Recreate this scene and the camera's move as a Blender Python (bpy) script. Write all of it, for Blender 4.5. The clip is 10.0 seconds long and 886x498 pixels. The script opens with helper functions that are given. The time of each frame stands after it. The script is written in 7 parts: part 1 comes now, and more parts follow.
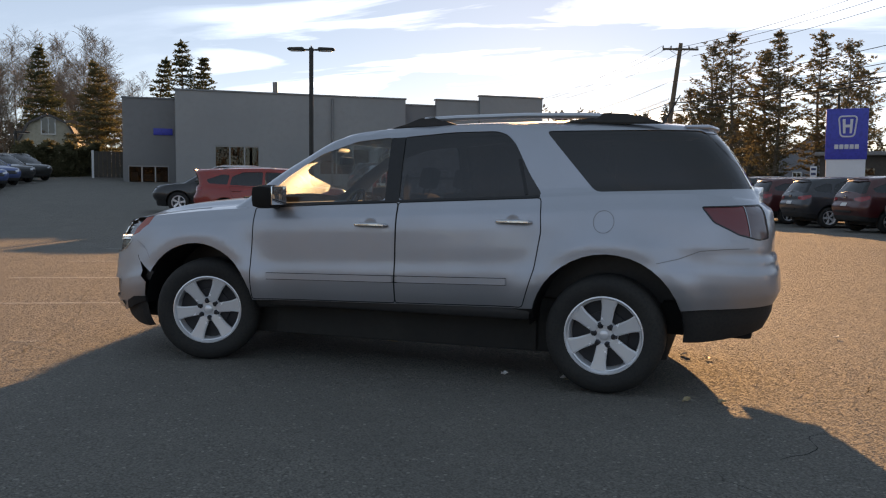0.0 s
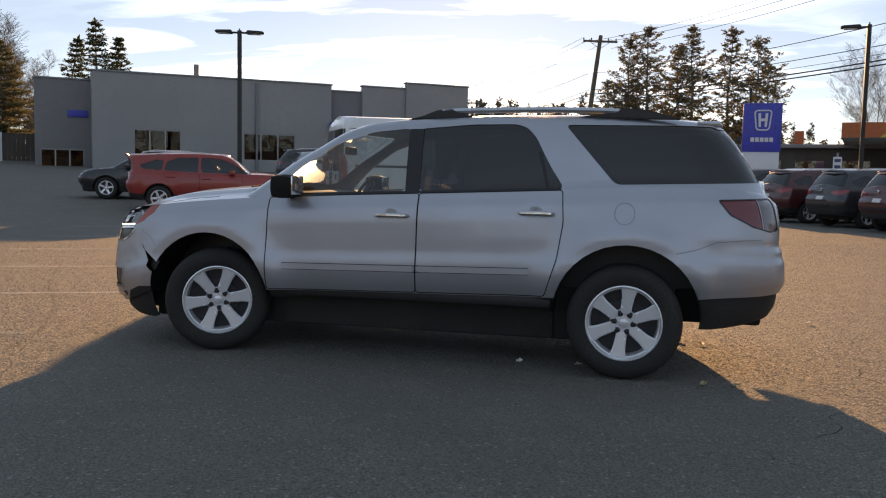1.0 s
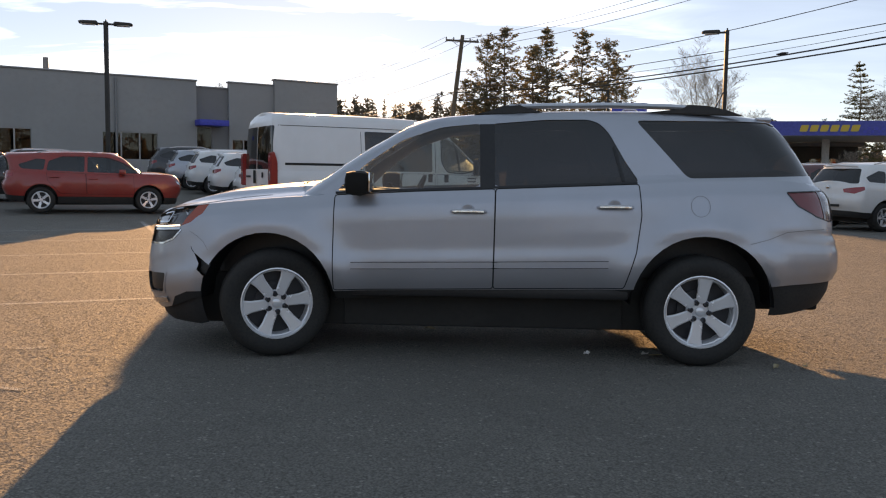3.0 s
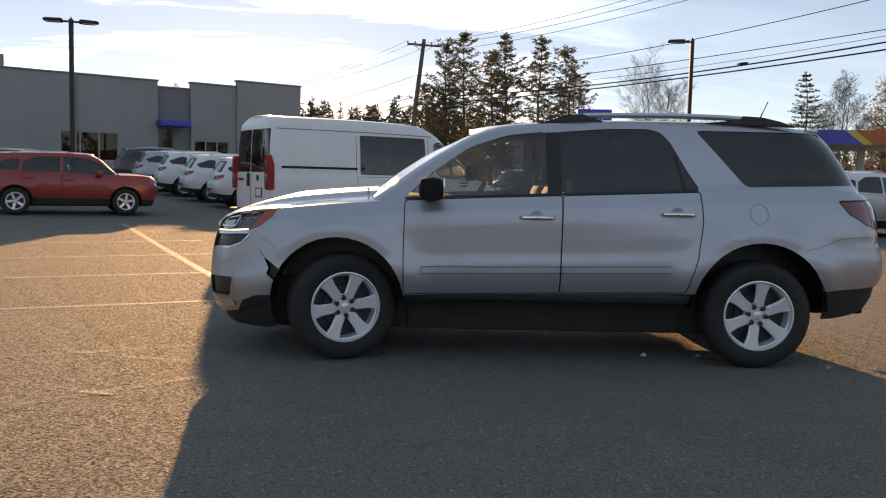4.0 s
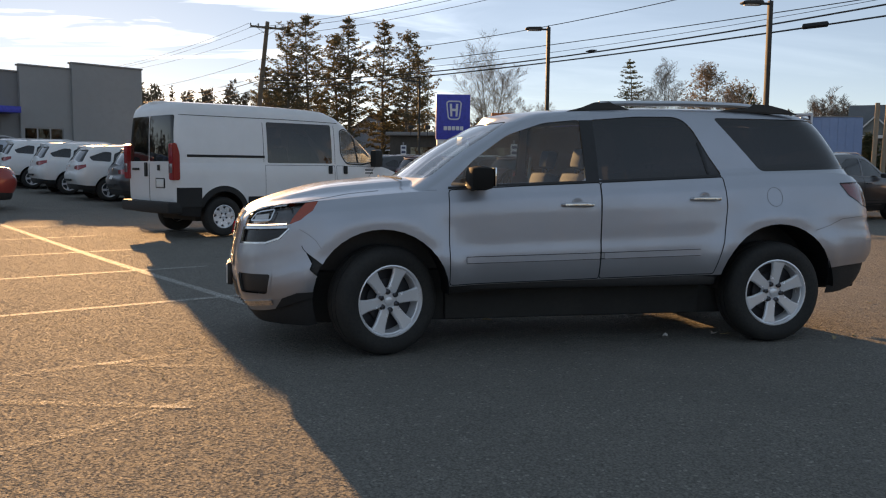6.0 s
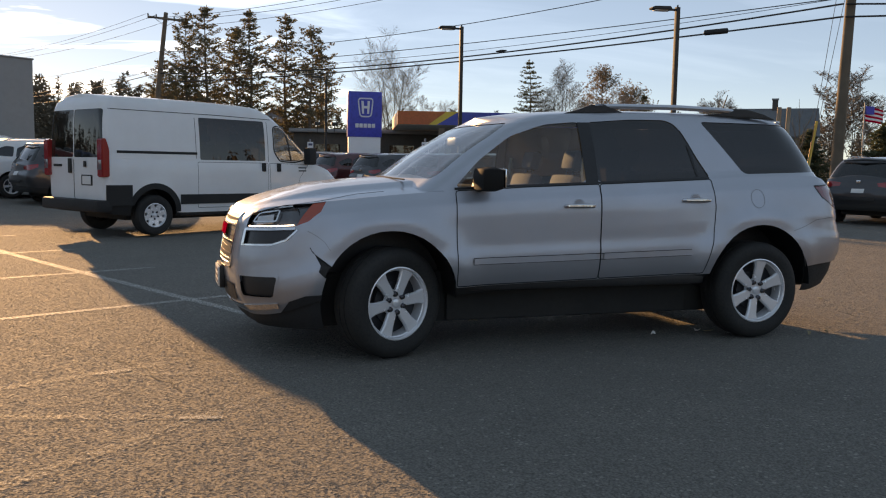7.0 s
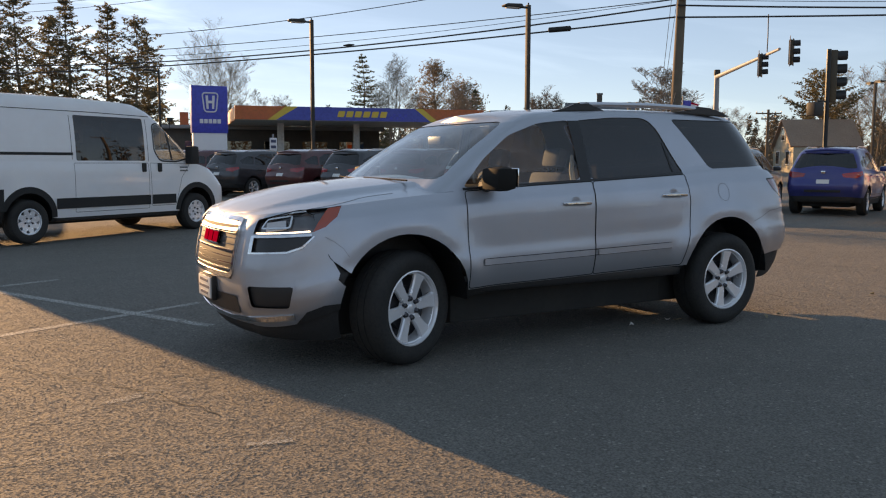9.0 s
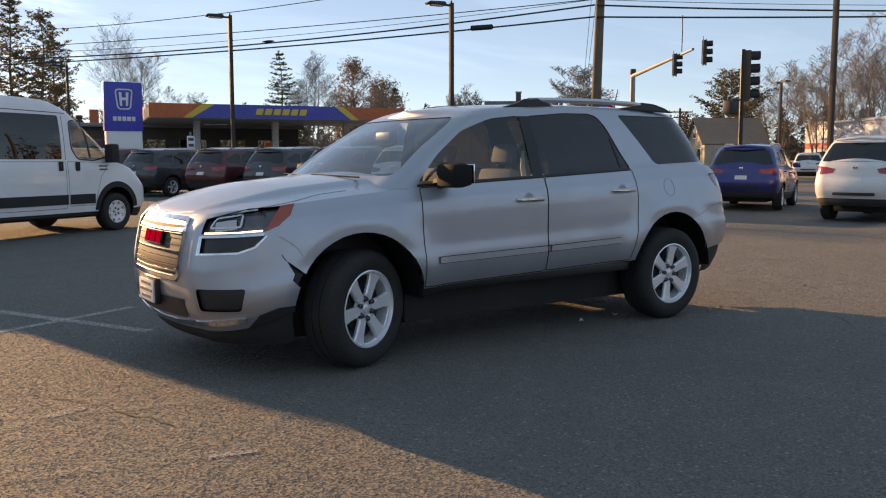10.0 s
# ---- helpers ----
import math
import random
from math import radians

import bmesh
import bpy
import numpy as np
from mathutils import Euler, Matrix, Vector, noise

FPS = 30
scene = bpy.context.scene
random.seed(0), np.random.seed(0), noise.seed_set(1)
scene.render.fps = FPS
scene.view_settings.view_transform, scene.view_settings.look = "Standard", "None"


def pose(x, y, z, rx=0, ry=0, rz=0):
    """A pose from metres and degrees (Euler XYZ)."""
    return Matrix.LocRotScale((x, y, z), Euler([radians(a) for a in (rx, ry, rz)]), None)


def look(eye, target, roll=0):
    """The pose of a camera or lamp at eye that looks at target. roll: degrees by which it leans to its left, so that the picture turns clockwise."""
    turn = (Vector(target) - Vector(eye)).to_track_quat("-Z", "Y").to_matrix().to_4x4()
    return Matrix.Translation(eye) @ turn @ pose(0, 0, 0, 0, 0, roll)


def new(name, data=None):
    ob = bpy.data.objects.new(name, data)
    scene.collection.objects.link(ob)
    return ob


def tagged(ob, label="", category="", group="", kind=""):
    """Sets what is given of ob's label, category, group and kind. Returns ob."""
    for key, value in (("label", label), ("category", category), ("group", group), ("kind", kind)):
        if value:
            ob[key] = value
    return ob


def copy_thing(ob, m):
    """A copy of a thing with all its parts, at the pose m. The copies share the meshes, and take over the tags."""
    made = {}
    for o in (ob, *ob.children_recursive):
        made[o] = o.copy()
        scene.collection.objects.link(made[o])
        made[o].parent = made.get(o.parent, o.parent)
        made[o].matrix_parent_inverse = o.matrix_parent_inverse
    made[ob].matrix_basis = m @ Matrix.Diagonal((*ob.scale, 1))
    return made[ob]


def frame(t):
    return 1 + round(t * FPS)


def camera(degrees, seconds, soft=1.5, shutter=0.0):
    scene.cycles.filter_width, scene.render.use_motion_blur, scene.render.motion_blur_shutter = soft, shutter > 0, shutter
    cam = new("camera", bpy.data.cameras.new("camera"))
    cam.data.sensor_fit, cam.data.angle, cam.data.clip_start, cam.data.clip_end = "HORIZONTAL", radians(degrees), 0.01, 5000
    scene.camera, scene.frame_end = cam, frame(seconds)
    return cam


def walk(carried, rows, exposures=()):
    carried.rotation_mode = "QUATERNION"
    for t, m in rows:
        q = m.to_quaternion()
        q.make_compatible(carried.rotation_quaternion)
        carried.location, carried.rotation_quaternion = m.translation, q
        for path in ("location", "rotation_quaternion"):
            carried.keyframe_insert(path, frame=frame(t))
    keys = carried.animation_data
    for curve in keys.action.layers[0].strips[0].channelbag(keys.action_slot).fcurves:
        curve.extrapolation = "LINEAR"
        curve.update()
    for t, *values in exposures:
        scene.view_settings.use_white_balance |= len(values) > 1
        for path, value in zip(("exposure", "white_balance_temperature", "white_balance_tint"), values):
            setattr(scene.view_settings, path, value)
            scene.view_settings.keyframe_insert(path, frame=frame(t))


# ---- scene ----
cam = camera(55.0, 10.0, soft=1.15)
PATH = [
    (0, (2.27, -6.441, 1.338), (1.63, -4.552, 1.191), 0.6),
    (0.5, (1.946, -6.539, 1.35), (1.354, -4.636, 1.18), 0.9),
    (1, (1.584, -6.734, 1.356), (1.138, -4.792, 1.182), 1.2),
    (1.5, (1.203, -6.749, 1.324), (0.779, -4.802, 1.151), 0.2),
    (2, (0.818, -6.807, 1.317), (0.567, -4.83, 1.142), 0.2),
    (2.2, (0.642, -6.869, 1.314), (0.463, -4.884, 1.139), 0.3),
    (3.3, (-0.253, -6.92, 1.306), (-0.307, -4.928, 1.136), 1.1),
    (3.5, (-0.428, -6.985, 1.297), (-0.436, -4.992, 1.13), 1.3),
    (4, (-0.842, -7.029, 1.316), (-0.822, -5.035, 1.154), 1.3),
    (4.5, (-1.246, -6.939, 1.314), (-1.17, -4.947, 1.148), 0.7),
    (5, (-1.642, -7.011, 1.314), (-1.405, -5.031, 1.15), 0.8),
    (5.5, (-1.979, -6.941, 1.306), (-1.635, -4.977, 1.142), 0.8),
    (6, (-2.313, -6.788, 1.323), (-1.909, -4.839, 1.132), 0.5),
    (6.2, (-2.478, -6.776, 1.317), (-1.99, -4.846, 1.129), 0.9),
    (7.3, (-3.237, -6.443, 1.341), (-2.557, -4.573, 1.145), 0.8),
    (7.5, (-3.372, -6.393, 1.336), (-2.64, -4.542, 1.142), 0.9),
    (8, (-3.718, -6.278, 1.351), (-2.856, -4.485, 1.149), 1.1),
    (8.5, (-3.938, -6.039, 1.348), (-3.039, -4.265, 1.142), 0.5),
    (9, (-4.129, -5.931, 1.367), (-3.132, -4.209, 1.163), 0.1),
    (9.5, (-4.274, -5.849, 1.377), (-3.153, -4.206, 1.164), -0.2),
    (10, (-4.261, -5.69, 1.352), (-3.106, -4.07, 1.144), -0.1),
]
walk(cam, [(t, look(e, g, r)) for t, e, g, r in PATH], [(0.0, 1.98, 14400, 30), (2.2, 2.14, 15200, 32), (3.5, 2.06, 14900, 31), (5.0, 1.90, 14200, 28), (6.2, 1.86, 13800, 28), (8.0, 1.94, 13600, 28), (10.0, 2.04, 12400, 27)])

# ---- world, sun ----
SUN_AZ, SUN_EL = -11.2, 11.2          # degrees: azimuth from +y towards +x, elevation
sun_dir = Vector((math.sin(radians(SUN_AZ)) * math.cos(radians(SUN_EL)),
                  math.cos(radians(SUN_AZ)) * math.cos(radians(SUN_EL)), math.sin(radians(SUN_EL))))
world = bpy.data.worlds.new("sky")
scene.world = world
world.use_nodes = True
wt = world.node_tree
for n in list(wt.nodes):
    wt.nodes.remove(n)


def wnode(kind, **kw):
    n = wt.nodes.new(kind)
    for k, v in kw.items():
        n.inputs[k].default_value = v
    return n


w_out = wnode("ShaderNodeOutputWorld")
w_bg = wnode("ShaderNodeBackground", Strength=0.034)
w_sky = wnode("ShaderNodeTexSky")
w_sky.sky_type = "NISHITA"
w_sky.sun_disc = False
w_sky.sun_elevation = radians(SUN_EL)
w_sky.sun_rotation = radians(SUN_AZ)
w_sky.air_density, w_sky.dust_density, w_sky.ozone_density = 0.6, 0.04, 3.6
# thin high cloud: stretched noise over a flattened dome
w_geo = wnode("ShaderNodeTexCoord")
w_sep = wnode("ShaderNodeSeparateXYZ")
wt.links.new(w_geo.outputs["Generated"], w_sep.inputs[0])
w_zz = wnode("ShaderNodeMath")
w_zz.operation = "ADD"
w_zz.inputs[1].default_value = 0.12
wt.links.new(w_sep.outputs["Z"], w_zz.inputs[0])
w_div = wnode("ShaderNodeVectorMath")
w_div.operation = "DIVIDE"
w_comb = wnode("ShaderNodeCombineXYZ")
for i in range(3):
    wt.links.new(w_zz.outputs[0], w_comb.inputs[i])
wt.links.new(w_geo.outputs["Generated"], w_div.inputs[0])
wt.links.new(w_comb.outputs[0], w_div.inputs[1])
w_map = wnode("ShaderNodeMapping")
w_map.inputs["Rotation"].default_value = (0, 0, radians(24))
w_map.inputs["Scale"].default_value = (0.55, 1.5, 1.0)
w_map.inputs["Location"].default_value = (0.35, 0.1, 0)
wt.links.new(w_div.outputs[0], w_map.inputs["Vector"])
w_noise = wnode("ShaderNodeTexNoise", Scale=1.3, Detail=7.0, Roughness=0.55, Distortion=0.6)
wt.links.new(w_map.outputs[0], w_noise.inputs["Vector"])
w_ramp = wnode("ShaderNodeValToRGB")
w_ramp.color_ramp.elements[0].position, w_ramp.color_ramp.elements[1].position = 0.49, 0.68
wt.links.new(w_noise.outputs[0], w_ramp.inputs[0])
w_cl = wnode("ShaderNodeMix")
w_cl.data_type = "RGBA"
w_cl.blend_type = "MIX"
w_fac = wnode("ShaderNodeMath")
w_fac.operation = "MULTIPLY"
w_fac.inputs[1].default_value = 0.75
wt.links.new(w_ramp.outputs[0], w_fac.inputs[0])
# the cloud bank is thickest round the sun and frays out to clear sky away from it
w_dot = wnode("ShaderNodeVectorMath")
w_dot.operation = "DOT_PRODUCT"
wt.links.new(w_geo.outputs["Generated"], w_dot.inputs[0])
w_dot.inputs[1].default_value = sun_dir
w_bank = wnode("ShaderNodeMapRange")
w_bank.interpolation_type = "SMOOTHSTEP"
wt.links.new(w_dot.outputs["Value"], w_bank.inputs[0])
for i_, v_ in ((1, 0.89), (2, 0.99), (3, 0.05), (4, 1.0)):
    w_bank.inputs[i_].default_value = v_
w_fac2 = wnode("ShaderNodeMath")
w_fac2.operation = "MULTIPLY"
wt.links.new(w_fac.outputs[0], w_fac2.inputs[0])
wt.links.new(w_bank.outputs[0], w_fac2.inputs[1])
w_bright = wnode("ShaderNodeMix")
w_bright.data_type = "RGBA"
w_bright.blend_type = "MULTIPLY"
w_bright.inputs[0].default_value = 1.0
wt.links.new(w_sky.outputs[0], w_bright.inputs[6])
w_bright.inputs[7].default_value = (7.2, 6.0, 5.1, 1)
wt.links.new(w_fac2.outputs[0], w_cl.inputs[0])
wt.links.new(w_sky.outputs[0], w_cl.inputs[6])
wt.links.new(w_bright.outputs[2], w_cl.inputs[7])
# a thin even blue haze added over the whole sky as fill light
w_haze = wnode("ShaderNodeMix")
w_haze.data_type = "RGBA"
w_haze.blend_type = "ADD"
w_haze.inputs[0].default_value = 1.0
wt.links.new(w_cl.outputs[2], w_haze.inputs[6])
w_haze.inputs[7].default_value = (0.95, 2.25, 4.1, 1)
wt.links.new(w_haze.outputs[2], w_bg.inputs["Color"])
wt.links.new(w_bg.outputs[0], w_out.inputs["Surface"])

sun = new("sun", bpy.data.lights.new("sun", "SUN"))
sun.data.energy, sun.data.angle, sun.data.color = 1.80, radians(0.6), (1.0, 0.79, 0.53)
sun.matrix_world = look((0, 0, 60), Vector((0, 0, 60)) - sun_dir)

# ---- materials ----


def mat(name, color=(0.5, 0.5, 0.5), rough=0.5, metal=0.0, **kw):
    """A principled material; returns (material, nodes, links, principled)."""
    m = bpy.data.materials.new(name)
    m.use_nodes = True
    nt = m.node_tree
    p = nt.nodes["Principled BSDF"]
    p.inputs["Base Color"].default_value = (*color, 1)
    p.inputs["Roughness"].default_value = rough
    p.inputs["Metallic"].default_value = metal
    for k, v in kw.items():
        p.inputs[k.replace("_", " ")].default_value = v
    return m


def coords(nt, scale=(1, 1, 1)):
    tc = nt.nodes.new("ShaderNodeTexCoord")
    mp = nt.nodes.new("ShaderNodeMapping")
    mp.inputs["Scale"].default_value = scale
    nt.links.new(tc.outputs["Object"], mp.inputs["Vector"])
    return mp.outputs[0]


def noisy(nt, scale, detail=4.0, rough=0.55, vec=None, lo=0.3, hi=0.7):
    n = nt.nodes.new("ShaderNodeTexNoise")
    n.inputs["Scale"].default_value = scale
    n.inputs["Detail"].default_value = detail
    n.inputs["Roughness"].default_value = rough
    nt.links.new(vec if vec else coords(nt), n.inputs["Vector"])
    r = nt.nodes.new("ShaderNodeMapRange")
    r.inputs[1].default_value, r.inputs[2].default_value = lo, hi
    nt.links.new(n.outputs[0], r.inputs[0])
    return r.outputs[0]


def blend(nt, fac, a, b):
    mx = nt.nodes.new("ShaderNodeMix")
    mx.data_type = "RGBA"
    if isinstance(fac, float):
        mx.inputs[0].default_value = fac
    else:
        nt.links.new(fac, mx.inputs[0])
    for sock, v in ((mx.inputs[6], a), (mx.inputs[7], b)):
        if isinstance(v, tuple):
            sock.default_value = (*v, 1)
        else:
            nt.links.new(v, sock)
    return mx.outputs[2]


def varied(m, a, b, big=0.6, small=25.0, bump=0.0, bump_scale=60.0, amount=0.35, rough=None):
    """Two scales of colour variation, an optional bump and a roughness range on a material."""
    nt = m.node_tree
    p = nt.nodes["Principled BSDF"]
    c1 = blend(nt, noisy(nt, big), a, b)
    dark = tuple(v * (1 - amount) for v in a)
    mx = nt.nodes.new("ShaderNodeMix")
    mx.data_type = "RGBA"
    nt.links.new(noisy(nt, small, 6.0, lo=0.45, hi=0.8), mx.inputs[0])
    nt.links.new(c1, mx.inputs[6])
    mx.inputs[7].default_value = (*dark, 1)
    nt.links.new(mx.outputs[2], p.inputs["Base Color"])
    if bump:
        bp = nt.nodes.new("ShaderNodeBump")
        bp.inputs["Strength"].default_value = bump
        bp.inputs["Distance"].default_value = 0.01
        nt.links.new(noisy(nt, bump_scale, 5.0, 0.7, lo=0, hi=1), bp.inputs["Height"])
        nt.links.new(bp.outputs[0], p.inputs["Normal"])
    if rough:
        r = nt.nodes.new("ShaderNodeMapRange")
        nt.links.new(noisy(nt, big * 4), r.inputs[0])
        r.inputs[3].default_value, r.inputs[4].default_value = rough
        nt.links.new(r.outputs[0], p.inputs["Roughness"])
    return m


def paint(name, color, metal=0.0, rough=0.35, dirt=0.12):
    """Car paint: clear coat, and road film that dulls it towards the sills."""
    m = mat(name, color, rough, metal, Coat_Weight=0.7, Coat_Roughness=0.05)
    nt = m.node_tree
    p = nt.nodes["Principled BSDF"]
    film = noisy(nt, 1.6, 6.0, 0.6, lo=0.35, hi=0.75)
    mul = nt.nodes.new("ShaderNodeMath")
    mul.operation = "MULTIPLY"
    mul.inputs[1].default_value = dirt
    nt.links.new(film, mul.inputs[0])
    mx = nt.nodes.new("ShaderNodeMix")
    mx.data_type = "RGBA"
    nt.links.new(mul.outputs[0], mx.inputs[0])
    mx.inputs[6].default_value = (*color, 1)
    mx.inputs[7].default_value = (0.25, 0.23, 0.2, 1)
    nt.links.new(mx.outputs[2], p.inputs["Base Color"])
    r = nt.nodes.new("ShaderNodeMapRange")
    nt.links.new(noisy(nt, 3.0, 6.0, 0.7), r.inputs[0])
    r.inputs[3].default_value, r.inputs[4].default_value = rough, rough + 0.12
    nt.links.new(r.outputs[0], p.inputs["Roughness"])
    c = nt.nodes.new("ShaderNodeMapRange")
    nt.links.new(noisy(nt, 5.0, 6.0, 0.7), c.inputs[0])
    c.inputs[3].default_value, c.inputs[4].default_value = 0.02, 0.07
    nt.links.new(c.outputs[0], p.inputs["Coat Roughness"])
    return m


def glass(name, tint, gloss=1.0, rough=0.0, ior=1.5):
    """A thin pane: what lies behind shows through its tint, and it reflects by Fresnel."""
    m = bpy.data.materials.new(name)
    m.use_nodes = True
    nt = m.node_tree
    nt.nodes.remove(nt.nodes["Principled BSDF"])
    tr = nt.nodes.new("ShaderNodeBsdfTransparent")
    tr.inputs[0].default_value = (*tint, 1)
    gl = nt.nodes.new("ShaderNodeBsdfGlossy")
    gl.inputs["Roughness"].default_value = rough
    gl.inputs["Color"].default_value = (gloss, gloss, gloss, 1)
    lw = nt.nodes.new("ShaderNodeLayerWeight")
    lw.inputs["Blend"].default_value = 0.5
    pw = nt.nodes.new("ShaderNodeMath")
    pw.operation = "POWER"
    nt.links.new(lw.outputs["Facing"], pw.inputs[0])
    pw.inputs[1].default_value = 5.0
    fr = nt.nodes.new("ShaderNodeMapRange")
    nt.links.new(pw.outputs[0], fr.inputs[0])
    fr.inputs[3].default_value, fr.inputs[4].default_value = 1.6 * ((ior - 1) / (ior + 1)) ** 2, 1.0
    ms = nt.nodes.new("ShaderNodeMixShader")
    nt.links.new(fr.outputs[0], ms.inputs[0])
    nt.links.new(tr.outputs[0], ms.inputs[1])
    nt.links.new(gl.outputs[0], ms.inputs[2])
    nt.links.new(ms.outputs[0], nt.nodes["Material Output"].inputs["Surface"])
    return m


M_SILVER = paint("silver_paint", (0.42, 0.445, 0.485), 0.82, 0.38)
M_WHITE = paint("white_paint", (0.75, 0.75, 0.74), 0.0, 0.4)
M_VAN = paint("van_white_paint", (0.78, 0.78, 0.78), 0.0, 0.42)
M_RED = paint("red_paint", (0.38, 0.022, 0.014), 0.1, 0.35)
M_MAROON = paint("maroon_paint", (0.10, 0.012, 0.014), 0.2, 0.3)
M_DARK = paint("dark_grey_paint", (0.035, 0.036, 0.042), 0.3, 0.3)
M_BLACK = paint("black_paint", (0.012, 0.012, 0.014), 0.1, 0.3)
M_BLUE = paint("blue_paint", (0.014, 0.03, 0.19), 0.3, 0.3)
M_LBLUE = paint("mid_blue_paint", (0.04, 0.11, 0.28), 0.3, 0.3)


def dusty(m, amount):
    """A film of dust on a pane, which scatters light from both sides."""
    nt = m.node_tree
    out = nt.nodes["Material Output"]
    src = out.inputs["Surface"].links[0].from_socket
    tl = nt.nodes.new("ShaderNodeBsdfTranslucent")
    df = nt.nodes.new("ShaderNodeBsdfDiffuse")
    both = nt.nodes.new("ShaderNodeMixShader")
    nt.links.new(tl.outputs[0], both.inputs[1])
    nt.links.new(df.outputs[0], both.inputs[2])
    ms = nt.nodes.new("ShaderNodeMixShader")
    r = nt.nodes.new("ShaderNodeMapRange")
    nt.links.new(noisy(nt, 2.5, 6.0, 0.6), r.inputs[0])
    r.inputs[3].default_value, r.inputs[4].default_value = amount * 0.6, amount * 1.4
    nt.links.new(r.outputs[0], ms.inputs[0])
    nt.links.new(src, ms.inputs[1])
    nt.links.new(both.outputs[0], ms.inputs[2])
    nt.links.new(ms.outputs[0], out.inputs["Surface"])
    return m


M_CLEAR = glass("clear_glass", (0.62, 0.68, 0.66))
M_SCREEN = glass("windshield_glass", (0.58, 0.70, 0.73), ior=1.85)
M_TINT = dusty(glass("privacy_glass", (0.05, 0.05, 0.055)), 0.015)
# on the windshield the film also makes up for missing sky reflection
dusty(M_SCREEN, 0.014)
dusty(M_CLEAR, 0.008)
M_MIDTINT = glass("tinted_glass", (0.25, 0.27, 0.27))
M_TRIM = varied(mat("black_trim", (0.012, 0.012, 0.013), 0.45), (0.012, 0.012, 0.013), (0.02, 0.02, 0.02), 2, 40)
M_PLASTIC = varied(mat("dark_plastic_cladding", (0.017, 0.017, 0.018), 0.75), (0.016, 0.016, 0.017), (0.026, 0.025, 0.023), 1.5, 60, 0.15, 300)
M_TYRE = varied(mat("tyre_rubber", (0.018, 0.018, 0.018), 0.8), (0.016, 0.016, 0.016), (0.035, 0.032, 0.028), 3, 50, 0.1, 120)
M_ALLOY = varied(mat("machined_alloy", (0.86, 0.87, 0.89), 0.25, 0.4), (0.86, 0.87, 0.89), (0.80, 0.81, 0.83), 3, 60, amount=0.05, rough=(0.22, 0.28))
M_ALLOYDK = mat("alloy_barrel", (0.045, 0.045, 0.05), 0.5, 0.5)
M_NUT = mat("lug_nut", (0.10, 0.10, 0.11), 0.18, 0.9)
M_CHROME = varied(mat("chrome", (0.75, 0.75, 0.76), 0.09, 1.0), (0.76, 0.76, 0.77), (0.66, 0.66, 0.67), 4, 30, rough=(0.05, 0.16))
M_GRILLE = mat("grille_dark", (0.02, 0.02, 0.021), 0.4)
M_REFLECTOR = mat("lamp_reflector", (0.55, 0.56, 0.58), 0.15, 0.9)
M_LAMPGREY = varied(mat("lamp_housing", (0.16, 0.165, 0.175), 0.18, 0.5, Coat_Weight=0.6), (0.16, 0.165, 0.175), (0.07, 0.07, 0.075), 6, 30)
M_LAMPBLACK = mat("lamp_bezel", (0.02, 0.02, 0.022), 0.25)
M_AMBER = mat("amber_lens", (0.5, 0.055, 0.02), 0.12, 0.0, Coat_Weight=1.0)
M_TAIL = mat("red_lens", (0.22, 0.012, 0.016), 0.1, 0.0, Coat_Weight=1.0)
M_TAILRED = mat("bright_red_lens", (0.40, 0.013, 0.016), 0.15, 0.0, Coat_Weight=1.0)
M_TAILCLEAR = mat("pale_lens", (0.16, 0.12, 0.13), 0.12, 0.0, Coat_Weight=1.0)
M_MIRRORGLASS = mat("mirror_glass", (0.78, 0.8, 0.8), 0.02, 1.0)
M_EMBLEM = mat("red_emblem", (0.55, 0.006, 0.03), 0.8, 0.0, Specular_IOR_Level=0.0)
M_SEAT = varied(mat("seat_cloth", (0.17, 0.19, 0.24), 0.85), (0.17, 0.19, 0.24), (0.13, 0.15, 0.19), 4, 60, 0.2, 200)
M_CABIN = varied(mat("cabin_trim", (0.06, 0.058, 0.055), 0.75), (0.06, 0.058, 0.055), (0.09, 0.085, 0.08), 2, 50)
M_PLATE = mat("plate_white", (0.7, 0.7, 0.68), 0.4)
M_BAR = mat("plate_marks", (0.04, 0.06, 0.12), 0.5)
M_CRACK = varied(mat("crack_fill", (0.06, 0.054, 0.047), 0.9), (0.06, 0.054, 0.047), (0.09, 0.08, 0.07), 3, 40)
M_SEAM = mat("panel_seam", (0.22, 0.22, 0.22), 0.6)
M_GAP = mat("panel_gap", (0.008, 0.008, 0.008), 0.9)
M_UNDER = varied(mat("underbody_dirt", (0.04, 0.037, 0.033), 0.9), (0.04, 0.037, 0.033), (0.025, 0.024, 0.023), 2, 20)
M_POLE = varied(mat("bronze_pole", (0.03, 0.027, 0.024), 0.7, 0.0), (0.03, 0.027, 0.024), (0.05, 0.045, 0.04), 2, 30)
M_GALV = varied(mat("galvanised_steel", (0.22, 0.22, 0.23), 0.6, 0.3), (0.35, 0.35, 0.36), (0.25, 0.25, 0.26), 2, 30)
M_WOOD = varied(mat("weathered_pole_wood", (0.19, 0.14, 0.1), 0.85), (0.19, 0.14, 0.1), (0.12, 0.09, 0.065), 1.5, 40, 0.5, 90)
M_CABLE = mat("black_cable", (0.012, 0.012, 0.012), 0.6)
M_CERAMIC = mat("insulator", (0.25, 0.22, 0.2), 0.25)

# ---- mesh helpers ----


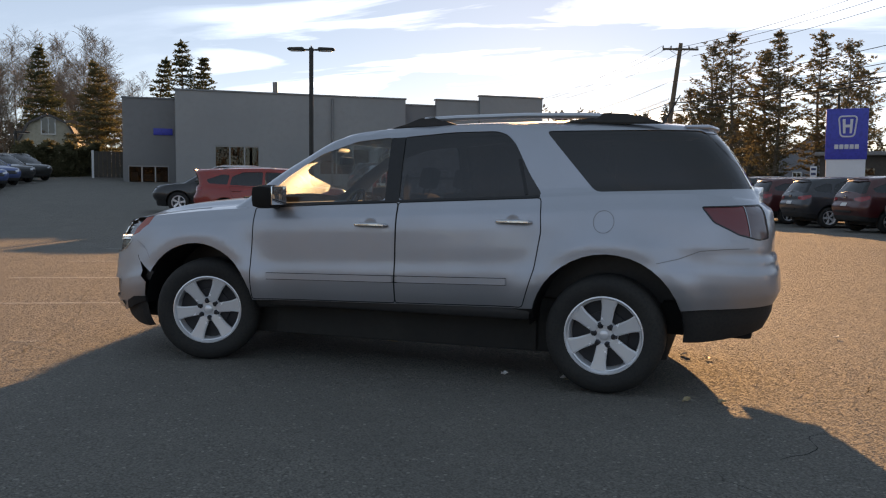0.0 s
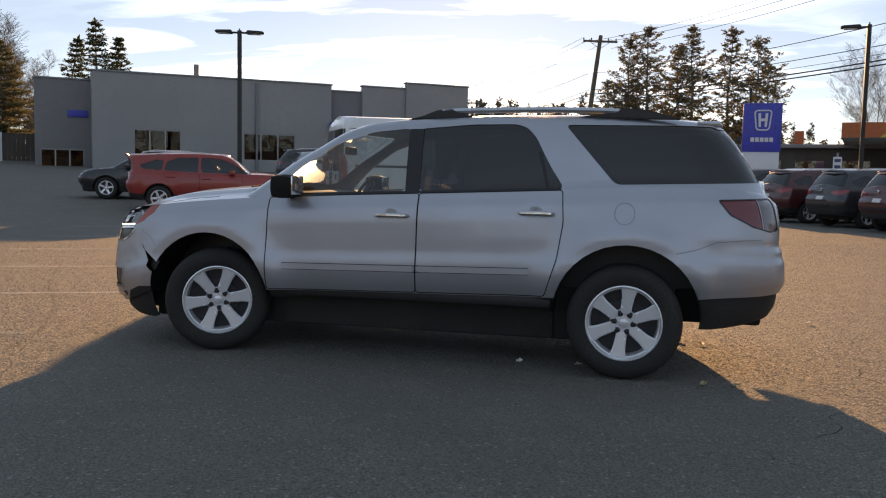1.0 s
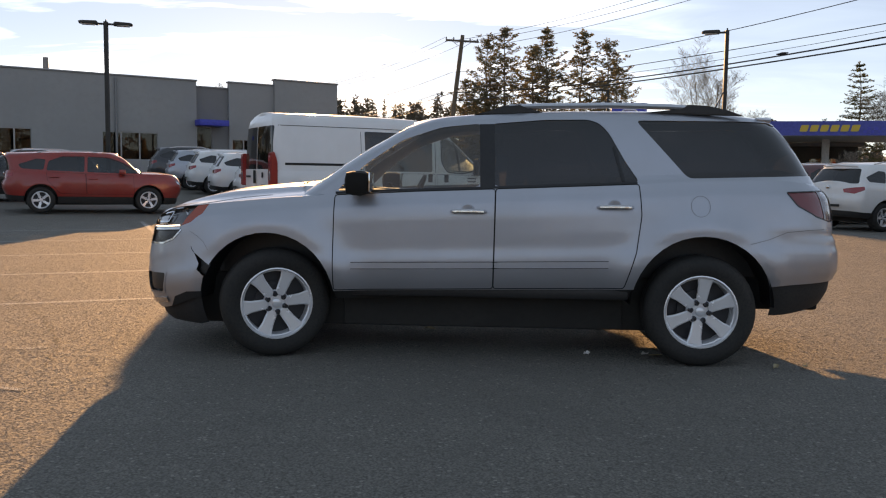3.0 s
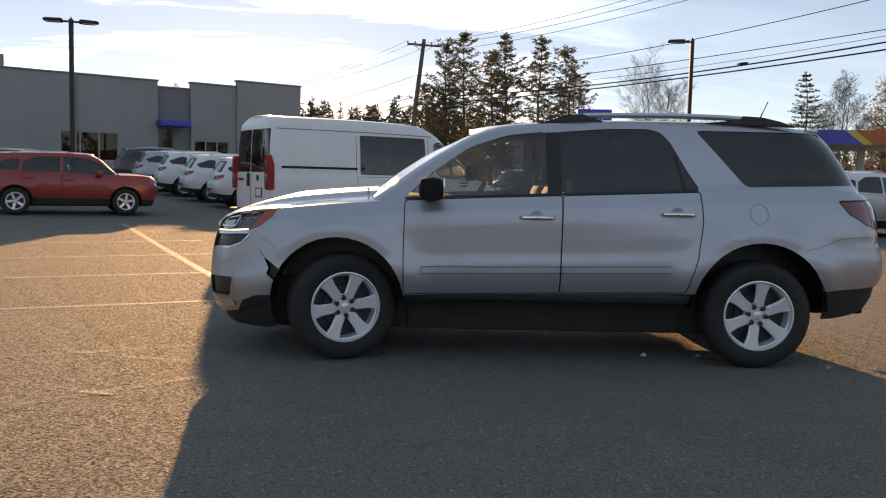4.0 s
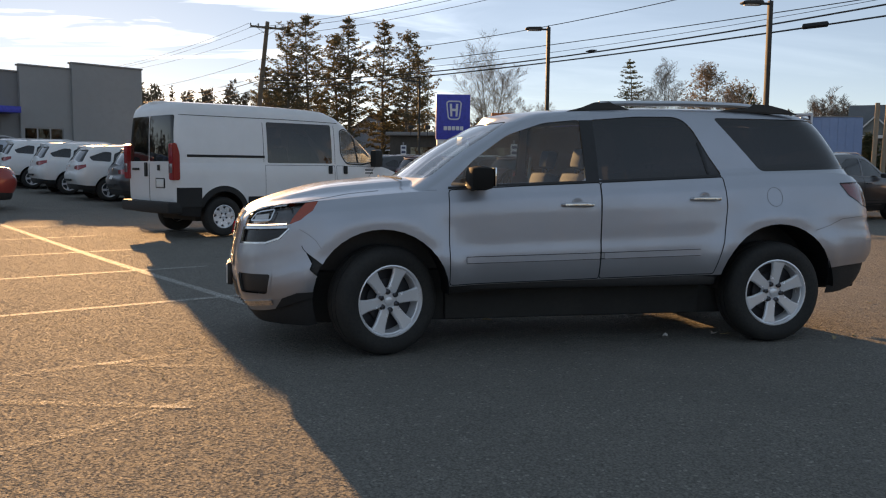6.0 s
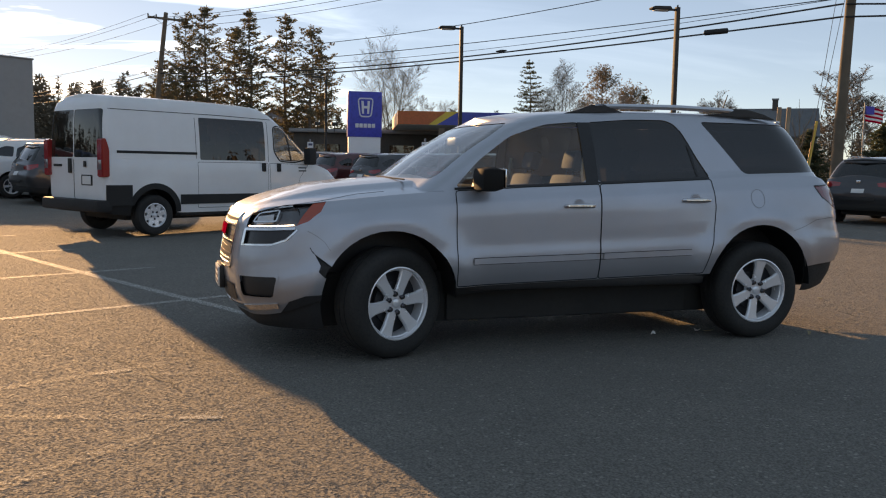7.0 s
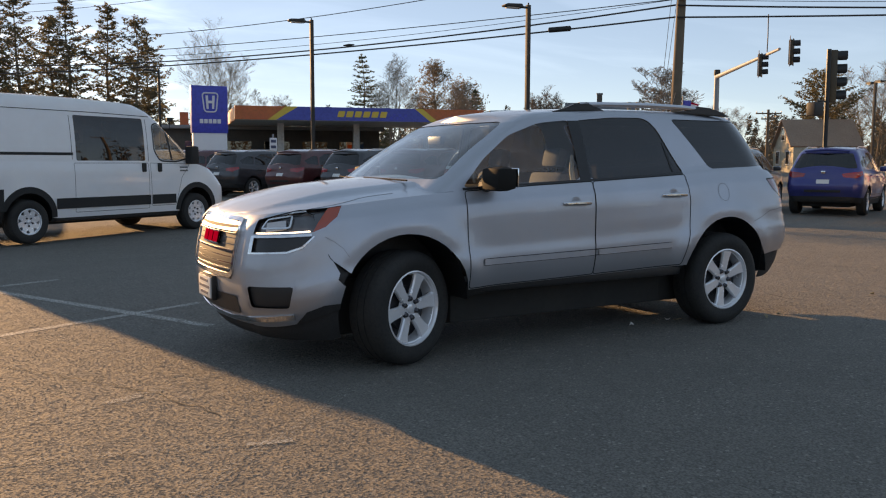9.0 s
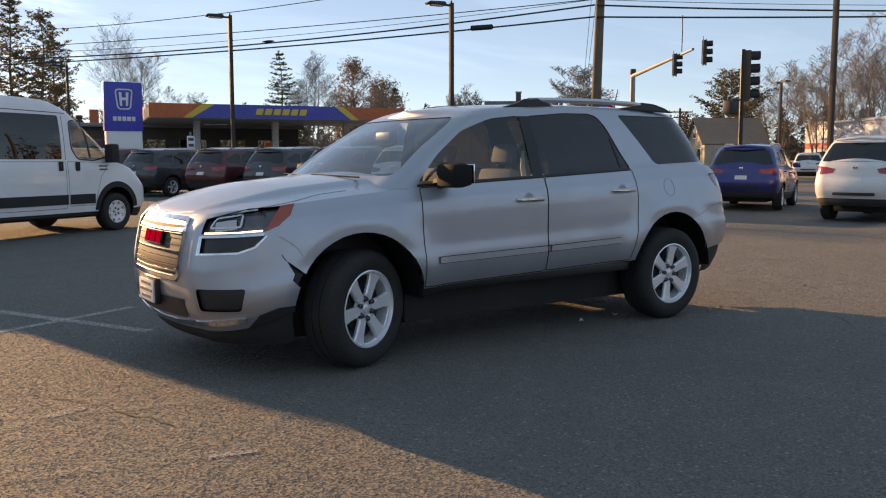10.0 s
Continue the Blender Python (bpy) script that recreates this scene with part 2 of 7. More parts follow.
def ob_from(bm, name, material, smooth=35):
    me = bpy.data.meshes.new(name)
    bm.normal_update()
    bm.to_mesh(me)
    bm.free()
    for m in (material if isinstance(material, (list, tuple)) else [material]):
        me.materials.append(m)
    if smooth:
        me.shade_smooth()
        me.set_sharp_from_angle(angle=radians(smooth))
    return new(name, me)


def part(name, bm, material, parent, label="", smooth=35):
    ob = ob_from(bm, name, material, smooth)
    ob.parent = parent
    if label:
        ob["label"] = label
    return ob


def thing(name, label, category, m=Matrix(), group="", kind=""):
    ob = new(name)
    ob.empty_display_size = 0.2
    ob.matrix_basis = m
    return tagged(ob, label, category, group, kind)


def solo(name, bm, material, label, category, m=Matrix(), group="", kind="", smooth=35):
    ob = ob_from(bm, name, material, smooth)
    ob.matrix_basis = m
    return tagged(ob, label, category, group, kind)


def add_box(bm, x0, x1, y0, y1, z0, z1, bev=0.0, m=None, mi=0):
    co = [(x, y, z) for x in (x0, x1) for y in (y0, y1) for z in (z0, z1)]
    vs = [bm.verts.new(m @ Vector(c) if m else c) for c in co]
    fs = [bm.faces.new([vs[i] for i in q]) for q in
          ((0, 1, 3, 2), (4, 6, 7, 5), (0, 4, 5, 1), (2, 3, 7, 6), (0, 2, 6, 4), (1, 5, 7, 3))]
    for f in fs:
        f.material_index = mi
    if bev:
        es = list({e for f in fs for e in f.edges})
        bmesh.ops.bevel(bm, geom=es, offset=bev, segments=2, affect="EDGES", profile=0.6)
    return bm


def box(x0, x1, y0, y1, z0, z1, bev=0.0, m=None):
    return add_box(bmesh.new(), x0, x1, y0, y1, z0, z1, bev, m)


def add_tube(bm, pts, radii, sides=8, caps=True, mi=0):
    """A tapered tube along points."""
    pts = [Vector(p) for p in pts]
    if not isinstance(radii, (list, tuple)):
        radii = [radii] * len(pts)
    rings = []
    ref = None
    for i, p in enumerate(pts):
        d = (pts[min(i + 1, len(pts) - 1)] - pts[max(i - 1, 0)]).normalized()
        if ref is None:
            ref = Vector((0, 0, 1)) if abs(d.z) < 0.9 else Vector((1, 0, 0))
        a = (ref - d * ref.dot(d)).normalized()
        ref = a
        b = d.cross(a)
        rings.append([bm.verts.new(p + (a * math.cos(2 * math.pi * k / sides) + b * math.sin(2 * math.pi * k / sides)) * radii[i])
                      for k in range(sides)])
    for r0, r1 in zip(rings, rings[1:]):
        for k in range(sides):
            bm.faces.new((r0[k], r0[(k + 1) % sides], r1[(k + 1) % sides], r1[k])).material_index = mi
    if caps:
        bm.faces.new(rings[0][::-1]).material_index = mi
        bm.faces.new(rings[-1]).material_index = mi
    return bm


def tube(pts, radii, sides=8):
    return add_tube(bmesh.new(), pts, radii, sides)


def add_lathe(bm, profile, n=36, m=None, mi=0):
    """profile: (radius, along) pairs turned about the local y axis."""
    rings = []
    for r, y in profile:
        ring = []
        for k in range(n):
            a = 2 * math.pi * k / n
            v = Vector((r * math.cos(a), y, r * math.sin(a)))
            ring.append(bm.verts.new(m @ v if m else v))
        rings.append(ring)
    for r0, r1 in zip(rings, rings[1:]):
        for k in range(n):
            bm.faces.new((r0[k], r1[k], r1[(k + 1) % n], r0[(k + 1) % n])).material_index = mi
    return bm


def add_prism(bm, poly, y0, y1, m=None, mi=0):
    """A polygon in x, z, drawn out from y0 to y1."""
    a = [bm.verts.new(m @ Vector((x, y0, z)) if m else (x, y0, z)) for x, z in poly]
    b = [bm.verts.new(m @ Vector((x, y1, z)) if m else (x, y1, z)) for x, z in poly]
    n = len(poly)
    bm.faces.new(a).material_index = mi
    bm.faces.new(b[::-1]).material_index = mi
    for i in range(n):
        bm.faces.new((a[i], b[i], b[(i + 1) % n], a[(i + 1) % n])).material_index = mi
    bmesh.ops.recalc_face_normals(bm, faces=bm.faces)
    return bm


def rounded(poly, r, seg=4):
    """A polygon with its corners rounded off."""
    out = []
    n = len(poly)
    for i in range(n):
        p, a, b = Vector(poly[i]), Vector(poly[i - 1]), Vector(poly[(i + 1) % n])
        da, db = (a - p), (b - p)
        k = min(r, da.length * 0.45, db.length * 0.45)
        s, e = p + da.normalized() * k, p + db.normalized() * k
        for j in range(seg + 1):
            t = j / seg
            q = s * (1 - t) ** 2 + p * 2 * t * (1 - t) + e * t * t
            out.append((q.x, q.y))
    return out

# ---- vehicle builder: horizontal rings stacked into a shell, then panels cut out of it ----
from mathutils.bvhtree import BVHTree


def curve(keys):
    """A smooth curve through (t, value) keys, with no overshoot."""
    ts = [k[0] for k in keys]
    vs = [k[1] for k in keys]
    n = len(ts)
    sl = [(vs[i + 1] - vs[i]) / (ts[i + 1] - ts[i]) for i in range(n - 1)]
    tan = [sl[0] if n > 1 else 0] + [0 if sl[i - 1] * sl[i] <= 0 else 2 * sl[i - 1] * sl[i] / (sl[i - 1] + sl[i]) for i in range(1, n - 1)] + [sl[-1] if n > 1 else 0]

    def at(t):
        if t <= ts[0]:
            return vs[0]
        if t >= ts[-1]:
            return vs[-1]
        i = max(k for k in range(n - 1) if ts[k] <= t)
        h = ts[i + 1] - ts[i]
        u = (t - ts[i]) / h
        return (vs[i] * (1 + 2 * u) * (1 - u) ** 2 + tan[i] * h * u * (1 - u) ** 2
                + vs[i + 1] * u * u * (3 - 2 * u) + tan[i + 1] * h * u * u * (u - 1))
    return at


def half_ring(xf, xr, w, rfx, rfy, bf, rrx, rry, br, barrel, ns, taper=0.0):
    """One side of a plan outline, from the nose's middle to the tail's middle; y is positive here."""
    pts = []
    fx = lambda y: xf + bf * (y / w) ** 2
    rx = lambda y: xr - br * (y / w) ** 2
    yf, yr = w - rfy, w - rry
    for i in range(9):
        y = yf * i / 9
        pts.append((fx(y), y))
    c0 = fx(yf) + rfx
    for i in range(10):
        a = math.pi / 2 * i / 10
        pts.append((c0 - rfx * math.cos(a), yf + rfy * math.sin(a)))
    c1 = rx(yr) - rrx
    for i in range(ns + 1):
        pts.append((c0 + (c1 - c0) * i / ns, w))
    for i in range(1, 8):
        a = math.pi / 2 * i / 8
        pts.append((c1 + rrx * math.sin(a), yr + rry * math.cos(a)))
    for i in range(7):
        y = yr * (1 - i / 6)
        pts.append((rx(y), y))
    xm, hl = (xf + xr) / 2, (xr - xf) / 2
    return [(x, y * (1 - barrel * ((x - xm) / hl) ** 2) * (1 - taper * (max(x + 0.3, 0) / 2.6) ** 1.5)) for x, y in pts]


def shell(levels, zlo, zhi, rows, ns, barrel=0.03, flare=None, taper=lambda a: 0.0):
    """Stack rings; levels: (a, xf, xr, w, rfx, rfy, bf, rrx, rry, br). Returns the bmesh and its vertex grid."""
    fn = [curve([(l[0], l[k]) for l in levels]) for k in range(1, 10)]
    bm = bmesh.new()
    grid = []
    for r in range(rows + 1):
        a = r / rows
        half = half_ring(*[f(a) for f in fn], barrel, ns, taper(a))
        row = []
        full = [(x, -y) for x, y in half] + [(x, y) for x, y in half[-2:0:-1]]
        for x, y in full:
            z = zlo(x) * (1 - a) + zhi(x) * a
            if flare:
                y += math.copysign(flare(x, z), y) if abs(y) > 0.3 else 0
            row.append(bm.verts.new((x, y, z)))
        grid.append(row)
    n = len(grid[0])
    for r in range(rows):
        for i in range(n):
            j = (i + 1) % n
            bm.faces.new((grid[r][i], grid[r][j], grid[r + 1][j], grid[r + 1][i]))
    return bm, grid


def cap(bm, row, rise, keep=lambda x: True, cols=10, dome=0.0):
    """Close a ring across its width with a crowned surface."""
    n = len(row)
    half = n // 2
    prev = None
    for i in range(0, half + 1):
        a, b = row[i], row[(n - i) % n]
        if a is b:
            line = [a]
        else:
            line = [a]
            for k in range(1, cols):
                t = k / cols
                c = a.co.lerp(b.co, t)
                v = abs(2 * t - 1)
                edge = min(max((0.74 - v) / 0.10, 0.0), 1.0)
                c.z += rise(c.x) * ((1 - dome) * (1 - v * v) + dome * edge * edge * (3 - 2 * edge))
                line.append(bm.verts.new(c))
            line.append(b)
        if prev and keep(row[i].co.x):
            if len(prev) == 1:
                for k in range(len(line) - 1):
                    bm.faces.new((prev[0], line[k + 1], line[k]))
            elif len(line) == 1:
                for k in range(len(prev) - 1):
                    bm.faces.new((prev[k], prev[k + 1], line[0]))
            else:
                for k in range(cols):
                    bm.faces.new((prev[k], prev[k + 1], line[k + 1], line[k]))
        prev = line
    bmesh.ops.delete(bm, geom=[v for v in bm.verts if not v.link_faces], context="VERTS")


def outward(bm):
    bmesh.ops.recalc_face_normals(bm, faces=bm.faces)
    s = sum(f.normal.y * f.calc_center_median().y * f.calc_area() for f in bm.faces)
    if s < 0:
        bmesh.ops.reverse_faces(bm, faces=bm.faces)
    bm.normal_update()


def inside(poly, a, z):
    c = False
    n = len(poly)
    for i in range(n):
        (x0, y0), (x1, y1) = poly[i], poly[i - 1]
        if (y0 > z) != (y1 > z) and a < (x1 - x0) * (z - y0) / (y1 - y0) + x0:
            c = not c
    return c


def cut(bm, poly, d, facing=0.15):
    """Cut a polygon, drawn in (across, z) as seen along d, into the shell; returns the faces inside it."""
    d = Vector((d[0], d[1], 0)).normalized()
    h = Vector((d.y, -d.x, 0))
    a0, a1 = min(p[0] for p in poly) - 0.06, max(p[0] for p in poly) + 0.06
    z0, z1 = min(p[1] for p in poly) - 0.06, max(p[1] for p in poly) + 0.06
    fs = []
    for f in bm.faces:
        if f.normal.dot(d) < -facing:
            if any(z0 < v.co.z < z1 and a0 < v.co.dot(h) < a1 for v in f.verts):
                fs.append(f)
    geom = set(fs)
    for f in fs:
        geom.update(f.verts)
        geom.update(f.edges)
    geom = list(geom)
    for i in range(len(poly)):
        (pa, pz), (qa, qz) = poly[i - 1], poly[i]
        if (pa - qa) ** 2 + (pz - qz) ** 2 < 1e-8:
            continue
        no = h * (qz - pz) - Vector((0, 0, 1)) * (qa - pa)
        res = bmesh.ops.bisect_plane(bm, geom=geom, dist=1e-5, plane_co=h * pa + Vector((0, 0, pz)), plane_no=no.normalized())
        geom = [g for g in res["geom"] if g.is_valid]
    out = []
    for g in geom:
        if isinstance(g, bmesh.types.BMFace):
            c = g.calc_center_median()
            if inside(poly, c.dot(h), c.z):
                out.append(g)
    return out


def extract(bm, faces, off=0.0, keep=False):
    """Lift faces out into a mesh of their own, moved by off along their normals."""
    nb = bmesh.new()
    vm = {}
    for f in faces:
        for v in f.verts:
            if v not in vm:
                vm[v] = nb.verts.new(v.co + v.normal * off)
    for f in faces:
        nb.faces.new([vm[v] for v in f.verts])
    if not keep:
        bmesh.ops.delete(bm, geom=faces, context="FACES")
    nb.normal_update()
    return nb


def ribbon(tree, line, d, width, off=0.0015, step=0.02, closed=False, out=None, depth=0.0):
    """A thin strip laid on the shell along a line in (across, z) as seen along d."""
    d = Vector((d[0], d[1], 0)).normalized()
    h = Vector((d.y, -d.x, 0))
    pts = []
    ln = list(line) + ([line[0]] if closed else [])
    for (a0, z0), (a1, z1) in zip(ln, ln[1:]):
        n = max(1, int(math.hypot(a1 - a0, z1 - z0) / step))
        pts += [(a0 + (a1 - a0) * k / n, z0 + (z1 - z0) * k / n) for k in range(n)]
    pts.append(ln[-1])
    hits = []
    for a, z in pts:
        loc, no, _, _ = tree.ray_cast(h * a + Vector((0, 0, z)) - d * 6, d)
        if loc:
            hits.append((loc + no * off, no))
    bm = out if out else bmesh.new()
    prev = None
    for i, (p, no) in enumerate(hits):
        t = (hits[min(i + 1, len(hits) - 1)][0] - hits[max(i - 1, 0)][0])
        s = t.cross(no)
        if s.length < 1e-6:
            continue
        s = s.normalized() * width / 2
        row = [p - s - no * depth, p - s, p + s, p + s - no * depth] if depth else [p - s, p + s]
        cur = [bm.verts.new(c) for c in row]
        if prev:
            for k in range(len(cur) - 1):
                bm.faces.new((prev[k], prev[k + 1], cur[k + 1], cur[k]))
        prev = cur
    return bm


def flip_y(poly):
    """The same polygon as seen from the other side of the car."""
    return [(-a, z) for a, z in poly]


SPOKES = {}


def wheel(parent, at, R, rim, width, style, steer=0.0, spin=0.0, near=True, rim_mat=None):
    """A road wheel: alloy rim with its tyre and nuts; its face looks along -y (near) or +y."""
    bm = bmesh.new()
    n = 40
    w = width / 2
    f = -w + 0.012
    add_lathe(bm, [(rim + 0.005, f - 0.002), (rim + 0.004, f - 0.012), (rim - 0.004, f - 0.014), (rim - 0.011, f - 0.004), (rim - 0.015, f + 0.014), (rim - 0.022, f + 0.018), (rim - 0.028, f + 0.05), (rim - 0.035, w - 0.02)], n)
    spokes = []
    count = {"six": 6, "five": 5, "steel": 8, "split": 5}[style]
    for k in range(count):
        a = 2 * math.pi * k / count + radians(spin)
        m = Matrix.Rotation(-a, 4, "Y")
        r1 = rim - 0.012
        if style == "six":
            shape = [(0.055, -0.036), (0.10, -0.037), (r1 * 0.75, -0.042), (r1, -0.058), (r1, 0.058), (r1 * 0.75, 0.042), (0.10, 0.037), (0.055, 0.036)]
        elif style == "steel":
            shape = [(0.05, -0.04), (r1 * 0.7, -0.05), (r1 * 0.8, -0.035), (r1, -0.05), (r1, 0.05), (r1 * 0.8, 0.035), (r1 * 0.7, 0.05), (0.05, 0.04)]
        else:
            shape = [(0.05, -0.035), (r1 * 0.6, -0.028), (r1, -0.04), (r1, 0.04), (r1 * 0.6, 0.028), (0.05, 0.035)]
        key = (style, rim, width)
        if key not in SPOKES:
            sub = bmesh.new()
            add_prism(sub, shape, f + 0.012, f + 0.045)
            for v in sub.verts:
                v.co.y += 0.022 * (1 - v.co.length / rim) - 0.004
            bmesh.ops.bevel(sub, geom=sub.edges[:], offset=0.009 if style == "six" else 0.003, segments=1, affect="EDGES")
            me = bpy.data.meshes.new("spoke")
            sub.to_mesh(me)
            sub.free()
            me.materials.append(rim_mat or M_ALLOY)
            me.shade_smooth()
            me.set_sharp_from_angle(angle=radians(35))
            SPOKES[key] = me
        spokes.append((SPOKES[key], m))
    add_lathe(bm, [(0.0, f + 0.016), (0.026, f + 0.016), (0.032, f + 0.020), (0.035, f + 0.026), (0.088, f + 0.028), (0.094, f + 0.05)], 24)
    bmesh.ops.recalc_face_normals(bm, faces=bm.faces)
    ob = part("wheel", bm, rim_mat or M_ALLOY, parent, "six-spoke machined alloy wheel" if style == "six" else "")
    turn = pose(*at, 0, 0, steer + (0 if near else 180))
    ob.matrix_basis = turn
    for me, m in spokes:
        so = new("spoke", me)
        so.parent = ob
        so.matrix_basis = m
    bm = bmesh.new()
    add_lathe(bm, [(rim + 0.001, -w + 0.05), (rim + 0.003, -w + 0.004), (rim + 0.03, -w - 0.008), ((rim + R) / 2, -w - 0.016), (R - 0.03, -w - 0.006), (R - 0.008, -w + 0.02),
                   (R, -w + 0.05), (R, -0.035), (R - 0.008, -0.034), (R - 0.008, -0.026), (R, -0.025), (R, 0.025), (R - 0.008, 0.026), (R - 0.008, 0.034), (R, 0.035),
                   (R, w - 0.05), (R - 0.008, w - 0.02), (R - 0.05, w), (rim - 0.02, w)], 48)
    bmesh.ops.recalc_face_normals(bm, faces=bm.faces)
    part("tyre", bm, M_TYRE, ob, "worn black rubber tyre")
    bm = bmesh.new()
    add_lathe(bm, [(0.0, f + 0.1), (rim - 0.03, f + 0.1)], 28)
    add_lathe(bm, [(0.05, f + 0.07), (0.15, f + 0.07), (0.15, f + 0.09)], 28)
    part("brake_disc", bm, M_ALLOYDK, ob)
    if style in ("six", "steel", "five"):
        for k in range(6 if style == "six" else 5):
            a = 2 * math.pi * (k + 0.5) / (6 if style == "six" else 5) + radians(spin)
            bm = bmesh.new()
            add_lathe(bm, [(0.0, f + 0.000), (0.010, f + 0.000), (0.0165, f + 0.008), (0.0165, f + 0.02), (0.0215, f + 0.022), (0.0215, f + 0.05)], 10,
                      Matrix.Translation((0.066 * math.cos(a), 0, 0.066 * math.sin(a))))
            bmesh.ops.recalc_face_normals(bm, faces=bm.faces)
            part("lug_nut", bm, M_NUT, ob)
    return ob


def seat(parent, x, y, z, back=0.62, material=None):
    bm = bmesh.new()
    add_box(bm, x - 0.28, x + 0.22, y - 0.25, y + 0.25, z, z + 0.16, 0.05)
    m = Matrix.Translation((x + 0.2, y, z + 0.1)) @ Matrix.Rotation(radians(14), 4, "Y")
    add_box(bm, -0.06, 0.09, -0.21, 0.21, 0, back, 0.055, m)
    s = part("seat", bm, material or M_SEAT, parent, "pale cloth seat")
    bm = bmesh.new()
    add_box(bm, -0.04, 0.06, -0.11, 0.11, back + 0.04, back + 0.20, 0.04, m)
    for dy in (-0.06, 0.06):
        add_tube(bm, [m @ Vector((0.01, dy, back - 0.05)), m @ Vector((0.01, dy, back + 0.1))], 0.007, 6)
    part("headrest", bm, material or M_SEAT, s)


def car_shell(sp, root):
    """Lower body, cabin, panes, lamps, arches and wheels, from a table of sizes."""
    paintm = sp["paint"]
    zlo, zhi, zr = curve(sp["zlo"]), curve(sp["zhi"]), curve(sp["zroof"])
    arches = sp["arches"]
    tp0, tp1, tp2 = sp.get("taper", (0.0, 0.0, 0.0))
    low_taper = lambda a: tp0 + (tp1 - tp0) * min(max((a - 0.55) / 0.45, 0.0), 1.0)
    cab_taper = lambda a: tp1 + (tp2 - tp1) * min(1.0, a / 0.1)

    def flare(x, z):
        s = 0.0
        for cx, cz, r in arches:
            q = math.hypot(x - cx, z - cz)
            s = max(s, sp.get("flare", 0.02) * math.exp(-(max(q - r - sp.get("lip", 0.0), 0) / sp.get("lipfall", 0.13)) ** 2))
        return s
    bm, grid = shell(sp["lower"], zlo, zhi, sp["rows"], sp["ns"], sp.get("barrel", 0.03), flare, low_taper)
    hc = sp["crown"]
    x_nose = sp["lower"][-1][1]
    cap(bm, grid[-1], lambda x: hc * (0.04 + 0.96 * min(max((x - x_nose - 0.01) / sp.get("nose", 0.55), 0.0), 1.0) ** 0.7), lambda x: x < sp["cowl"] or x > sp["deck"], 40 if sp.get("dome") else 14, sp.get("dome", 0.0))
    outward(bm)
    cab, cgrid = shell(sp["cabin"], lambda x: zhi(x) - 0.01, zr, sp["crows"], sp["ns"], sp.get("barrel", 0.03), None, cab_taper)
    cap(cab, cgrid[-1], lambda x: sp["roofcrown"], cols=12)
    outward(cab)
    tree_low, tree_cab = BVHTree.FromBMesh(bm), BVHTree.FromBMesh(cab)
    for cx, cz, r in arches:
        arc = [(cx + r * math.cos(2 * math.pi * k / 40), cz + r * sp.get("archtall", 1.0) * math.sin(2 * math.pi * k / 40)) for k in range(40)]
        for sd in (1, -1):
            p = arc if sd == 1 else [(-a, z) for a, z in arc]
            bmesh.ops.delete(bm, geom=cut(bm, p, (0, sd)), context="FACES")
    # panes
    for name, poly, m in sp["panes"]:
        for sd in (1, -1):
            p = poly if sd == 1 else flip_y(poly)
            fs = cut(cab, p, (0, sd))
            g = part(name, extract(cab, fs, -0.006), m, root)
            g.visible_shadow = m not in (M_CLEAR, M_SCREEN)
    for name, poly, d, m in sp["ends"]:
        fs = cut(cab, poly, d, 0.2)
        g = part(name, extract(cab, fs, -0.004), m, root)
        g.visible_shadow = m not in (M_CLEAR, M_SCREEN)
    # lamps and grilles on the lower shell
    for name, poly, d, m, off, label in sp["lamps"]:
        for sd in ((1, -1) if d[1] and name not in sp.get("near_only", ()) else (1,)):
            p, dd = (poly, d) if sd == 1 else (flip_y(poly), (d[0], -d[1]))
            if sd == -1:
                h0 = Vector((d[1], -d[0], 0)).normalized()
            fs = cut(bm, p, dd, 0.1)
            if fs:
                part(name, extract(bm, fs, off), m, root, label)
    # door skins as panels of their own, with dark shut lines
    for name, poly in sp.get("doors", ()):
        for sd in (1, -1):
            p = poly if sd == 1 else flip_y(poly)
            fs = cut(bm, p, (0, sd))
            dr = part(name, extract(bm, fs), paintm, root)
            part("shut_line", ribbon(tree_low, p, (0, sd), 0.007, closed=True), M_GAP, dr, smooth=0)
            if "handles" in sp:
                hx, hz = sp["handles"][name]
                hx *= sd
                loc, no, _, _ = tree_low.ray_cast(Vector((hx * sd, -6 * sd, hz)), Vector((0, sd, 0)))
                hm = Matrix.Translation(loc) @ Matrix.Rotation(0 if sd == 1 else math.pi, 4, "Z")
                bmh = bmesh.new()
                pts = [(-0.115, 0.0, 0), (-0.10, -0.03, 0.002), (-0.03, -0.042, 0.004), (0.05, -0.042, 0.004), (0.105, -0.032, 0.002), (0.125, 0.0, 0)]
                add_tube(bmh, pts, [0.012, 0.014, 0.016, 0.016, 0.015, 0.012], 10)
                bmh.transform(hm @ Matrix.Diagonal((sd, 1, 1.0, 1)) if sd == 1 else hm)
                bmesh.ops.recalc_face_normals(bmh, faces=bmh.faces)
                hd = part("handle", bmh, sp.get("handlemat", M_CHROME), dr, sp.get("handlelabel", ""))
                if sp.get("cup"):
                    bmc = bmesh.new()
                    add_lathe(bmc, [(0.0, 0.004), (0.035, -0.0015), (0.048, -0.002), (0.052, 0.004)], 20)
                    bmc.transform(hm)
                    bmesh.ops.recalc_face_normals(bmc, faces=bmc.faces)
                    part("handle_cup", bmc, paintm, dr)
    for nm, bmx in (("body", bm), ("roof", cab)):
        part(nm, bmx, paintm, root)
    # lower cladding inside the painted edge
    zc = curve(sp["zclad"])
    low = sp["lower"][0]
    ins = sp.get("inset", 0.02)
    l0 = list(low)
    lev = []
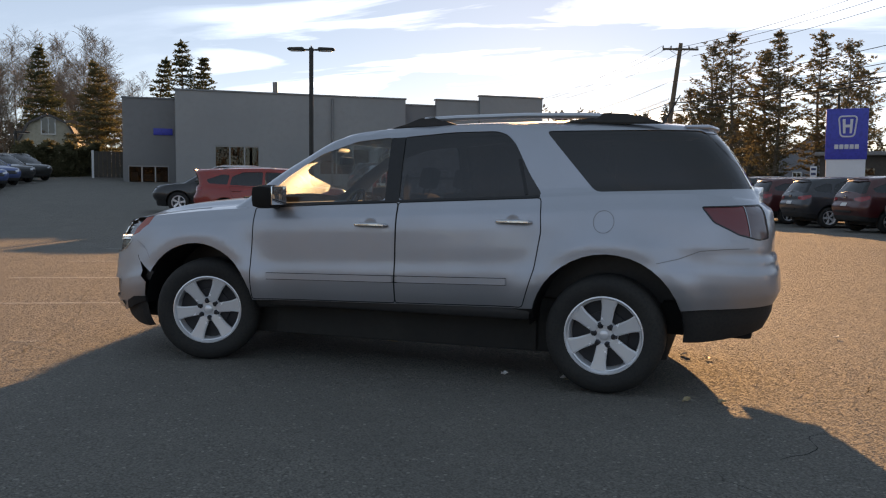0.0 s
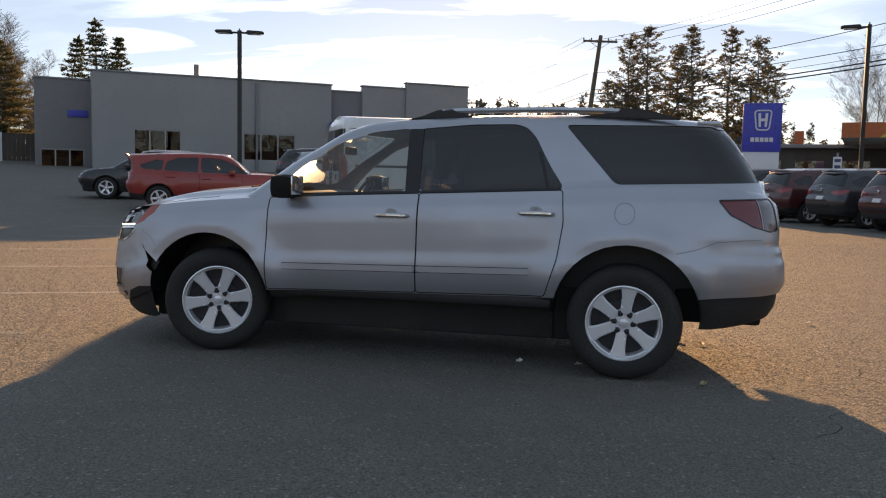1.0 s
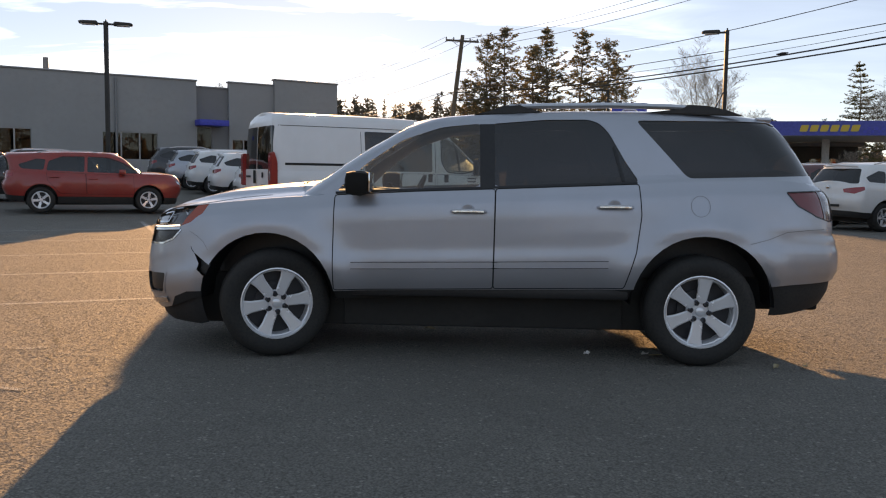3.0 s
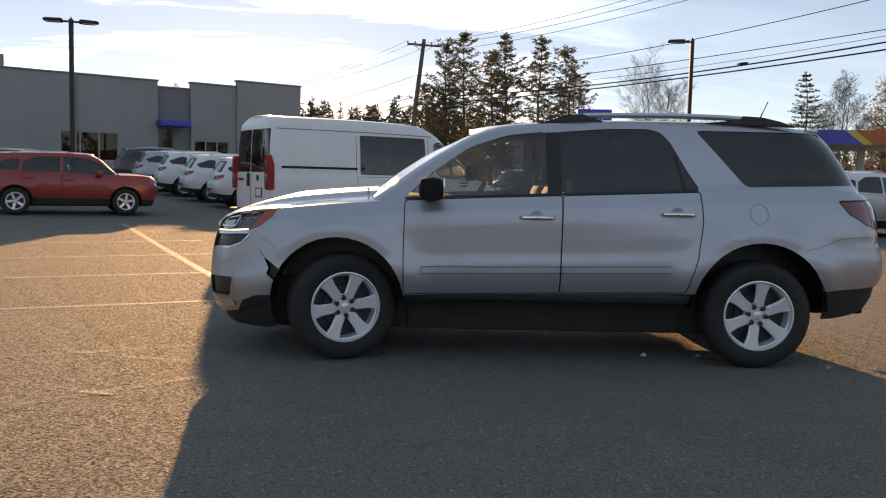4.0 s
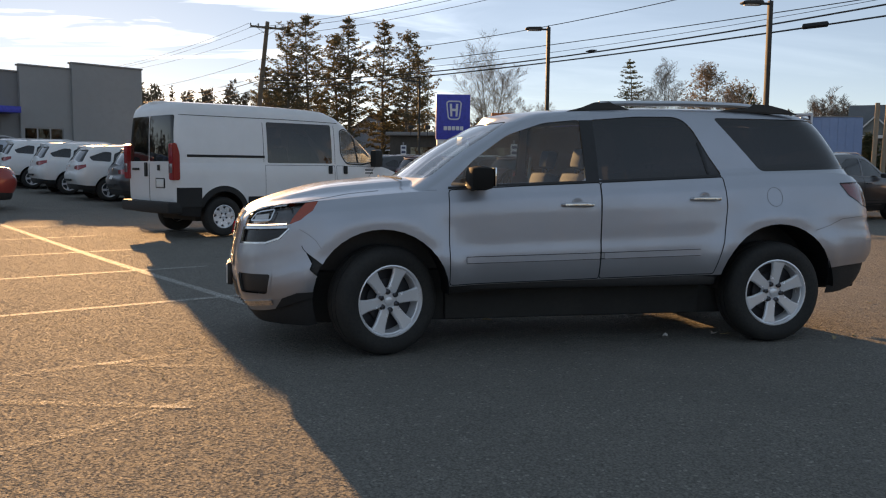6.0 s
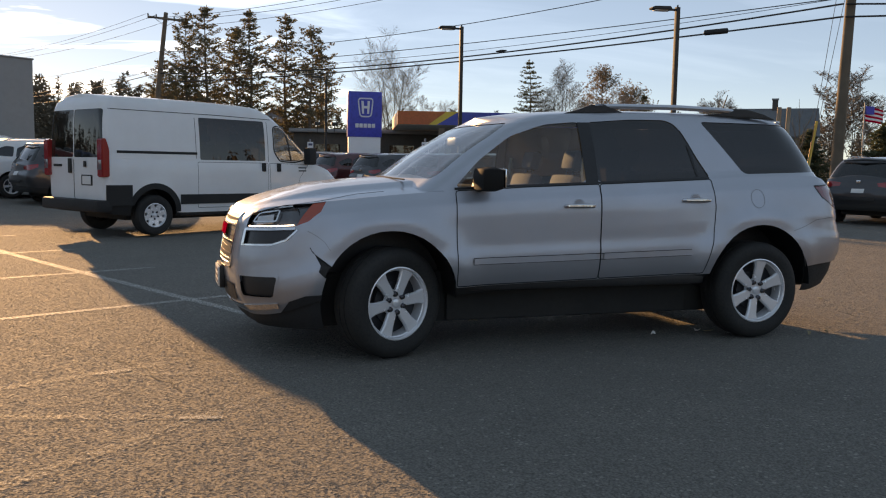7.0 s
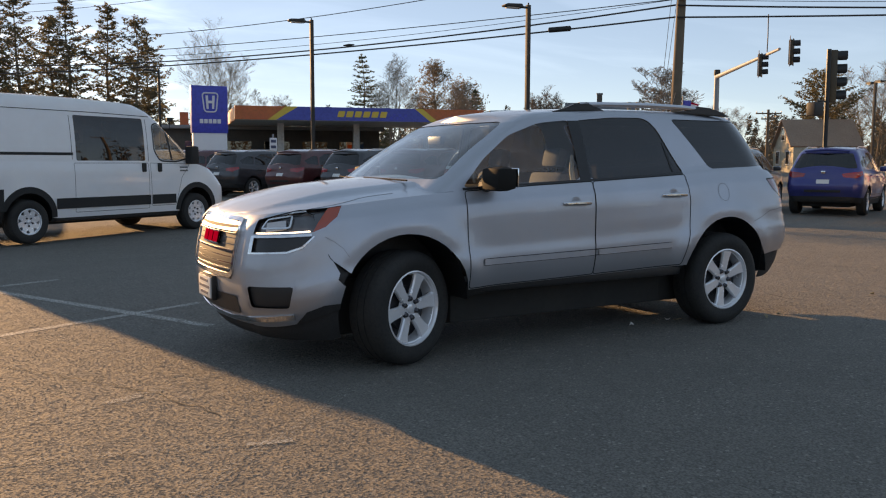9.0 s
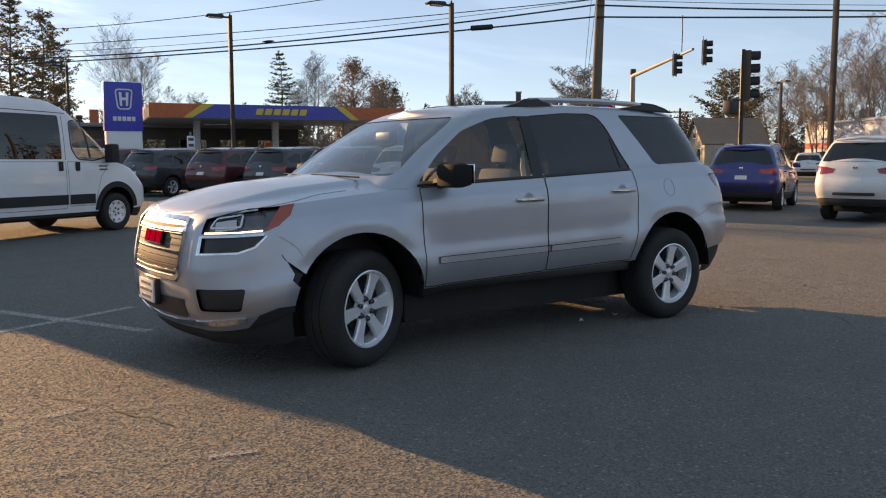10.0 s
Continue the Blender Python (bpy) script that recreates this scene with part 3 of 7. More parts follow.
    for a, dx, dw in ((0.0, 0.05, 0.06), (0.4, 0.01, 0.03), (1.0, 0.0, 0.0)):
        k = l0[:]
        k[0] = a
        k[1] += ins + dx
        k[2] -= ins + dx
        k[3] -= ins + dw
        lev.append(tuple(k))
    cb, _ = shell(lev, zc, lambda x: zlo(x) + 0.03, 5, sp["ns"], sp.get("barrel", 0.03), flare, lambda a: low_taper(0.0))
    outward(cb)
    for cx, cz, r in arches:
        arc = [(cx + r * math.cos(2 * math.pi * k / 40), cz + r * math.sin(2 * math.pi * k / 40)) for k in range(40)]
        for sd in (1, -1):
            p = arc if sd == 1 else [(-a, z) for a, z in arc]
            bmesh.ops.delete(cb, geom=cut(cb, p, (0, sd), 0.05), context="FACES")
    part("cladding", cb, M_PLASTIC, root, "dark plastic lower cladding")
    # wheel wells and underside
    for cx, cz, r in arches:
        for sd in (-1, 1):
            bw = bmesh.new()
            yo, yi = sd * (sp["lower"][2][3] - 0.035), sd * (sp["lower"][2][3] - 0.38)
            ring = []
            for k in range(25):
                a = math.pi * (0.0 + 1.0 * k / 24)
                ring.append([bw.verts.new((cx + (r + 0.004) * math.cos(a), y, cz + (r + 0.004) * math.sin(a))) for y in (yo, yi)])
            for a, b in zip(ring, ring[1:]):
                bw.faces.new((a[0], b[0], b[1], a[1]))
            bw.faces.new([q[1] for q in ring])
            part("wheel_well", bw, M_TRIM, root, smooth=0)
    xs = (sp["arches"][0][0], sp["arches"][1][0])
    w2 = sp["lower"][2][3]
    part("floor_pan", box(xs[0] + 0.5, xs[1] - 0.5, -w2 + 0.30, w2 - 0.30, sp["under"], zlo(0) + 0.02, 0.03), M_UNDER, root)
    part("sill_guard", box(xs[0] + 0.5, xs[1] - 0.5, -w2 + 0.06, w2 - 0.06, zlo(0) - 0.06, zlo(0) + 0.02, 0.02), M_TRIM, root)
    part("chassis", box(xs[0] - 0.62, xs[1] + 0.38, -w2 + 0.34, w2 - 0.34, sp["under"] - 0.01, zlo(0) + 0.06, 0.03), M_UNDER, root)
    part("rear_axle", tube([(xs[1], -w2 + 0.1, sp["wheelz"]), (xs[1], w2 - 0.1, sp["wheelz"])], 0.05, 10), M_TRIM, root)
    for i, x in enumerate(xs):
        for near in (True, False):
            wheel(root, (x + sp.get("hubshift", (0, 0))[i], (-1 if near else 1) * sp["track"], sp["wheelz"]), sp["R"], sp["rim"], sp["tw"], sp["style"],
                  sp.get("steer", 0.0) if i == 0 else 0.0, sp["spin"][i], near)
    for n, (x, y, z) in enumerate(sp.get("seats", ())):
        seat(root, x, y, z, 0.6, sp.get("seatmat"))
    if "dash" in sp:
        dx, dz, dw = sp["dash"]
        bd = bmesh.new()
        add_box(bd, dx - 0.32, dx + 0.18, -dw, dw, dz - 0.3, dz, 0.06)
        part("dashboard", bd, M_CABIN, root)
        bd = bmesh.new()
        mm = Matrix.Translation((dx + 0.32, -0.38, dz - 0.06)) @ Matrix.Rotation(radians(-65), 4, "Y")
        ringp = [mm @ Vector((0.18 * math.cos(a * math.pi / 12), 0.18 * math.sin(a * math.pi / 12), 0)) for a in range(25)]
        add_tube(bd, ringp, 0.014, 6, False)
        add_tube(bd, [mm @ Vector((-0.17, 0, 0)), mm @ Vector((0.17, 0, 0))], 0.018, 6)
        part("steering_wheel", bd, M_CABIN, root)
    return tree_low, tree_cab

# ---- the silver SUV in the middle of the lot; its nose points to -x ----


def main_suv():
    root = thing("suv", "silver three-row SUV with a torn front bumper corner", "car", kind="")
    sp = dict(
        paint=M_SILVER, rows=34, crows=16, ns=84, barrel=0.035, flare=0.034, lip=0.045, lipfall=0.11, dome=0.24, crown=0.105, roofcrown=0.045, taper=(0.05, 0.12, 0.17), near_only=("bumper_tear",),
        #       a    xf     xr    w     rfx   rfy   bf    rrx   rry   br
        lower=[(0.00, -2.500, 2.580, 0.955, 0.42, 0.4, 0.16, 0.40, 0.40, 0.1),
               (0.12, -2.550, 2.610, 0.978, 0.44, 0.42, 0.16, 0.42, 0.42, 0.1),
               (0.25, -2.575, 2.605, 0.990, 0.455, 0.435, 0.15, 0.42, 0.42, 0.1),
               (0.32, -2.580, 2.600, 0.989, 0.46, 0.44, 0.15, 0.42, 0.42, 0.1),
               (0.38, -2.585, 2.585, 0.983, 0.47, 0.45, 0.15, 0.42, 0.42, 0.1),
               (0.44, -2.585, 2.580, 0.980, 0.48, 0.46, 0.15, 0.42, 0.42, 0.1),
               (0.50, -2.585, 2.560, 0.980, 0.5, 0.47, 0.15, 0.42, 0.42, 0.1),
               (0.70, -2.565, 2.560, 0.980, 0.52, 0.48, 0.15, 0.42, 0.42, 0.1),
               (0.86, -2.540, 2.548, 0.968, 0.53, 0.48, 0.15, 0.42, 0.42, 0.1),
               (0.92, -2.530, 2.540, 0.950, 0.54, 0.48, 0.15, 0.42, 0.42, 0.1),
               (1.00, -2.470, 2.475, 0.930, 0.54, 0.46, 0.15, 0.40, 0.40, 0.1)],
        zlo=[(-2.6, 0.28), (-2.3, 0.33), (-2.05, 0.42), (-1.9, 0.45), (-1.0, 0.49), (1.0, 0.535), (1.9, 0.56), (2.1, 0.58), (2.5, 0.60)],
        zhi=[(-2.6, 0.965), (-2.42, 1.02), (-2.2, 1.06), (-1.9, 1.095), (-1.5, 1.135), (-1.1, 1.165), (-0.7, 1.19), (0.0, 1.22), (1.06, 1.27), (1.6, 1.30), (2.05, 1.305), (2.5, 1.245)],
        cowl=-1.12, deck=2.28,
        cabin=[(0.00, -1.50, 2.475, 0.925, 0.16, 0.20, 0.20, 0.46, 0.42, 0.08),
               (0.20, -1.33, 2.42, 0.895, 0.16, 0.20, 0.19, 0.46, 0.42, 0.08),
               (0.55, -1.06, 2.315, 0.835, 0.16, 0.20, 0.17, 0.46, 0.42, 0.08),
               (0.85, -0.80, 2.21, 0.770, 0.18, 0.20, 0.15, 0.44, 0.40, 0.08),
               (0.95, -0.68, 2.16, 0.740, 0.20, 0.20, 0.14, 0.42, 0.38, 0.08),
               (1.00, -0.58, 2.12, 0.700, 0.22, 0.20, 0.13, 0.40, 0.36, 0.08)],
        zroof=[(-0.75, 1.655), (-0.45, 1.705), (-0.2, 1.735), (0.1, 1.755), (0.6, 1.775), (1.2, 1.78), (1.7, 1.765), (2.0, 1.745)],
        arches=[(-1.535, 0.415, 0.48), (1.515, 0.425, 0.49)],
        panes=[("front_door_glass", rounded([(-1.06, 1.188), (-0.855, 1.385), (-0.60, 1.56), (-0.32, 1.655), (-0.03, 1.685), (-0.03, 1.235), (-0.60, 1.215)], 0.05, 3), M_CLEAR),
               ("rear_door_glass", rounded([(0.06, 1.24), (0.035, 1.683), (0.41, 1.716), (0.72, 1.722), (0.80, 1.697), (0.865, 1.63), (0.975, 1.43), (1.075, 1.283)], 0.035, 3), M_TINT),
               ("quarter_glass", rounded([(1.06, 1.720), (2.08, 1.726), (2.45, 1.345), (1.42, 1.312)], 0.04, 3), M_TINT)],
        ends=[("windshield", rounded([(-0.80, 1.245), (0.80, 1.245), (0.655, 1.665), (-0.655, 1.665)], 0.06, 3), (1, 0), M_SCREEN),
              ("rear_glass", rounded([(-0.86, 1.36), (0.86, 1.36), (0.66, 1.71), (-0.66, 1.71)], 0.06, 3), (-1, 0), M_TINT)],
        lamps=[("amber_marker", [(-0.815, 0.958), (-0.762, 1.02), (-0.752, 1.090), (-0.825, 1.075), (-0.885, 0.925)], (0.707, 0.707), M_AMBER, -0.004, "amber side marker"),
               ("headlight", [(-1.29, 0.905), (-0.885, 0.925), (-0.825, 1.075), (-1.01, 1.06), (-1.27, 0.995)], (0.707, 0.707), M_LAMPGREY, -0.03, "projector headlight with daytime running strip"),
               ("lower_lamp", [(-1.31, 0.79), (-1.036, 0.806), (-0.946, 0.838), (-0.88, 0.90), (-1.29, 0.88)], (0.707, 0.707), M_LAMPBLACK, -0.015, ""),
               ("fog_recess", rounded([(-1.29, 0.44), (-1.015, 0.447), (-0.985, 0.585), (-1.32, 0.575)], 0.02, 2), (0.707, 0.707), M_GRILLE, -0.02, ""),
               ("bumper_tear", [(-2.06, 0.745), (-2.0, 0.70), (-1.955, 0.665), (-1.935, 0.655), (-1.965, 0.575), (-1.995, 0.585), (-2.035, 0.625), (-2.02, 0.665)], (0, 1), M_TRIM, -0.045, "ragged black tear at the bumper corner"),
               ("tail_light", rounded([(1.48, 1.225), (1.755, 1.235), (1.775, 1.037), (1.69, 1.055), (1.54, 1.13)], 0.015, 2), (-0.45, 0.89), M_TAIL, -0.004, "dark red tail light"),
               ("reverse_lens", [(1.762, 1.235), (1.92, 1.24), (1.94, 1.03), (1.84, 1.02), (1.782, 1.035)], (-0.45, 0.89), M_TAILCLEAR, -0.004, "pale clear lens"),
               ("corner_cladding", [(-2.34, 0.20), (-1.88, 0.20), (-1.88, 0.475), (-2.12, 0.462), (-2.22, 0.42)], (0, 1), M_PLASTIC, 0.003, "black lower bumper corner")],
        doors=[("front_door", rounded([(-1.06, 1.165), (-1.065, 0.80), (-1.06, 0.497), (0.060, 0.523), (0.069, 1.222), (-0.5, 1.197)], 0.02, 2)),
               ("rear_door", rounded([(0.072, 1.222), (0.063, 0.524), (0.97, 0.543), (1.05, 0.80), (1.085, 1.05), (1.07, 1.268)], 0.02, 2))],
        handles={"front_door": (-0.12, 1.062), "rear_door": (0.895, 1.105)}, cup=True, handlelabel="chrome pull handle",
        zclad=[(-2.6, 0.22), (-2.0, 0.22), (-1.9, 0.3), (-1.0, 0.43), (1.0, 0.47), (1.85, 0.40), (2.0, 0.36), (2.6, 0.45)], under=0.20, inset=0.012,
        wheelz=0.387, track=0.835, R=0.387, rim=0.252, tw=0.255, style="six", spin=(8, 22), steer=21.0, hubshift=(0.02, -0.005),
        seats=[(-0.27, -0.40, 0.60), (-0.27, 0.40, 0.60), (0.72, -0.42, 0.64), (0.72, 0.42, 0.64)], dash=(-0.86, 1.20, 0.80))
    tl, tc = car_shell(sp, root)
    part("splash_shield", box(-2.38, -1.95, -0.62, 0.62, 0.25, 0.80, 0.03), M_TRIM, root)
    # unseen box added under the tail to stop low sun reaching the ground
    part("rear_sun_block", box(1.85, 2.42, -0.66, 0.66, 0.37, 0.60, 0.03), M_GAP, root)
    # side mouldings on the doors
    for sd in (1, -1):
        bm = bmesh.new()
        for x0, x1 in ((-0.94, 0.05), (0.09, 0.86)):
            ribbon(tl, [(x0 * sd, 0.672 + 0.02 * (x0 + 0.94)), (x1 * sd, 0.672 + 0.02 * (x1 + 0.94))], (0, sd), 0.042, 0.010, 0.05, out=bm, depth=0.012)
        part("side_moulding", bm, M_SILVER, root, "body-coloured door moulding")
        # near-black strips drawn along both moulding edges as its line of shade
        bm = bmesh.new()
        for dz in (-0.022, 0.022):
            ribbon(tl, [(-0.94 * sd, 0.672 + dz), (0.86 * sd, 0.708 + dz)], (0, sd), 0.006, 0.004, 0.05, out=bm)
        part("moulding_shade_strip", bm, M_GAP, root, smooth=0)
    # fuel flap
    ring = [(1.49 + 0.066 * math.cos(k * math.pi / 14), 1.12 + 0.072 * math.sin(k * math.pi / 14)) for k in range(28)]
    part("fuel_flap", ribbon(tl, ring, (0, 1), 0.004, 0.001, 0.01, True), M_SEAM, root, "round fuel filler flap", 0)
    # bumper seams
    part("rear_bumper_seam", ribbon(tl, [(1.83, 0.865), (1.97, 0.90), (2.09, 0.95), (2.25, 0.965), (2.38, 0.968)], (0, 1), 0.005, 0.001), M_SEAM, root, smooth=0)
    part("front_bumper_seam", ribbon(tl, [(-2.10, 0.895), (-2.04, 0.86), (-1.99, 0.82), (-1.955, 0.765)], (0, 1), 0.003, 0.001), M_SEAM, root, smooth=0)
    # a split runs on from the torn corner of the front bumper
    part("tear_split", ribbon(tl, [(-2.06, 0.745), (-2.075, 0.762), (-2.085, 0.785)], (0, 1), 0.005, 0.001), M_GAP, root, smooth=0)
    # grille: chrome surround, dark mesh, bars, red emblem drawn as plain blocks
    gy, z0, z1 = 0.455, 0.60, 0.985
    outline = rounded([(-gy, z0 + 0.02), (gy, z0 + 0.02), (gy + 0.015, z1), (-gy - 0.015, z1)], 0.06, 5)
    gr = part("grille", ribbon(tl, outline, (1, 0), 0.032, 0.012, 0.02, True, depth=0.02), M_CHROME, root, "chrome framed grille with dark slats")
    bm = bmesh.new()
    for k in range(9):
        z = z0 + 0.045 + k * (z1 - z0 - 0.09) / 8
        ribbon(tl, [(-gy + 0.02, z), (gy - 0.02, z)], (1, 0), 0.095, 0.0015, 0.04, out=bm)
    part("grille_mesh", bm, M_GRILLE, gr, smooth=0)
    for k in range(8):
        z = z0 + 0.06 + k * (z1 - z0 - 0.10) / 7
        part("slat", ribbon(tl, [(-gy + 0.03, z), (gy - 0.03, z)], (1, 0), 0.004 if k % 3 else 0.009, 0.003 if k % 3 else 0.012, 0.04, depth=0.012), M_CHROME, gr)
    part("emblem_backing", ribbon(tl, [(-0.178, 0.852), (0.178, 0.852)], (1, 0), 0.092, 0.016, 0.03, depth=0.01), M_CHROME, gr)
    for k in (-1, 0, 1):
        part("emblem_block", ribbon(tl, [(k * 0.115 - 0.049, 0.852), (k * 0.115 + 0.049, 0.852)], (1, 0), 0.074, 0.022, 0.03, depth=0.01), M_EMBLEM, gr, "red emblem block")
    # chin strip, lower intake, plate
    part("chin_trim", ribbon(tl, [(-0.88, 0.392), (-0.78, 0.374), (-0.6, 0.355), (-0.3, 0.332), (0, 0.326), (0.3, 0.332), (0.6, 0.355), (0.78, 0.374), (0.88, 0.392)], (1, 0), 0.040, 0.010, 0.04, depth=0.016), M_CHROME, root, "chrome lower bumper strip")
    part("lower_intake", ribbon(tl, [(-0.5, 0.435), (0, 0.43), (0.5, 0.435)], (1, 0), 0.12, 0.003, 0.04), M_GRILLE, root, smooth=0)
    for sd in (1, -1):
        part("fog_bezel", ribbon(tl, flip_y(rounded([(-1.31, 0.425), (-1.005, 0.432), (-0.972, 0.597), (-1.34, 0.59)], 0.02, 2)) if sd < 0 else
                                 rounded([(-1.31, 0.425), (-1.005, 0.432), (-0.972, 0.597), (-1.34, 0.59)], 0.02, 2), (0.707, 0.707 * sd), 0.012, 0.004, 0.02, True), M_SILVER, root)
    bm = bmesh.new()
    add_box(bm, -2.622, -2.608, -0.152, 0.152, 0.432, 0.575, 0.004)
    pl = part("front_plate", bm, M_PLATE, root, "white dealer plate with dark marks")
    part("plate_frame", box(-2.612, -2.575, -0.165, 0.165, 0.42, 0.587, 0.006), M_TRIM, pl, "black plate bracket")
    for zz, hw in ((0.548, 0.10), (0.505, 0.125), (0.462, 0.09)):
        bm = bmesh.new()
        add_box(bm, -2.6245, -2.621, -hw, hw, zz - 0.009, zz + 0.009)
        part("plate_mark", bm, M_BAR, pl, smooth=0)
    # headlamp insides
    for sd in (1, -1):
        for (x, y, z, r) in ((-2.17, -0.83, 0.99, 0.042), (-2.33, -0.70, 0.975, 0.045)):
            lm = bmesh.new()
            m = Matrix.Translation((x, y * sd, z)) @ Matrix.Rotation(radians(-45 * sd), 4, "Z")
            if sd < 0:
                m = m @ Matrix.Rotation(math.pi, 4, "Z")
            add_lathe(lm, [(0.0, 0.012), (r * 0.5, 0.0), (r, 0.01), (r + 0.008, -0.01), (r + 0.012, 0.02)], 20, m)
            bmesh.ops.recalc_face_normals(lm, faces=lm.faces)
            part("projector", lm, M_REFLECTOR, root)
        pol = [(-1.20, 0.955), (-1.06, 0.975)]
        part("lamp_block", ribbon(tl, pol if sd > 0 else flip_y(pol), (0.707, 0.707 * sd), 0.06, -0.012, 0.02, depth=0.012), M_SIGNGREY, root)
        pol = rounded([(-1.235, 0.945), (-1.03, 0.955), (-1.03, 1.03), (-1.20, 1.005)], 0.015, 2)
        part("lamp_frame", ribbon(tl, pol if sd > 0 else flip_y(pol), (0.707, 0.707 * sd), 0.012, -0.008, 0.02, True), M_CHROME, root, "chrome lamp frame")
        pol = [(-1.20, 1.015), (-1.06, 1.045), (-0.95, 1.058)]
        part("lamp_brow", ribbon(tl, pol if sd > 0 else flip_y(pol), (0.707, 0.707 * sd), 0.012, -0.006, 0.02), M_CHROME, root)
        pol = [(-1.27, 0.912), (-1.05, 0.92), (-0.90, 0.932)]
        part("running_strip", ribbon(tl, pol if sd > 0 else flip_y(pol), (0.707, 0.707 * sd), 0.009, -0.004, 0.02), M_DRL, root, "lit white running strip")
        pol = [(-1.30, 0.888), (-1.05, 0.898), (-0.89, 0.91)]
        part("lamp_trim", ribbon(tl, pol if sd > 0 else flip_y(pol), (0.707, 0.707 * sd), 0.014, 0.004, 0.02), M_CHROME, root)
        pol = [(-1.32, 0.783), (-1.036, 0.797), (-0.94, 0.83), (-0.875, 0.90)]
        part("lamp_trim", ribbon(tl, pol if sd > 0 else flip_y(pol), (0.707, 0.707 * sd), 0.011, 0.004, 0.02), M_CHROME, root)
        pol = [(-1.305, 0.785), (-1.292, 0.89)]
        part("lamp_trim", ribbon(tl, pol if sd > 0 else flip_y(pol), (0.707, 0.707 * sd), 0.03, 0.004, 0.02), M_CHROME, root)
        # tail light inner lens and its dark bezel
        pol = rounded([(1.48, 1.225), (1.92, 1.24), (1.94, 1.03), (1.84, 1.02), (1.69, 1.055), (1.54, 1.13)], 0.015, 2)
        part("lamp_bezel", ribbon(tl, pol if sd > 0 else flip_y(pol), (-0.45, 0.89 * sd), 0.010, 0.001, 0.02, True), M_LAMPBLACK, root, smooth=0)
    # mirrors
    for sd in (-1, 1):
        bm = bmesh.new()
        add_box(bm, -0.075, 0.10, -0.115, 0.115, -0.082, 0.088, 0.058)
        for v in bm.verts:
            v.co.z *= 1 - 0.25 * (v.co.x + 0.1)
        bm.transform(pose(-0.885, sd * 1.07, 1.248))
        mr = part("mirror", bm, M_MIRROR, root, "dark folded-out door mirror")
        bm = bmesh.new()
        add_tube(bm, [(-0.89, sd * 0.90, 1.195), (-0.88, sd * 1.0, 1.21)], [0.045, 0.04], 8)
        part("mirror_arm", bm, M_TRIM, mr)
        bm = bmesh.new()
        add_box(bm, -0.79, -0.780, sd * 1.075 - 0.102, sd * 1.075 + 0.102, 1.195, 1.325, 0.003)
        part("mirror_glass", bm, M_MIRRORGLASS, mr)
    # roof rails: silver bar on black feet
    for sd in (-1, 1):
        y = sd * 0.635
        bm = bmesh.new()
        pts = [(0.16, y, 1.812), (0.4, y, 1.821), (0.9, y, 1.830), (1.3, y, 1.824), (1.52, y, 1.812)]
        add_tube(bm, pts, [0.020, 0.021, 0.021, 0.021, 0.020], 8)
        rl = part("roof_rail", bm, M_RAIL, root, "satin silver roof rail on black feet")
        for poly in ([(-0.10, 1.752), (0.02, 1.782), (0.12, 1.822), (0.24, 1.834), (0.30, 1.808), (0.42, 1.768)],
                     [(1.10, 1.775), (1.26, 1.795), (1.38, 1.808), (1.43, 1.840), (1.58, 1.833), (1.72, 1.804), (1.84, 1.762)]):
            bm = bmesh.new()
            add_prism(bm, poly, y - 0.023, y + 0.023)
            bmesh.ops.bevel(bm, geom=bm.edges[:], offset=0.008, segments=2, affect="EDGES")
            part("rail_foot", bm, M_TRIM, rl)
    bm = bmesh.new()
    add_lathe(bm, [(0.0, 0.0), (0.03, 0.0), (0.02, 0.03), (0.0, 0.035)], 12, Matrix.Translation((1.77, 0, 1.785)) @ Matrix.Rotation(radians(90), 4, "X"))
    add_tube(bm, [(1.77, 0, 1.80), (1.885, 0.05, 2.02)], [0.008, 0.004], 6)
    part("antenna", bm, M_TRIM, root, "short raked whip antenna")
    # spoiler lip and wipers
    part("spoiler", tube([(1.96, -0.53, 1.748), (2.10, -0.38, 1.752), (2.15, 0, 1.76), (2.10, 0.38, 1.752), (1.96, 0.53, 1.748)], [0.012, 0.02, 0.02, 0.02, 0.012], 8), M_SILVER, root)
    for y0, y1 in ((-0.62, -0.02), (-0.05, 0.5)):
        part("wiper", tube([(-1.425 + 0.2 * y0 * y0, y0, 1.236), (-1.405 + 0.1 * y1 * y1, y1, 1.25)], [0.006, 0.004], 6), M_GAP, root)
    for sd in (-1, 1):
        part("seat_belt", tube([(0.05, sd * 0.70, 1.42), (0.04, sd * 0.71, 1.30), (0.06, sd * 0.72, 1.18)], [0.012, 0.02, 0.024], 6), M_BELT, root, "pale seat belt")
    # a paper tag hanging from the mirror, door mirror stalk behind the glass
    bm = bmesh.new()
    add_box(bm, -0.78, -0.74, -0.11, 0.11, 1.50, 1.57, 0.02)
    part("rear_view_mirror", bm, M_TRIM, root)
    for sd in (-1, 1):
        pts = []
        for k in range(13):
            t = k / 12
            x, y = -2.30 + 0.76 * t, (0.78 + 0.08 * math.sin(math.pi * min(1, t * 1.4))) * sd
            loc = tl.ray_cast(Vector((x, y, 3)), Vector((0, 0, -1)))[0]
            pts.append(loc + Vector((0, 0, 0.001)))
        part("hood_seam", tube(pts, 0.0014, 5), M_SEAM, root)
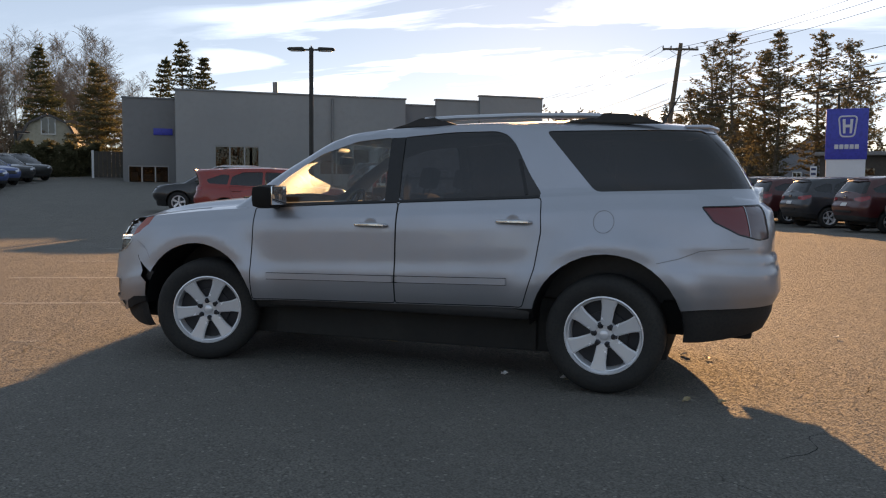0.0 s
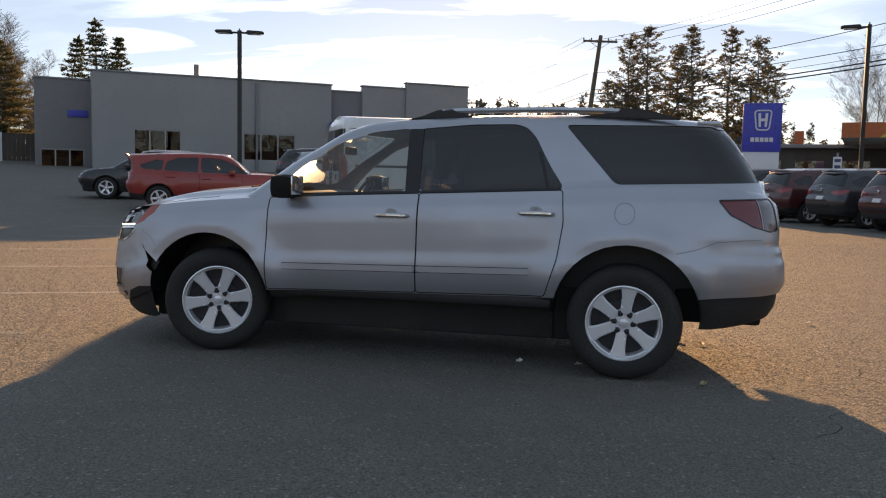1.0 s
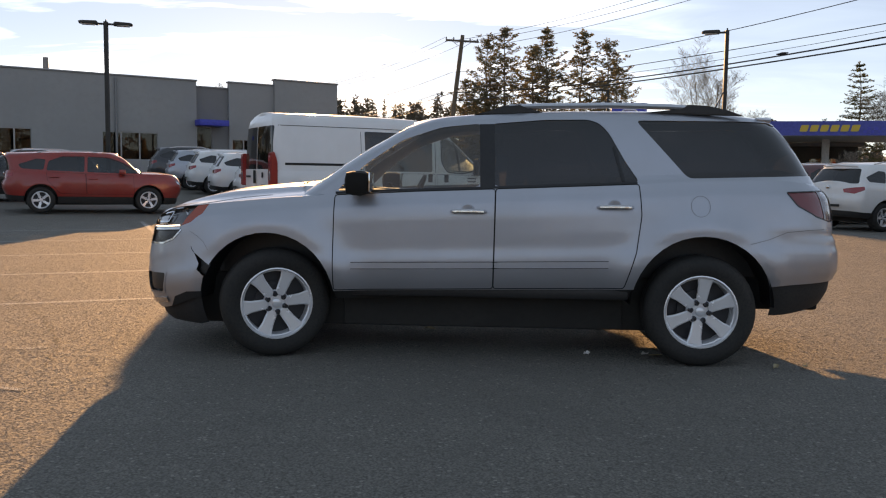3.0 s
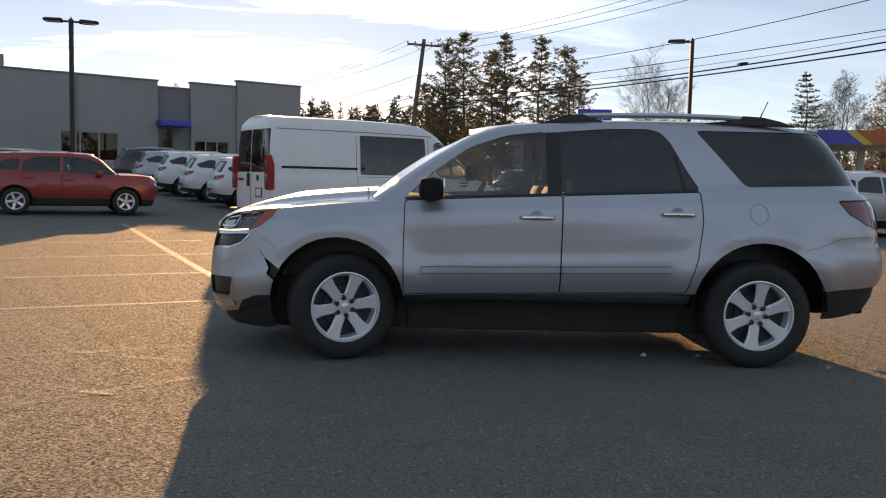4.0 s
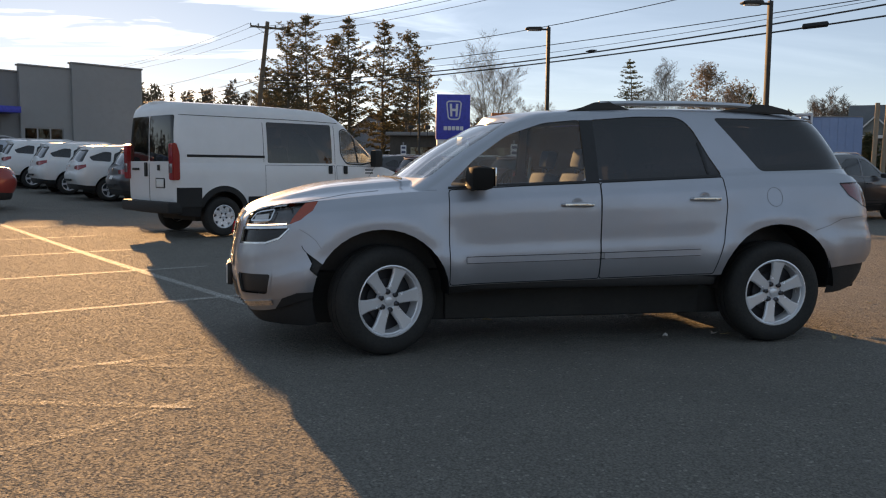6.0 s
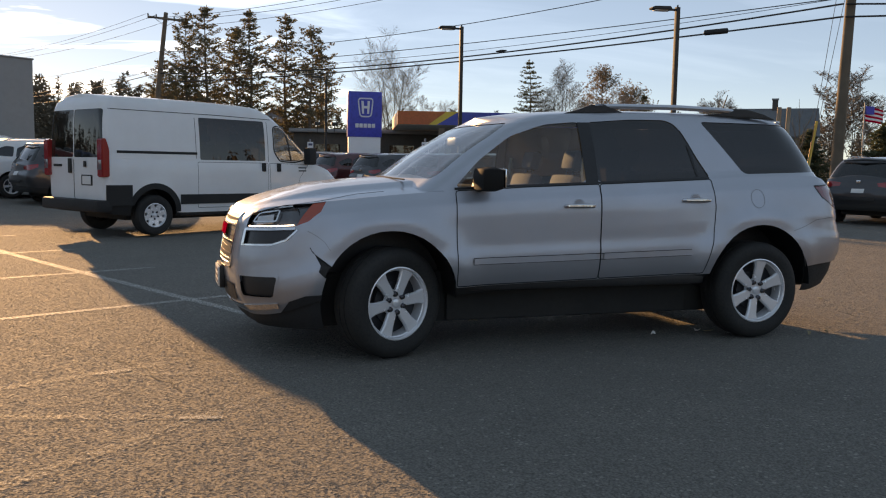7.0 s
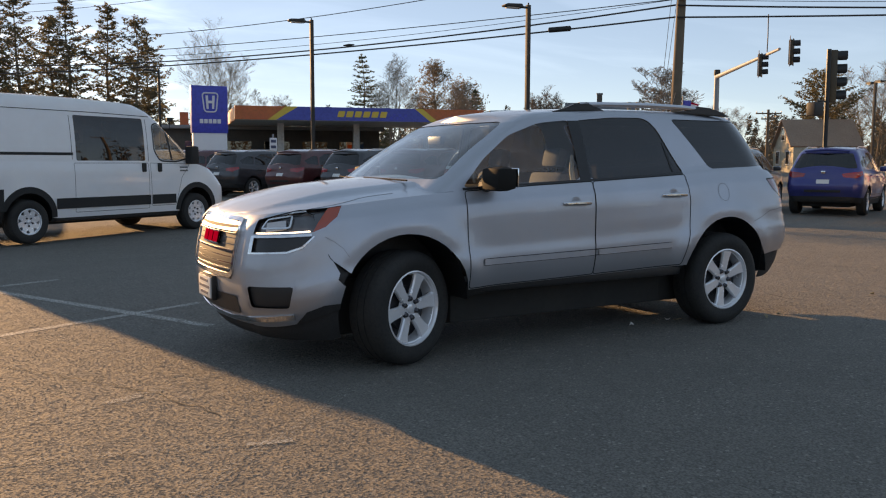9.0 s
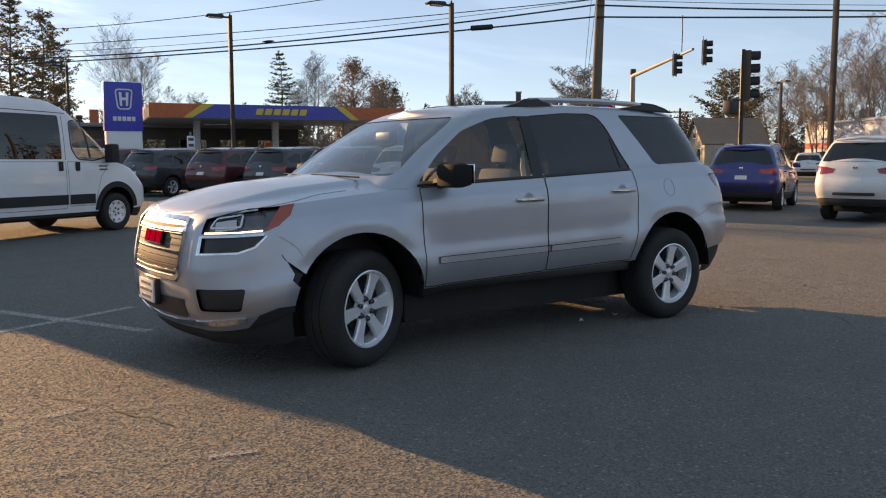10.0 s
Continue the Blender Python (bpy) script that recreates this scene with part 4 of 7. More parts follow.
    # wide C-pillar stripe of black between rear door glass and divider
    for sd in (1, -1):
        pol = [(0.90, 1.53), (0.965, 1.29)]
        part("glass_divider", ribbon(tc, pol if sd > 0 else flip_y(pol), (0, sd), 0.022, -0.002), M_TRIM, root, smooth=0)
        pol = [(0.015, 1.236), (0.005, 1.68)]
        part("pillar_trim", ribbon(tc, pol if sd > 0 else flip_y(pol), (0, sd), 0.105, 0.0015), M_TRIM, root, "black pillar trim", 0)
        pol = [(-1.06, 1.178), (-0.60, 1.204), (0, 1.228), (1.06, 1.276)]
        part("belt_trim", ribbon(tc, pol if sd > 0 else flip_y(pol), (0, sd), 0.018, 0.004), M_TRIM, root, smooth=0)
    return root


M_SIGNGREY = mat("lamp_block_grey", (0.5, 0.52, 0.54), 0.15)
M_DRL = mat("running_strip_white", (0.9, 0.9, 0.9), 0.3, 0.0, Emission_Color=(1, 0.98, 0.94, 1), Emission_Strength=0.9)
M_MIRROR = mat("mirror_shell", (0.014, 0.013, 0.012), 0.75, 0.0, Specular_IOR_Level=0.2)
M_BELT = mat("seat_belt_webbing", (0.5, 0.5, 0.48), 0.8)
M_RAIL = mat("satin_rail", (0.55, 0.56, 0.58), 0.3, 0.9)
main_suv()

# ---- ground ----


def smooth(a, b, t):
    u = min(max((t - a) / (b - a), 0.0), 1.0)
    return u * u * (3 - 2 * u)


def ground_z(x, y):
    """The lot is flat round the SUV and climbs gently towards the long building."""
    q = -0.6 * x + 0.8 * y
    z = 0.10 * smooth(4, 15, y)
    z += min(max(0.0, q - 17), 45) * 0.042 * (1 - smooth(-10, 10, x))
    z += 0.35 * smooth(25, 60, y) * smooth(-10, 10, x)
    return z


M_ASPHALT = mat("asphalt", (0.06, 0.058, 0.055), 0.75)


def asphalt_nodes():
    nt = M_ASPHALT.node_tree
    p = nt.nodes["Principled BSDF"]
    big = blend(nt, noisy(nt, 0.22, 5.0, 0.6), (0.232, 0.211, 0.184), (0.195, 0.178, 0.158))
    patch = blend(nt, noisy(nt, 1.3, 7.0, 0.65, lo=0.45, hi=0.8), big, (0.265, 0.241, 0.21))
    vor = nt.nodes.new("ShaderNodeTexVoronoi")
    vor.inputs["Scale"].default_value = 84.0
    nt.links.new(coords(nt), vor.inputs["Vector"])
    stone = nt.nodes.new("ShaderNodeMapRange")
    nt.links.new(vor.outputs["Color"], stone.inputs[0])
    stone.inputs[1].default_value, stone.inputs[2].default_value = 0.3, 0.72
    grain = blend(nt, stone.outputs[0], (0.085, 0.077, 0.067), (0.48, 0.44, 0.38))
    col0 = blend(nt, 0.12, patch, grain)
    pit = nt.nodes.new("ShaderNodeMapRange")
    nt.links.new(vor.outputs["Distance"], pit.inputs[0])
    pit.inputs[1].default_value, pit.inputs[2].default_value = 0.42, 0.75
    pit.inputs[4].default_value = 0.9
    col = blend(nt, pit.outputs[0], col0, (0.15, 0.137, 0.122))
    # scattered pale stones, their lightness painted in for sparkle in the sun
    sv = nt.nodes.new("ShaderNodeTexVoronoi")
    sv.inputs["Scale"].default_value = 30.0
    nt.links.new(coords(nt), sv.inputs["Vector"])
    near = nt.nodes.new("ShaderNodeMath")
    near.operation = "LESS_THAN"
    near.inputs[1].default_value = 0.27
    nt.links.new(sv.outputs["Distance"], near.inputs[0])
    some = nt.nodes.new("ShaderNodeMath")
    some.operation = "GREATER_THAN"
    some.inputs[1].default_value = 0.74
    nt.links.new(sv.outputs["Color"], some.inputs[0])
    pale = nt.nodes.new("ShaderNodeMath")
    pale.operation = "MULTIPLY"
    nt.links.new(near.outputs[0], pale.inputs[0])
    nt.links.new(some.outputs[0], pale.inputs[1])
    col = blend(nt, pale.outputs[0], col, (0.34, 0.312, 0.272))
    # cracks: thin lines of a coarse warped cell pattern, in places only
    wob = nt.nodes.new("ShaderNodeTexNoise")
    wob.inputs["Scale"].default_value = 1.2
    nt.links.new(coords(nt), wob.inputs["Vector"])
    add = nt.nodes.new("ShaderNodeVectorMath")
    add.operation = "ADD"
    nt.links.new(coords(nt), add.inputs[0])
    nt.links.new(wob.outputs["Color"], add.inputs[1])
    cr = nt.nodes.new("ShaderNodeTexVoronoi")
    cr.feature = "DISTANCE_TO_EDGE"
    cr.inputs["Scale"].default_value = 0.16
    nt.links.new(add.outputs[0], cr.inputs["Vector"])
    line = nt.nodes.new("ShaderNodeMath")
    line.operation = "LESS_THAN"
    line.inputs[1].default_value = 0.0005
    nt.links.new(cr.outputs["Distance"], line.inputs[0])
    gate = nt.nodes.new("ShaderNodeMath")
    gate.operation = "MULTIPLY"
    nt.links.new(line.outputs[0], gate.inputs[0])
    nt.links.new(noisy(nt, 0.5, 3.0, lo=0.55, hi=0.62), gate.inputs[1])
    dark = blend(nt, gate.outputs[0], col, (0.015, 0.014, 0.013))
    nt.links.new(dark, p.inputs["Base Color"])
    h1 = nt.nodes.new("ShaderNodeMath")
    h1.operation = "ADD"
    nt.links.new(vor.outputs["Distance"], h1.inputs[0])
    nt.links.new(noisy(nt, 220, 4.0, 0.7, lo=0, hi=1), h1.inputs[1])
    bp = nt.nodes.new("ShaderNodeBump")
    bp.inputs["Strength"].default_value = 1.0
    bp.inputs["Distance"].default_value = 0.006
    nt.links.new(h1.outputs[0], bp.inputs["Height"])
    # each chip of stone lies at its own tilt
    geo = nt.nodes.new("ShaderNodeNewGeometry")
    tilt = nt.nodes.new("ShaderNodeVectorMath")
    tilt.operation = "SUBTRACT"
    nt.links.new(vor.outputs["Color"], tilt.inputs[0])
    tilt.inputs[1].default_value = (0.5, 0.5, 0.5)
    more = nt.nodes.new("ShaderNodeVectorMath")
    more.operation = "MULTIPLY"
    nt.links.new(tilt.outputs[0], more.inputs[0])
    more.inputs[1].default_value = (1.5, 1.5, 0.0)
    lean = nt.nodes.new("ShaderNodeVectorMath")
    lean.operation = "ADD"
    nt.links.new(geo.outputs["Normal"], lean.inputs[0])
    nt.links.new(more.outputs[0], lean.inputs[1])
    unit = nt.nodes.new("ShaderNodeVectorMath")
    unit.operation = "NORMALIZE"
    nt.links.new(lean.outputs[0], unit.inputs[0])
    nt.links.new(unit.outputs[0], bp.inputs["Normal"])
    nt.links.new(bp.outputs[0], p.inputs["Normal"])
    rg = nt.nodes.new("ShaderNodeMapRange")
    nt.links.new(vor.outputs["Color"], rg.inputs[0])
    rg.inputs[1].default_value = 0.86
    rg.inputs[3].default_value, rg.inputs[4].default_value = 0.9, 0.62
    nt.links.new(rg.outputs[0], p.inputs["Roughness"])
    p.inputs["Specular IOR Level"].default_value = 0.28


asphalt_nodes()
M_GRASS = varied(mat("dry_grass", (0.16, 0.13, 0.06), 0.9), (0.16, 0.13, 0.06), (0.10, 0.10, 0.045), 0.3, 6, 0.5, 30)


def ground():
    xs = sorted({*range(-60, 81, 4), -2500, -1200, -600, -300, -200, -140, -100, -80, 100, 120, 150, 200, 300, 600, 1200, 2500})
    ys = sorted({*range(-40, 101, 4), *[k * 0.5 for k in range(60)], -2500, -1200, -600, -300, -150, -80, 120, 150, 200, 300, 600, 1200, 2500})
    bm = bmesh.new()
    g = [[bm.verts.new((x, y, ground_z(x, y))) for x in xs] for y in ys]
    for j in range(len(ys) - 1):
        for i in range(len(xs) - 1):
            f = bm.faces.new((g[j][i], g[j][i + 1], g[j + 1][i + 1], g[j + 1][i]))
            c = f.calc_center_median()
            far = max(abs(c.x - 5), abs(c.y - 25)) > 85
            f.material_index = 1 if far else 0
    return solo("ground", bm, [M_ASPHALT, M_GRASS], "worn grey asphalt car park with dry grass beyond", "ground", kind="structure", smooth=60)


ground()

# ---- other vehicles; each is built once with its nose to -x, then turned to its heading ----


def at_heading(x, y, degrees):
    return pose(x, y, ground_z(x, y), 0, 0, degrees + 180)


def crossover(paintm, name, label, m, boxy=0.0, long=1.0, tall=1.0, glassm=None, rim="five", group="", cab=0.0):
    """A compact crossover seen at a distance."""
    root = thing(name, label, "car", m, group)
    k, t = long, tall
    sp = dict(
        paint=paintm, rows=12, crows=8, ns=44, barrel=0.05, flare=0.02, crown=0.06, roofcrown=0.05,
        lower=[(0.00, -2.16 * k, 2.20 * k, 0.88, 0.42, 0.38, 0.16, 0.24, 0.28, 0.10),
               (0.25, -2.24 * k, 2.27 * k, 0.915, 0.44, 0.40, 0.16, 0.26, 0.30, 0.10),
               (0.45, -2.26 * k, 2.27 * k, 0.925, 0.46, 0.42, 0.15, 0.26, 0.30, 0.10),
               (0.55, -2.26 * k, 2.22 * k, 0.925, 0.46, 0.42, 0.15, 0.26, 0.30, 0.10),
               (0.85, -2.20 * k, 2.19 * k, 0.905, 0.50, 0.44, 0.15, 0.26, 0.30, 0.10),
               (1.00, -2.10 * k, 2.14 * k, 0.860, 0.50, 0.42, 0.15, 0.24, 0.28, 0.10)],
        zlo=[(-2.3, 0.36), (-1.9, 0.40), (-1.0, 0.42), (1.0, 0.44), (1.9, 0.46), (2.3, 0.52)],
        zhi=[(-2.3, 0.86 * t + 0.08 * boxy), (-2.0, 0.94 * t + 0.06 * boxy), (-1.5, 1.0 * t + 0.04 * boxy), (-0.9, 1.04 * t + 0.02 * boxy), (0.0, 1.07 * t), (1.2, 1.12 * t), (2.3, 1.16 * t)],
        cowl=-0.98 * k - 0.6 * cab, deck=2.1 * k,
        cabin=[(0.00, -1.36 * k + 0.2 * boxy - 0.9 * cab, 2.15 * k, 0.855, 0.16, 0.20, 0.20, 0.22, 0.28, 0.10),
               (0.50, -0.90 * k + 0.1 * boxy - cab, 2.00 * k + 0.1 * boxy, 0.78, 0.16, 0.20, 0.17, 0.22, 0.28, 0.10),
               (0.88, -0.50 * k - cab, 1.86 * k + 0.2 * boxy, 0.69, 0.18, 0.20, 0.14, 0.22, 0.26, 0.08),
               (1.00, -0.32 * k - cab, 1.80 * k + 0.2 * boxy, 0.63, 0.22, 0.20, 0.13, 0.20, 0.22, 0.08)],
        zroof=[(-0.5 - cab, 1.56 * t), (-0.1 - cab, 1.62 * t), (0.4, 1.645 * t), (1.0, 1.63 * t), (1.9, 1.58 * t)],
        arches=[(-1.33 * k, 0.35, 0.40), (1.32 * k, 0.36, 0.40)],
        panes=[("front_door_glass", rounded([(-0.86 * k - cab, 1.085 * t), (-0.42 * k - cab, 1.38 * t), (-0.05 - cab, 1.52 * t), (0.18, 1.54 * t), (0.20, 1.11 * t)], 0.04, 2), M_MIDTINT),
               ("rear_door_glass", rounded([(0.27, 1.115 * t), (0.25, 1.54 * t), (0.80 * k, 1.53 * t), (1.12 * k, 1.40 * t), (1.18 * k, 1.15 * t)], 0.04, 2), M_TINT),
               ("quarter_glass", rounded([(1.25 * k, 1.16 * t), (1.19 * k, 1.44 * t), (1.40 * k, 1.46 * t), (1.84 * k, 1.30 * t), (1.76 * k, 1.19 * t)], 0.04, 2), M_TINT)],
        ends=[("windshield", rounded([(-0.70, 1.09 * t), (0.70, 1.09 * t), (0.56, 1.53 * t), (-0.56, 1.53 * t)], 0.05, 2), (1, 0), M_MIDTINT),
              ("rear_glass", rounded([(-0.75, 1.15 * t), (0.75, 1.15 * t), (0.60, 1.51 * t), (-0.60, 1.51 * t)], 0.05, 2), (-1, 0), M_TINT)],
        lamps=[("headlight", [(-1.30 * k, 0.72 * t), (-0.98 * k, 0.80 * t), (-0.92 * k, 0.90 * t), (-1.24 * k, 0.84 * t)], (0.707, 0.707), M_REFLECTOR, -0.01, ""),
               ("tail_light", [(h + 1.72 * (k - 1), z * t) for h, z in ((0.99, 1.0), (1.22, 0.91), (1.42, 0.94), (1.44, 1.02), (1.30, 1.05), (1.0, 1.08))], (-0.62, 0.78), M_TAILRED, 0.004, "red tail light"),
               ("rear_plate", [(-0.15, 0.78 * t), (0.15, 0.78 * t), (0.15, 0.88 * t), (-0.15, 0.88 * t)], (-1, 0), M_PLATE, 0.004, "pale blank plate"),
               ("grille", rounded([(-0.45, 0.62 * t), (0.45, 0.62 * t), (0.5, 0.80 * t), (-0.5, 0.80 * t)], 0.04, 2), (1, 0), M_GRILLE, 0.003, "")],
        doors=[("front_door", [(-0.95 * k, 1.025 * t), (-0.96 * k, 0.50), (0.21, 0.50), (0.23, 1.07 * t)]),
               ("rear_door", [(0.245, 1.07 * t), (0.225, 0.50), (0.86 * k, 0.52), (1.16 * k, 0.86), (1.18 * k, 1.11 * t)])],
        handles={"front_door": (0.05, 0.93 * t), "rear_door": (1.0 * k, 0.97 * t)}, handlemat=paintm,
        zclad=[(-2.3, 0.22), (-1.0, 0.24), (1.0, 0.26), (2.3, 0.36)], under=0.22, inset=0.0,
        wheelz=0.345, track=0.79, R=0.345, rim=0.222, tw=0.225, style=rim, spin=(10, 40),
        seats=[(-0.02, -0.36, 0.62), (-0.02, 0.36, 0.62)], dash=(-0.75, 1.02, 0.72), seatmat=M_CABIN)
    tl, tc = car_shell(sp, root)
    for sd in (-1, 1):
        bm = bmesh.new()
        add_box(bm, -0.09, 0.08, -0.10, 0.10, -0.06, 0.07, 0.04)
        bm.transform(pose(-0.66 * k, sd * 0.985, 1.12 * t))
        part("mirror", bm, paintm, root)
        bm = bmesh.new()
        add_tube(bm, [(-0.1, sd * 0.60, 1.63 * t), (0.1, sd * 0.60, 1.68 * t), (1.1 * k, sd * 0.60, 1.675 * t), (1.4 * k, sd * 0.60, 1.62 * t)], 0.016, 6)
        part("roof_rail", bm, M_RAIL, root)
    part("spoiler", tube([(1.83 * k + 0.2 * boxy, -0.52, 1.565 * t), (1.92 * k + 0.2 * boxy, 0, 1.60 * t), (1.83 * k + 0.2 * boxy, 0.52, 1.565 * t)], [0.02, 0.035, 0.02], 8), paintm, root)
    part("rear_badge", box(2.205 * k, 2.222 * k, -0.05, 0.05, 1.02 * t, 1.09 * t, 0.006), M_CHROME, root)
    for z in (0.62,):
        part("bumper_trim", box(2.262 * k, 2.285 * k, -0.42, 0.42, z - 0.03, z + 0.03, 0.008), M_PLASTIC, root)
    return root


def white_van():
    """A low-roof white delivery van with a dark side window and grey lower trim."""
    root = thing("van", "white low-roof delivery van with tinted windows and grey sill trim", "van", at_heading(-2.05, 10.63, 30.8))
    sp = dict(
        paint=M_VAN, rows=16, crows=14, ns=64, barrel=0.012, flare=0.012, crown=0.10, roofcrown=0.06,
        lower=[(0.00, -2.74, 2.68, 0.99, 0.50, 0.50, 0.14, 0.10, 0.10, 0.03),
               (0.20, -2.80, 2.70, 1.015, 0.52, 0.52, 0.14, 0.12, 0.12, 0.03),
               (0.60, -2.79, 2.70, 1.025, 0.52, 0.52, 0.14, 0.12, 0.12, 0.03),
               (0.85, -2.66, 2.70, 1.02, 0.52, 0.52, 0.14, 0.12, 0.12, 0.03),
               (1.00, -2.52, 2.70, 1.00, 0.52, 0.50, 0.14, 0.12, 0.12, 0.03)],
        zlo=[(-2.7, 0.42), (-2.2, 0.40), (-1.2, 0.38), (1.2, 0.38), (2.0, 0.52), (2.7, 0.55)],
        zhi=[(-2.7, 0.98), (-2.45, 1.06), (-2.1, 1.17), (-1.8, 1.25), (-1.2, 1.28), (2.7, 1.30)],
        cowl=-1.75, deck=9.0,
        cabin=[(0.00, -2.08, 2.70, 0.995, 0.30, 0.34, 0.20, 0.12, 0.14, 0.03),
               (0.35, -1.66, 2.69, 0.975, 0.30, 0.34, 0.19, 0.12, 0.14, 0.03),
               (0.75, -1.22, 2.67, 0.925, 0.32, 0.34, 0.17, 0.14, 0.16, 0.03),
               (0.92, -0.98, 2.64, 0.87, 0.34, 0.34, 0.15, 0.16, 0.18, 0.03),
               (1.00, -0.76, 2.58, 0.80, 0.36, 0.32, 0.14, 0.18, 0.20, 0.03)],
        zroof=[(-1.1, 2.20), (-0.7, 2.27), (-0.2, 2.32), (1.0, 2.34), (2.7, 2.33)],
        arches=[(-1.76, 0.40, 0.43), (1.78, 0.40, 0.42)],
        panes=[("front_door_glass", rounded([(-1.62, 1.38), (-1.40, 1.62), (-1.08, 1.93), (-0.88, 1.97), (-0.80, 1.94), (-0.80, 1.50), (-0.92, 1.33), (-1.28, 1.31)], 0.07, 3), M_CLEAR),
               ("side_window", rounded([(-0.57, 1.31), (-0.57, 2.06), (0.87, 2.06), (0.87, 1.31)], 0.03, 2), M_TINT)],
        ends=[("windshield", rounded([(-0.84, 1.33), (0.84, 1.33), (0.72, 2.06), (-0.72, 2.06)], 0.08, 3), (1, 0), M_SCREEN),
              ("rear_door_glass", rounded([(-0.93, 1.32), (-0.012, 1.32), (-0.012, 2.12), (-0.86, 2.12)], 0.04, 2), (-1, 0), M_TINT),
              ("rear_door_glass", rounded([(0.012, 1.32), (0.93, 1.32), (0.86, 2.12), (0.012, 2.12)], 0.04, 2), (-1, 0), M_TINT)],
        lamps=[("headlight", [(-1.42, 0.98), (-1.05, 1.02), (-0.86, 1.16), (-1.22, 1.13)], (0.707, 0.707), M_REFLECTOR, -0.01, ""),
               ("rear_seam", [(-0.012, 0.62), (0.012, 0.62), (0.012, 1.28), (-0.012, 1.28)], (-1, 0), M_GAP, -0.004, ""),
               ("plate_recess", rounded([(0.25, 0.85), (0.62, 0.85), (0.62, 1.03), (0.25, 1.03)], 0.02, 2), (-1, 0), M_GRILLE, -0.006, "dark plate recess"),
               ("grille", rounded([(-0.55, 0.62), (0.55, 0.62), (0.5, 0.84), (-0.5, 0.84)], 0.04, 2), (1, 0), M_GRILLE, 0.003, "")],
        doors=[("front_door", rounded([(-1.62, 1.255), (-1.40, 1.0), (-1.24, 0.50), (-0.68, 0.50), (-0.66, 1.27)], 0.02, 2)),
               ("sliding_door", rounded([(-0.62, 1.27), (-0.62, 0.46), (0.93, 0.46), (0.93, 1.27)], 0.02, 2))],
        zclad=[(-2.7, 0.22), (-1.0, 0.30), (1.2, 0.32), (2.0, 0.34), (2.7, 0.40)], under=0.27, inset=0.0,
        wheelz=0.35, track=0.90, R=0.35, rim=0.205, tw=0.225, style="steel", spin=(0, 15),
        seats=[(-0.62, -0.5, 0.95), (-0.62, 0.5, 0.95)], dash=(-1.35, 1.32, 0.85), seatmat=M_CABIN)
    tl, tc = car_shell(sp, root)
    for sd in (1, -1):
        f = (lambda p: p) if sd > 0 else flip_y
        part("sill_trim", ribbon(tl, f([(-1.24, 0.615), (-0.68, 0.615)]), (0, sd), 0.17, 0.012, 0.05, depth=0.012), M_PLASTIC, root, "grey plastic side strip")
        part("sill_trim", ribbon(tl, f([(-0.64, 0.615), (1.30, 0.615)]), (0, sd), 0.17, 0.012, 0.05, depth=0.012), M_PLASTIC, root, "grey plastic side strip")
        part("rear_corner_trim", ribbon(tl, f([(2.20, 0.70), (2.64, 0.70)]), (0, sd), 0.34, 0.01, 0.05, depth=0.012), M_PLASTIC, root)
        part("slide_rail", ribbon(tc, f([(0.93, 1.42), (2.45, 1.42)]), (0, sd), 0.045, 0.004, 0.06), M_PLASTIC, root, "dark sliding door rail")
        part("roof_gutter", ribbon(tc, f([(-0.75, 2.10), (0.5, 2.12), (2.55, 2.12)]), (0, sd), 0.012, 0.003, 0.06), M_PLASTIC, root)
        part("cargo_seam", ribbon(tc, f([(0.95, 1.33), (0.95, 2.05)]), (0, sd), 0.010, 0.001, 0.06), M_GAP, root, smooth=0)
        part("cab_seam", ribbon(tc, f([(-0.64, 1.30), (-0.64, 2.05)]), (0, sd), 0.010, 0.001, 0.06), M_GAP, root, smooth=0)
        part("window_divider", ribbon(tc, f([(-1.20, 1.33), (-1.15, 1.60), (-1.10, 1.90)]), (0, sd), 0.035, -0.002, 0.04, depth=0.01), M_TRIM, root, smooth=0)
        part("window_gasket", ribbon(tc, f(rounded([(-1.64, 1.37), (-1.41, 1.63), (-1.08, 1.95), (-0.88, 1.99), (-0.78, 1.95), (-0.78, 1.50), (-0.91, 1.31), (-1.28, 1.29)], 0.07, 3)), (0, sd), 0.028, 0.002, 0.04, True), M_TRIM, root, smooth=0)
        for zz in (1.13, 1.19):
            part("badge_bar", ribbon(tl, f([(-1.56, zz), (-1.36, zz)]), (0, sd), 0.03, 0.004, 0.05), M_LAMPGREY, root, smooth=0)
        for x in (-0.51, -0.87):
            bm = bmesh.new()
            add_box(bm, x - 0.045, x + 0.045, -sd * 1.045, -sd * 1.010, 1.11, 1.27, 0.02)
            part("door_handle", bm, M_PLASTIC, root, "black oval door handle")
        bm = bmesh.new()
        add_box(bm, -0.10, 0.09, -0.10, 0.10, -0.17, 0.17, 0.05)
        bm.transform(pose(-1.55, -sd * 1.14, 1.42))
        part("mirror", bm, M_PLASTIC, root, "tall black door mirror")
        # black arch lip
        for cx, cz, r in ((-1.76, 0.40, 0.46), (1.78, 0.40, 0.45)):
            arc = [(cx + r * math.cos(math.pi * k / 20), cz + r * math.sin(math.pi * k / 20)) for k in range(21)]
            part("arch_trim", ribbon(tl, f(arc), (0, sd), 0.10, 0.008, 0.03, depth=0.012), M_PLASTIC, root, "black wheel arch trim")
        bm = bmesh.new()
        add_prism(bm, [(2.60, 1.00), (2.735, 1.00), (2.735, 1.62), (2.66, 1.64), (2.60, 1.45)], -sd * 0.86, -sd * 1.035)
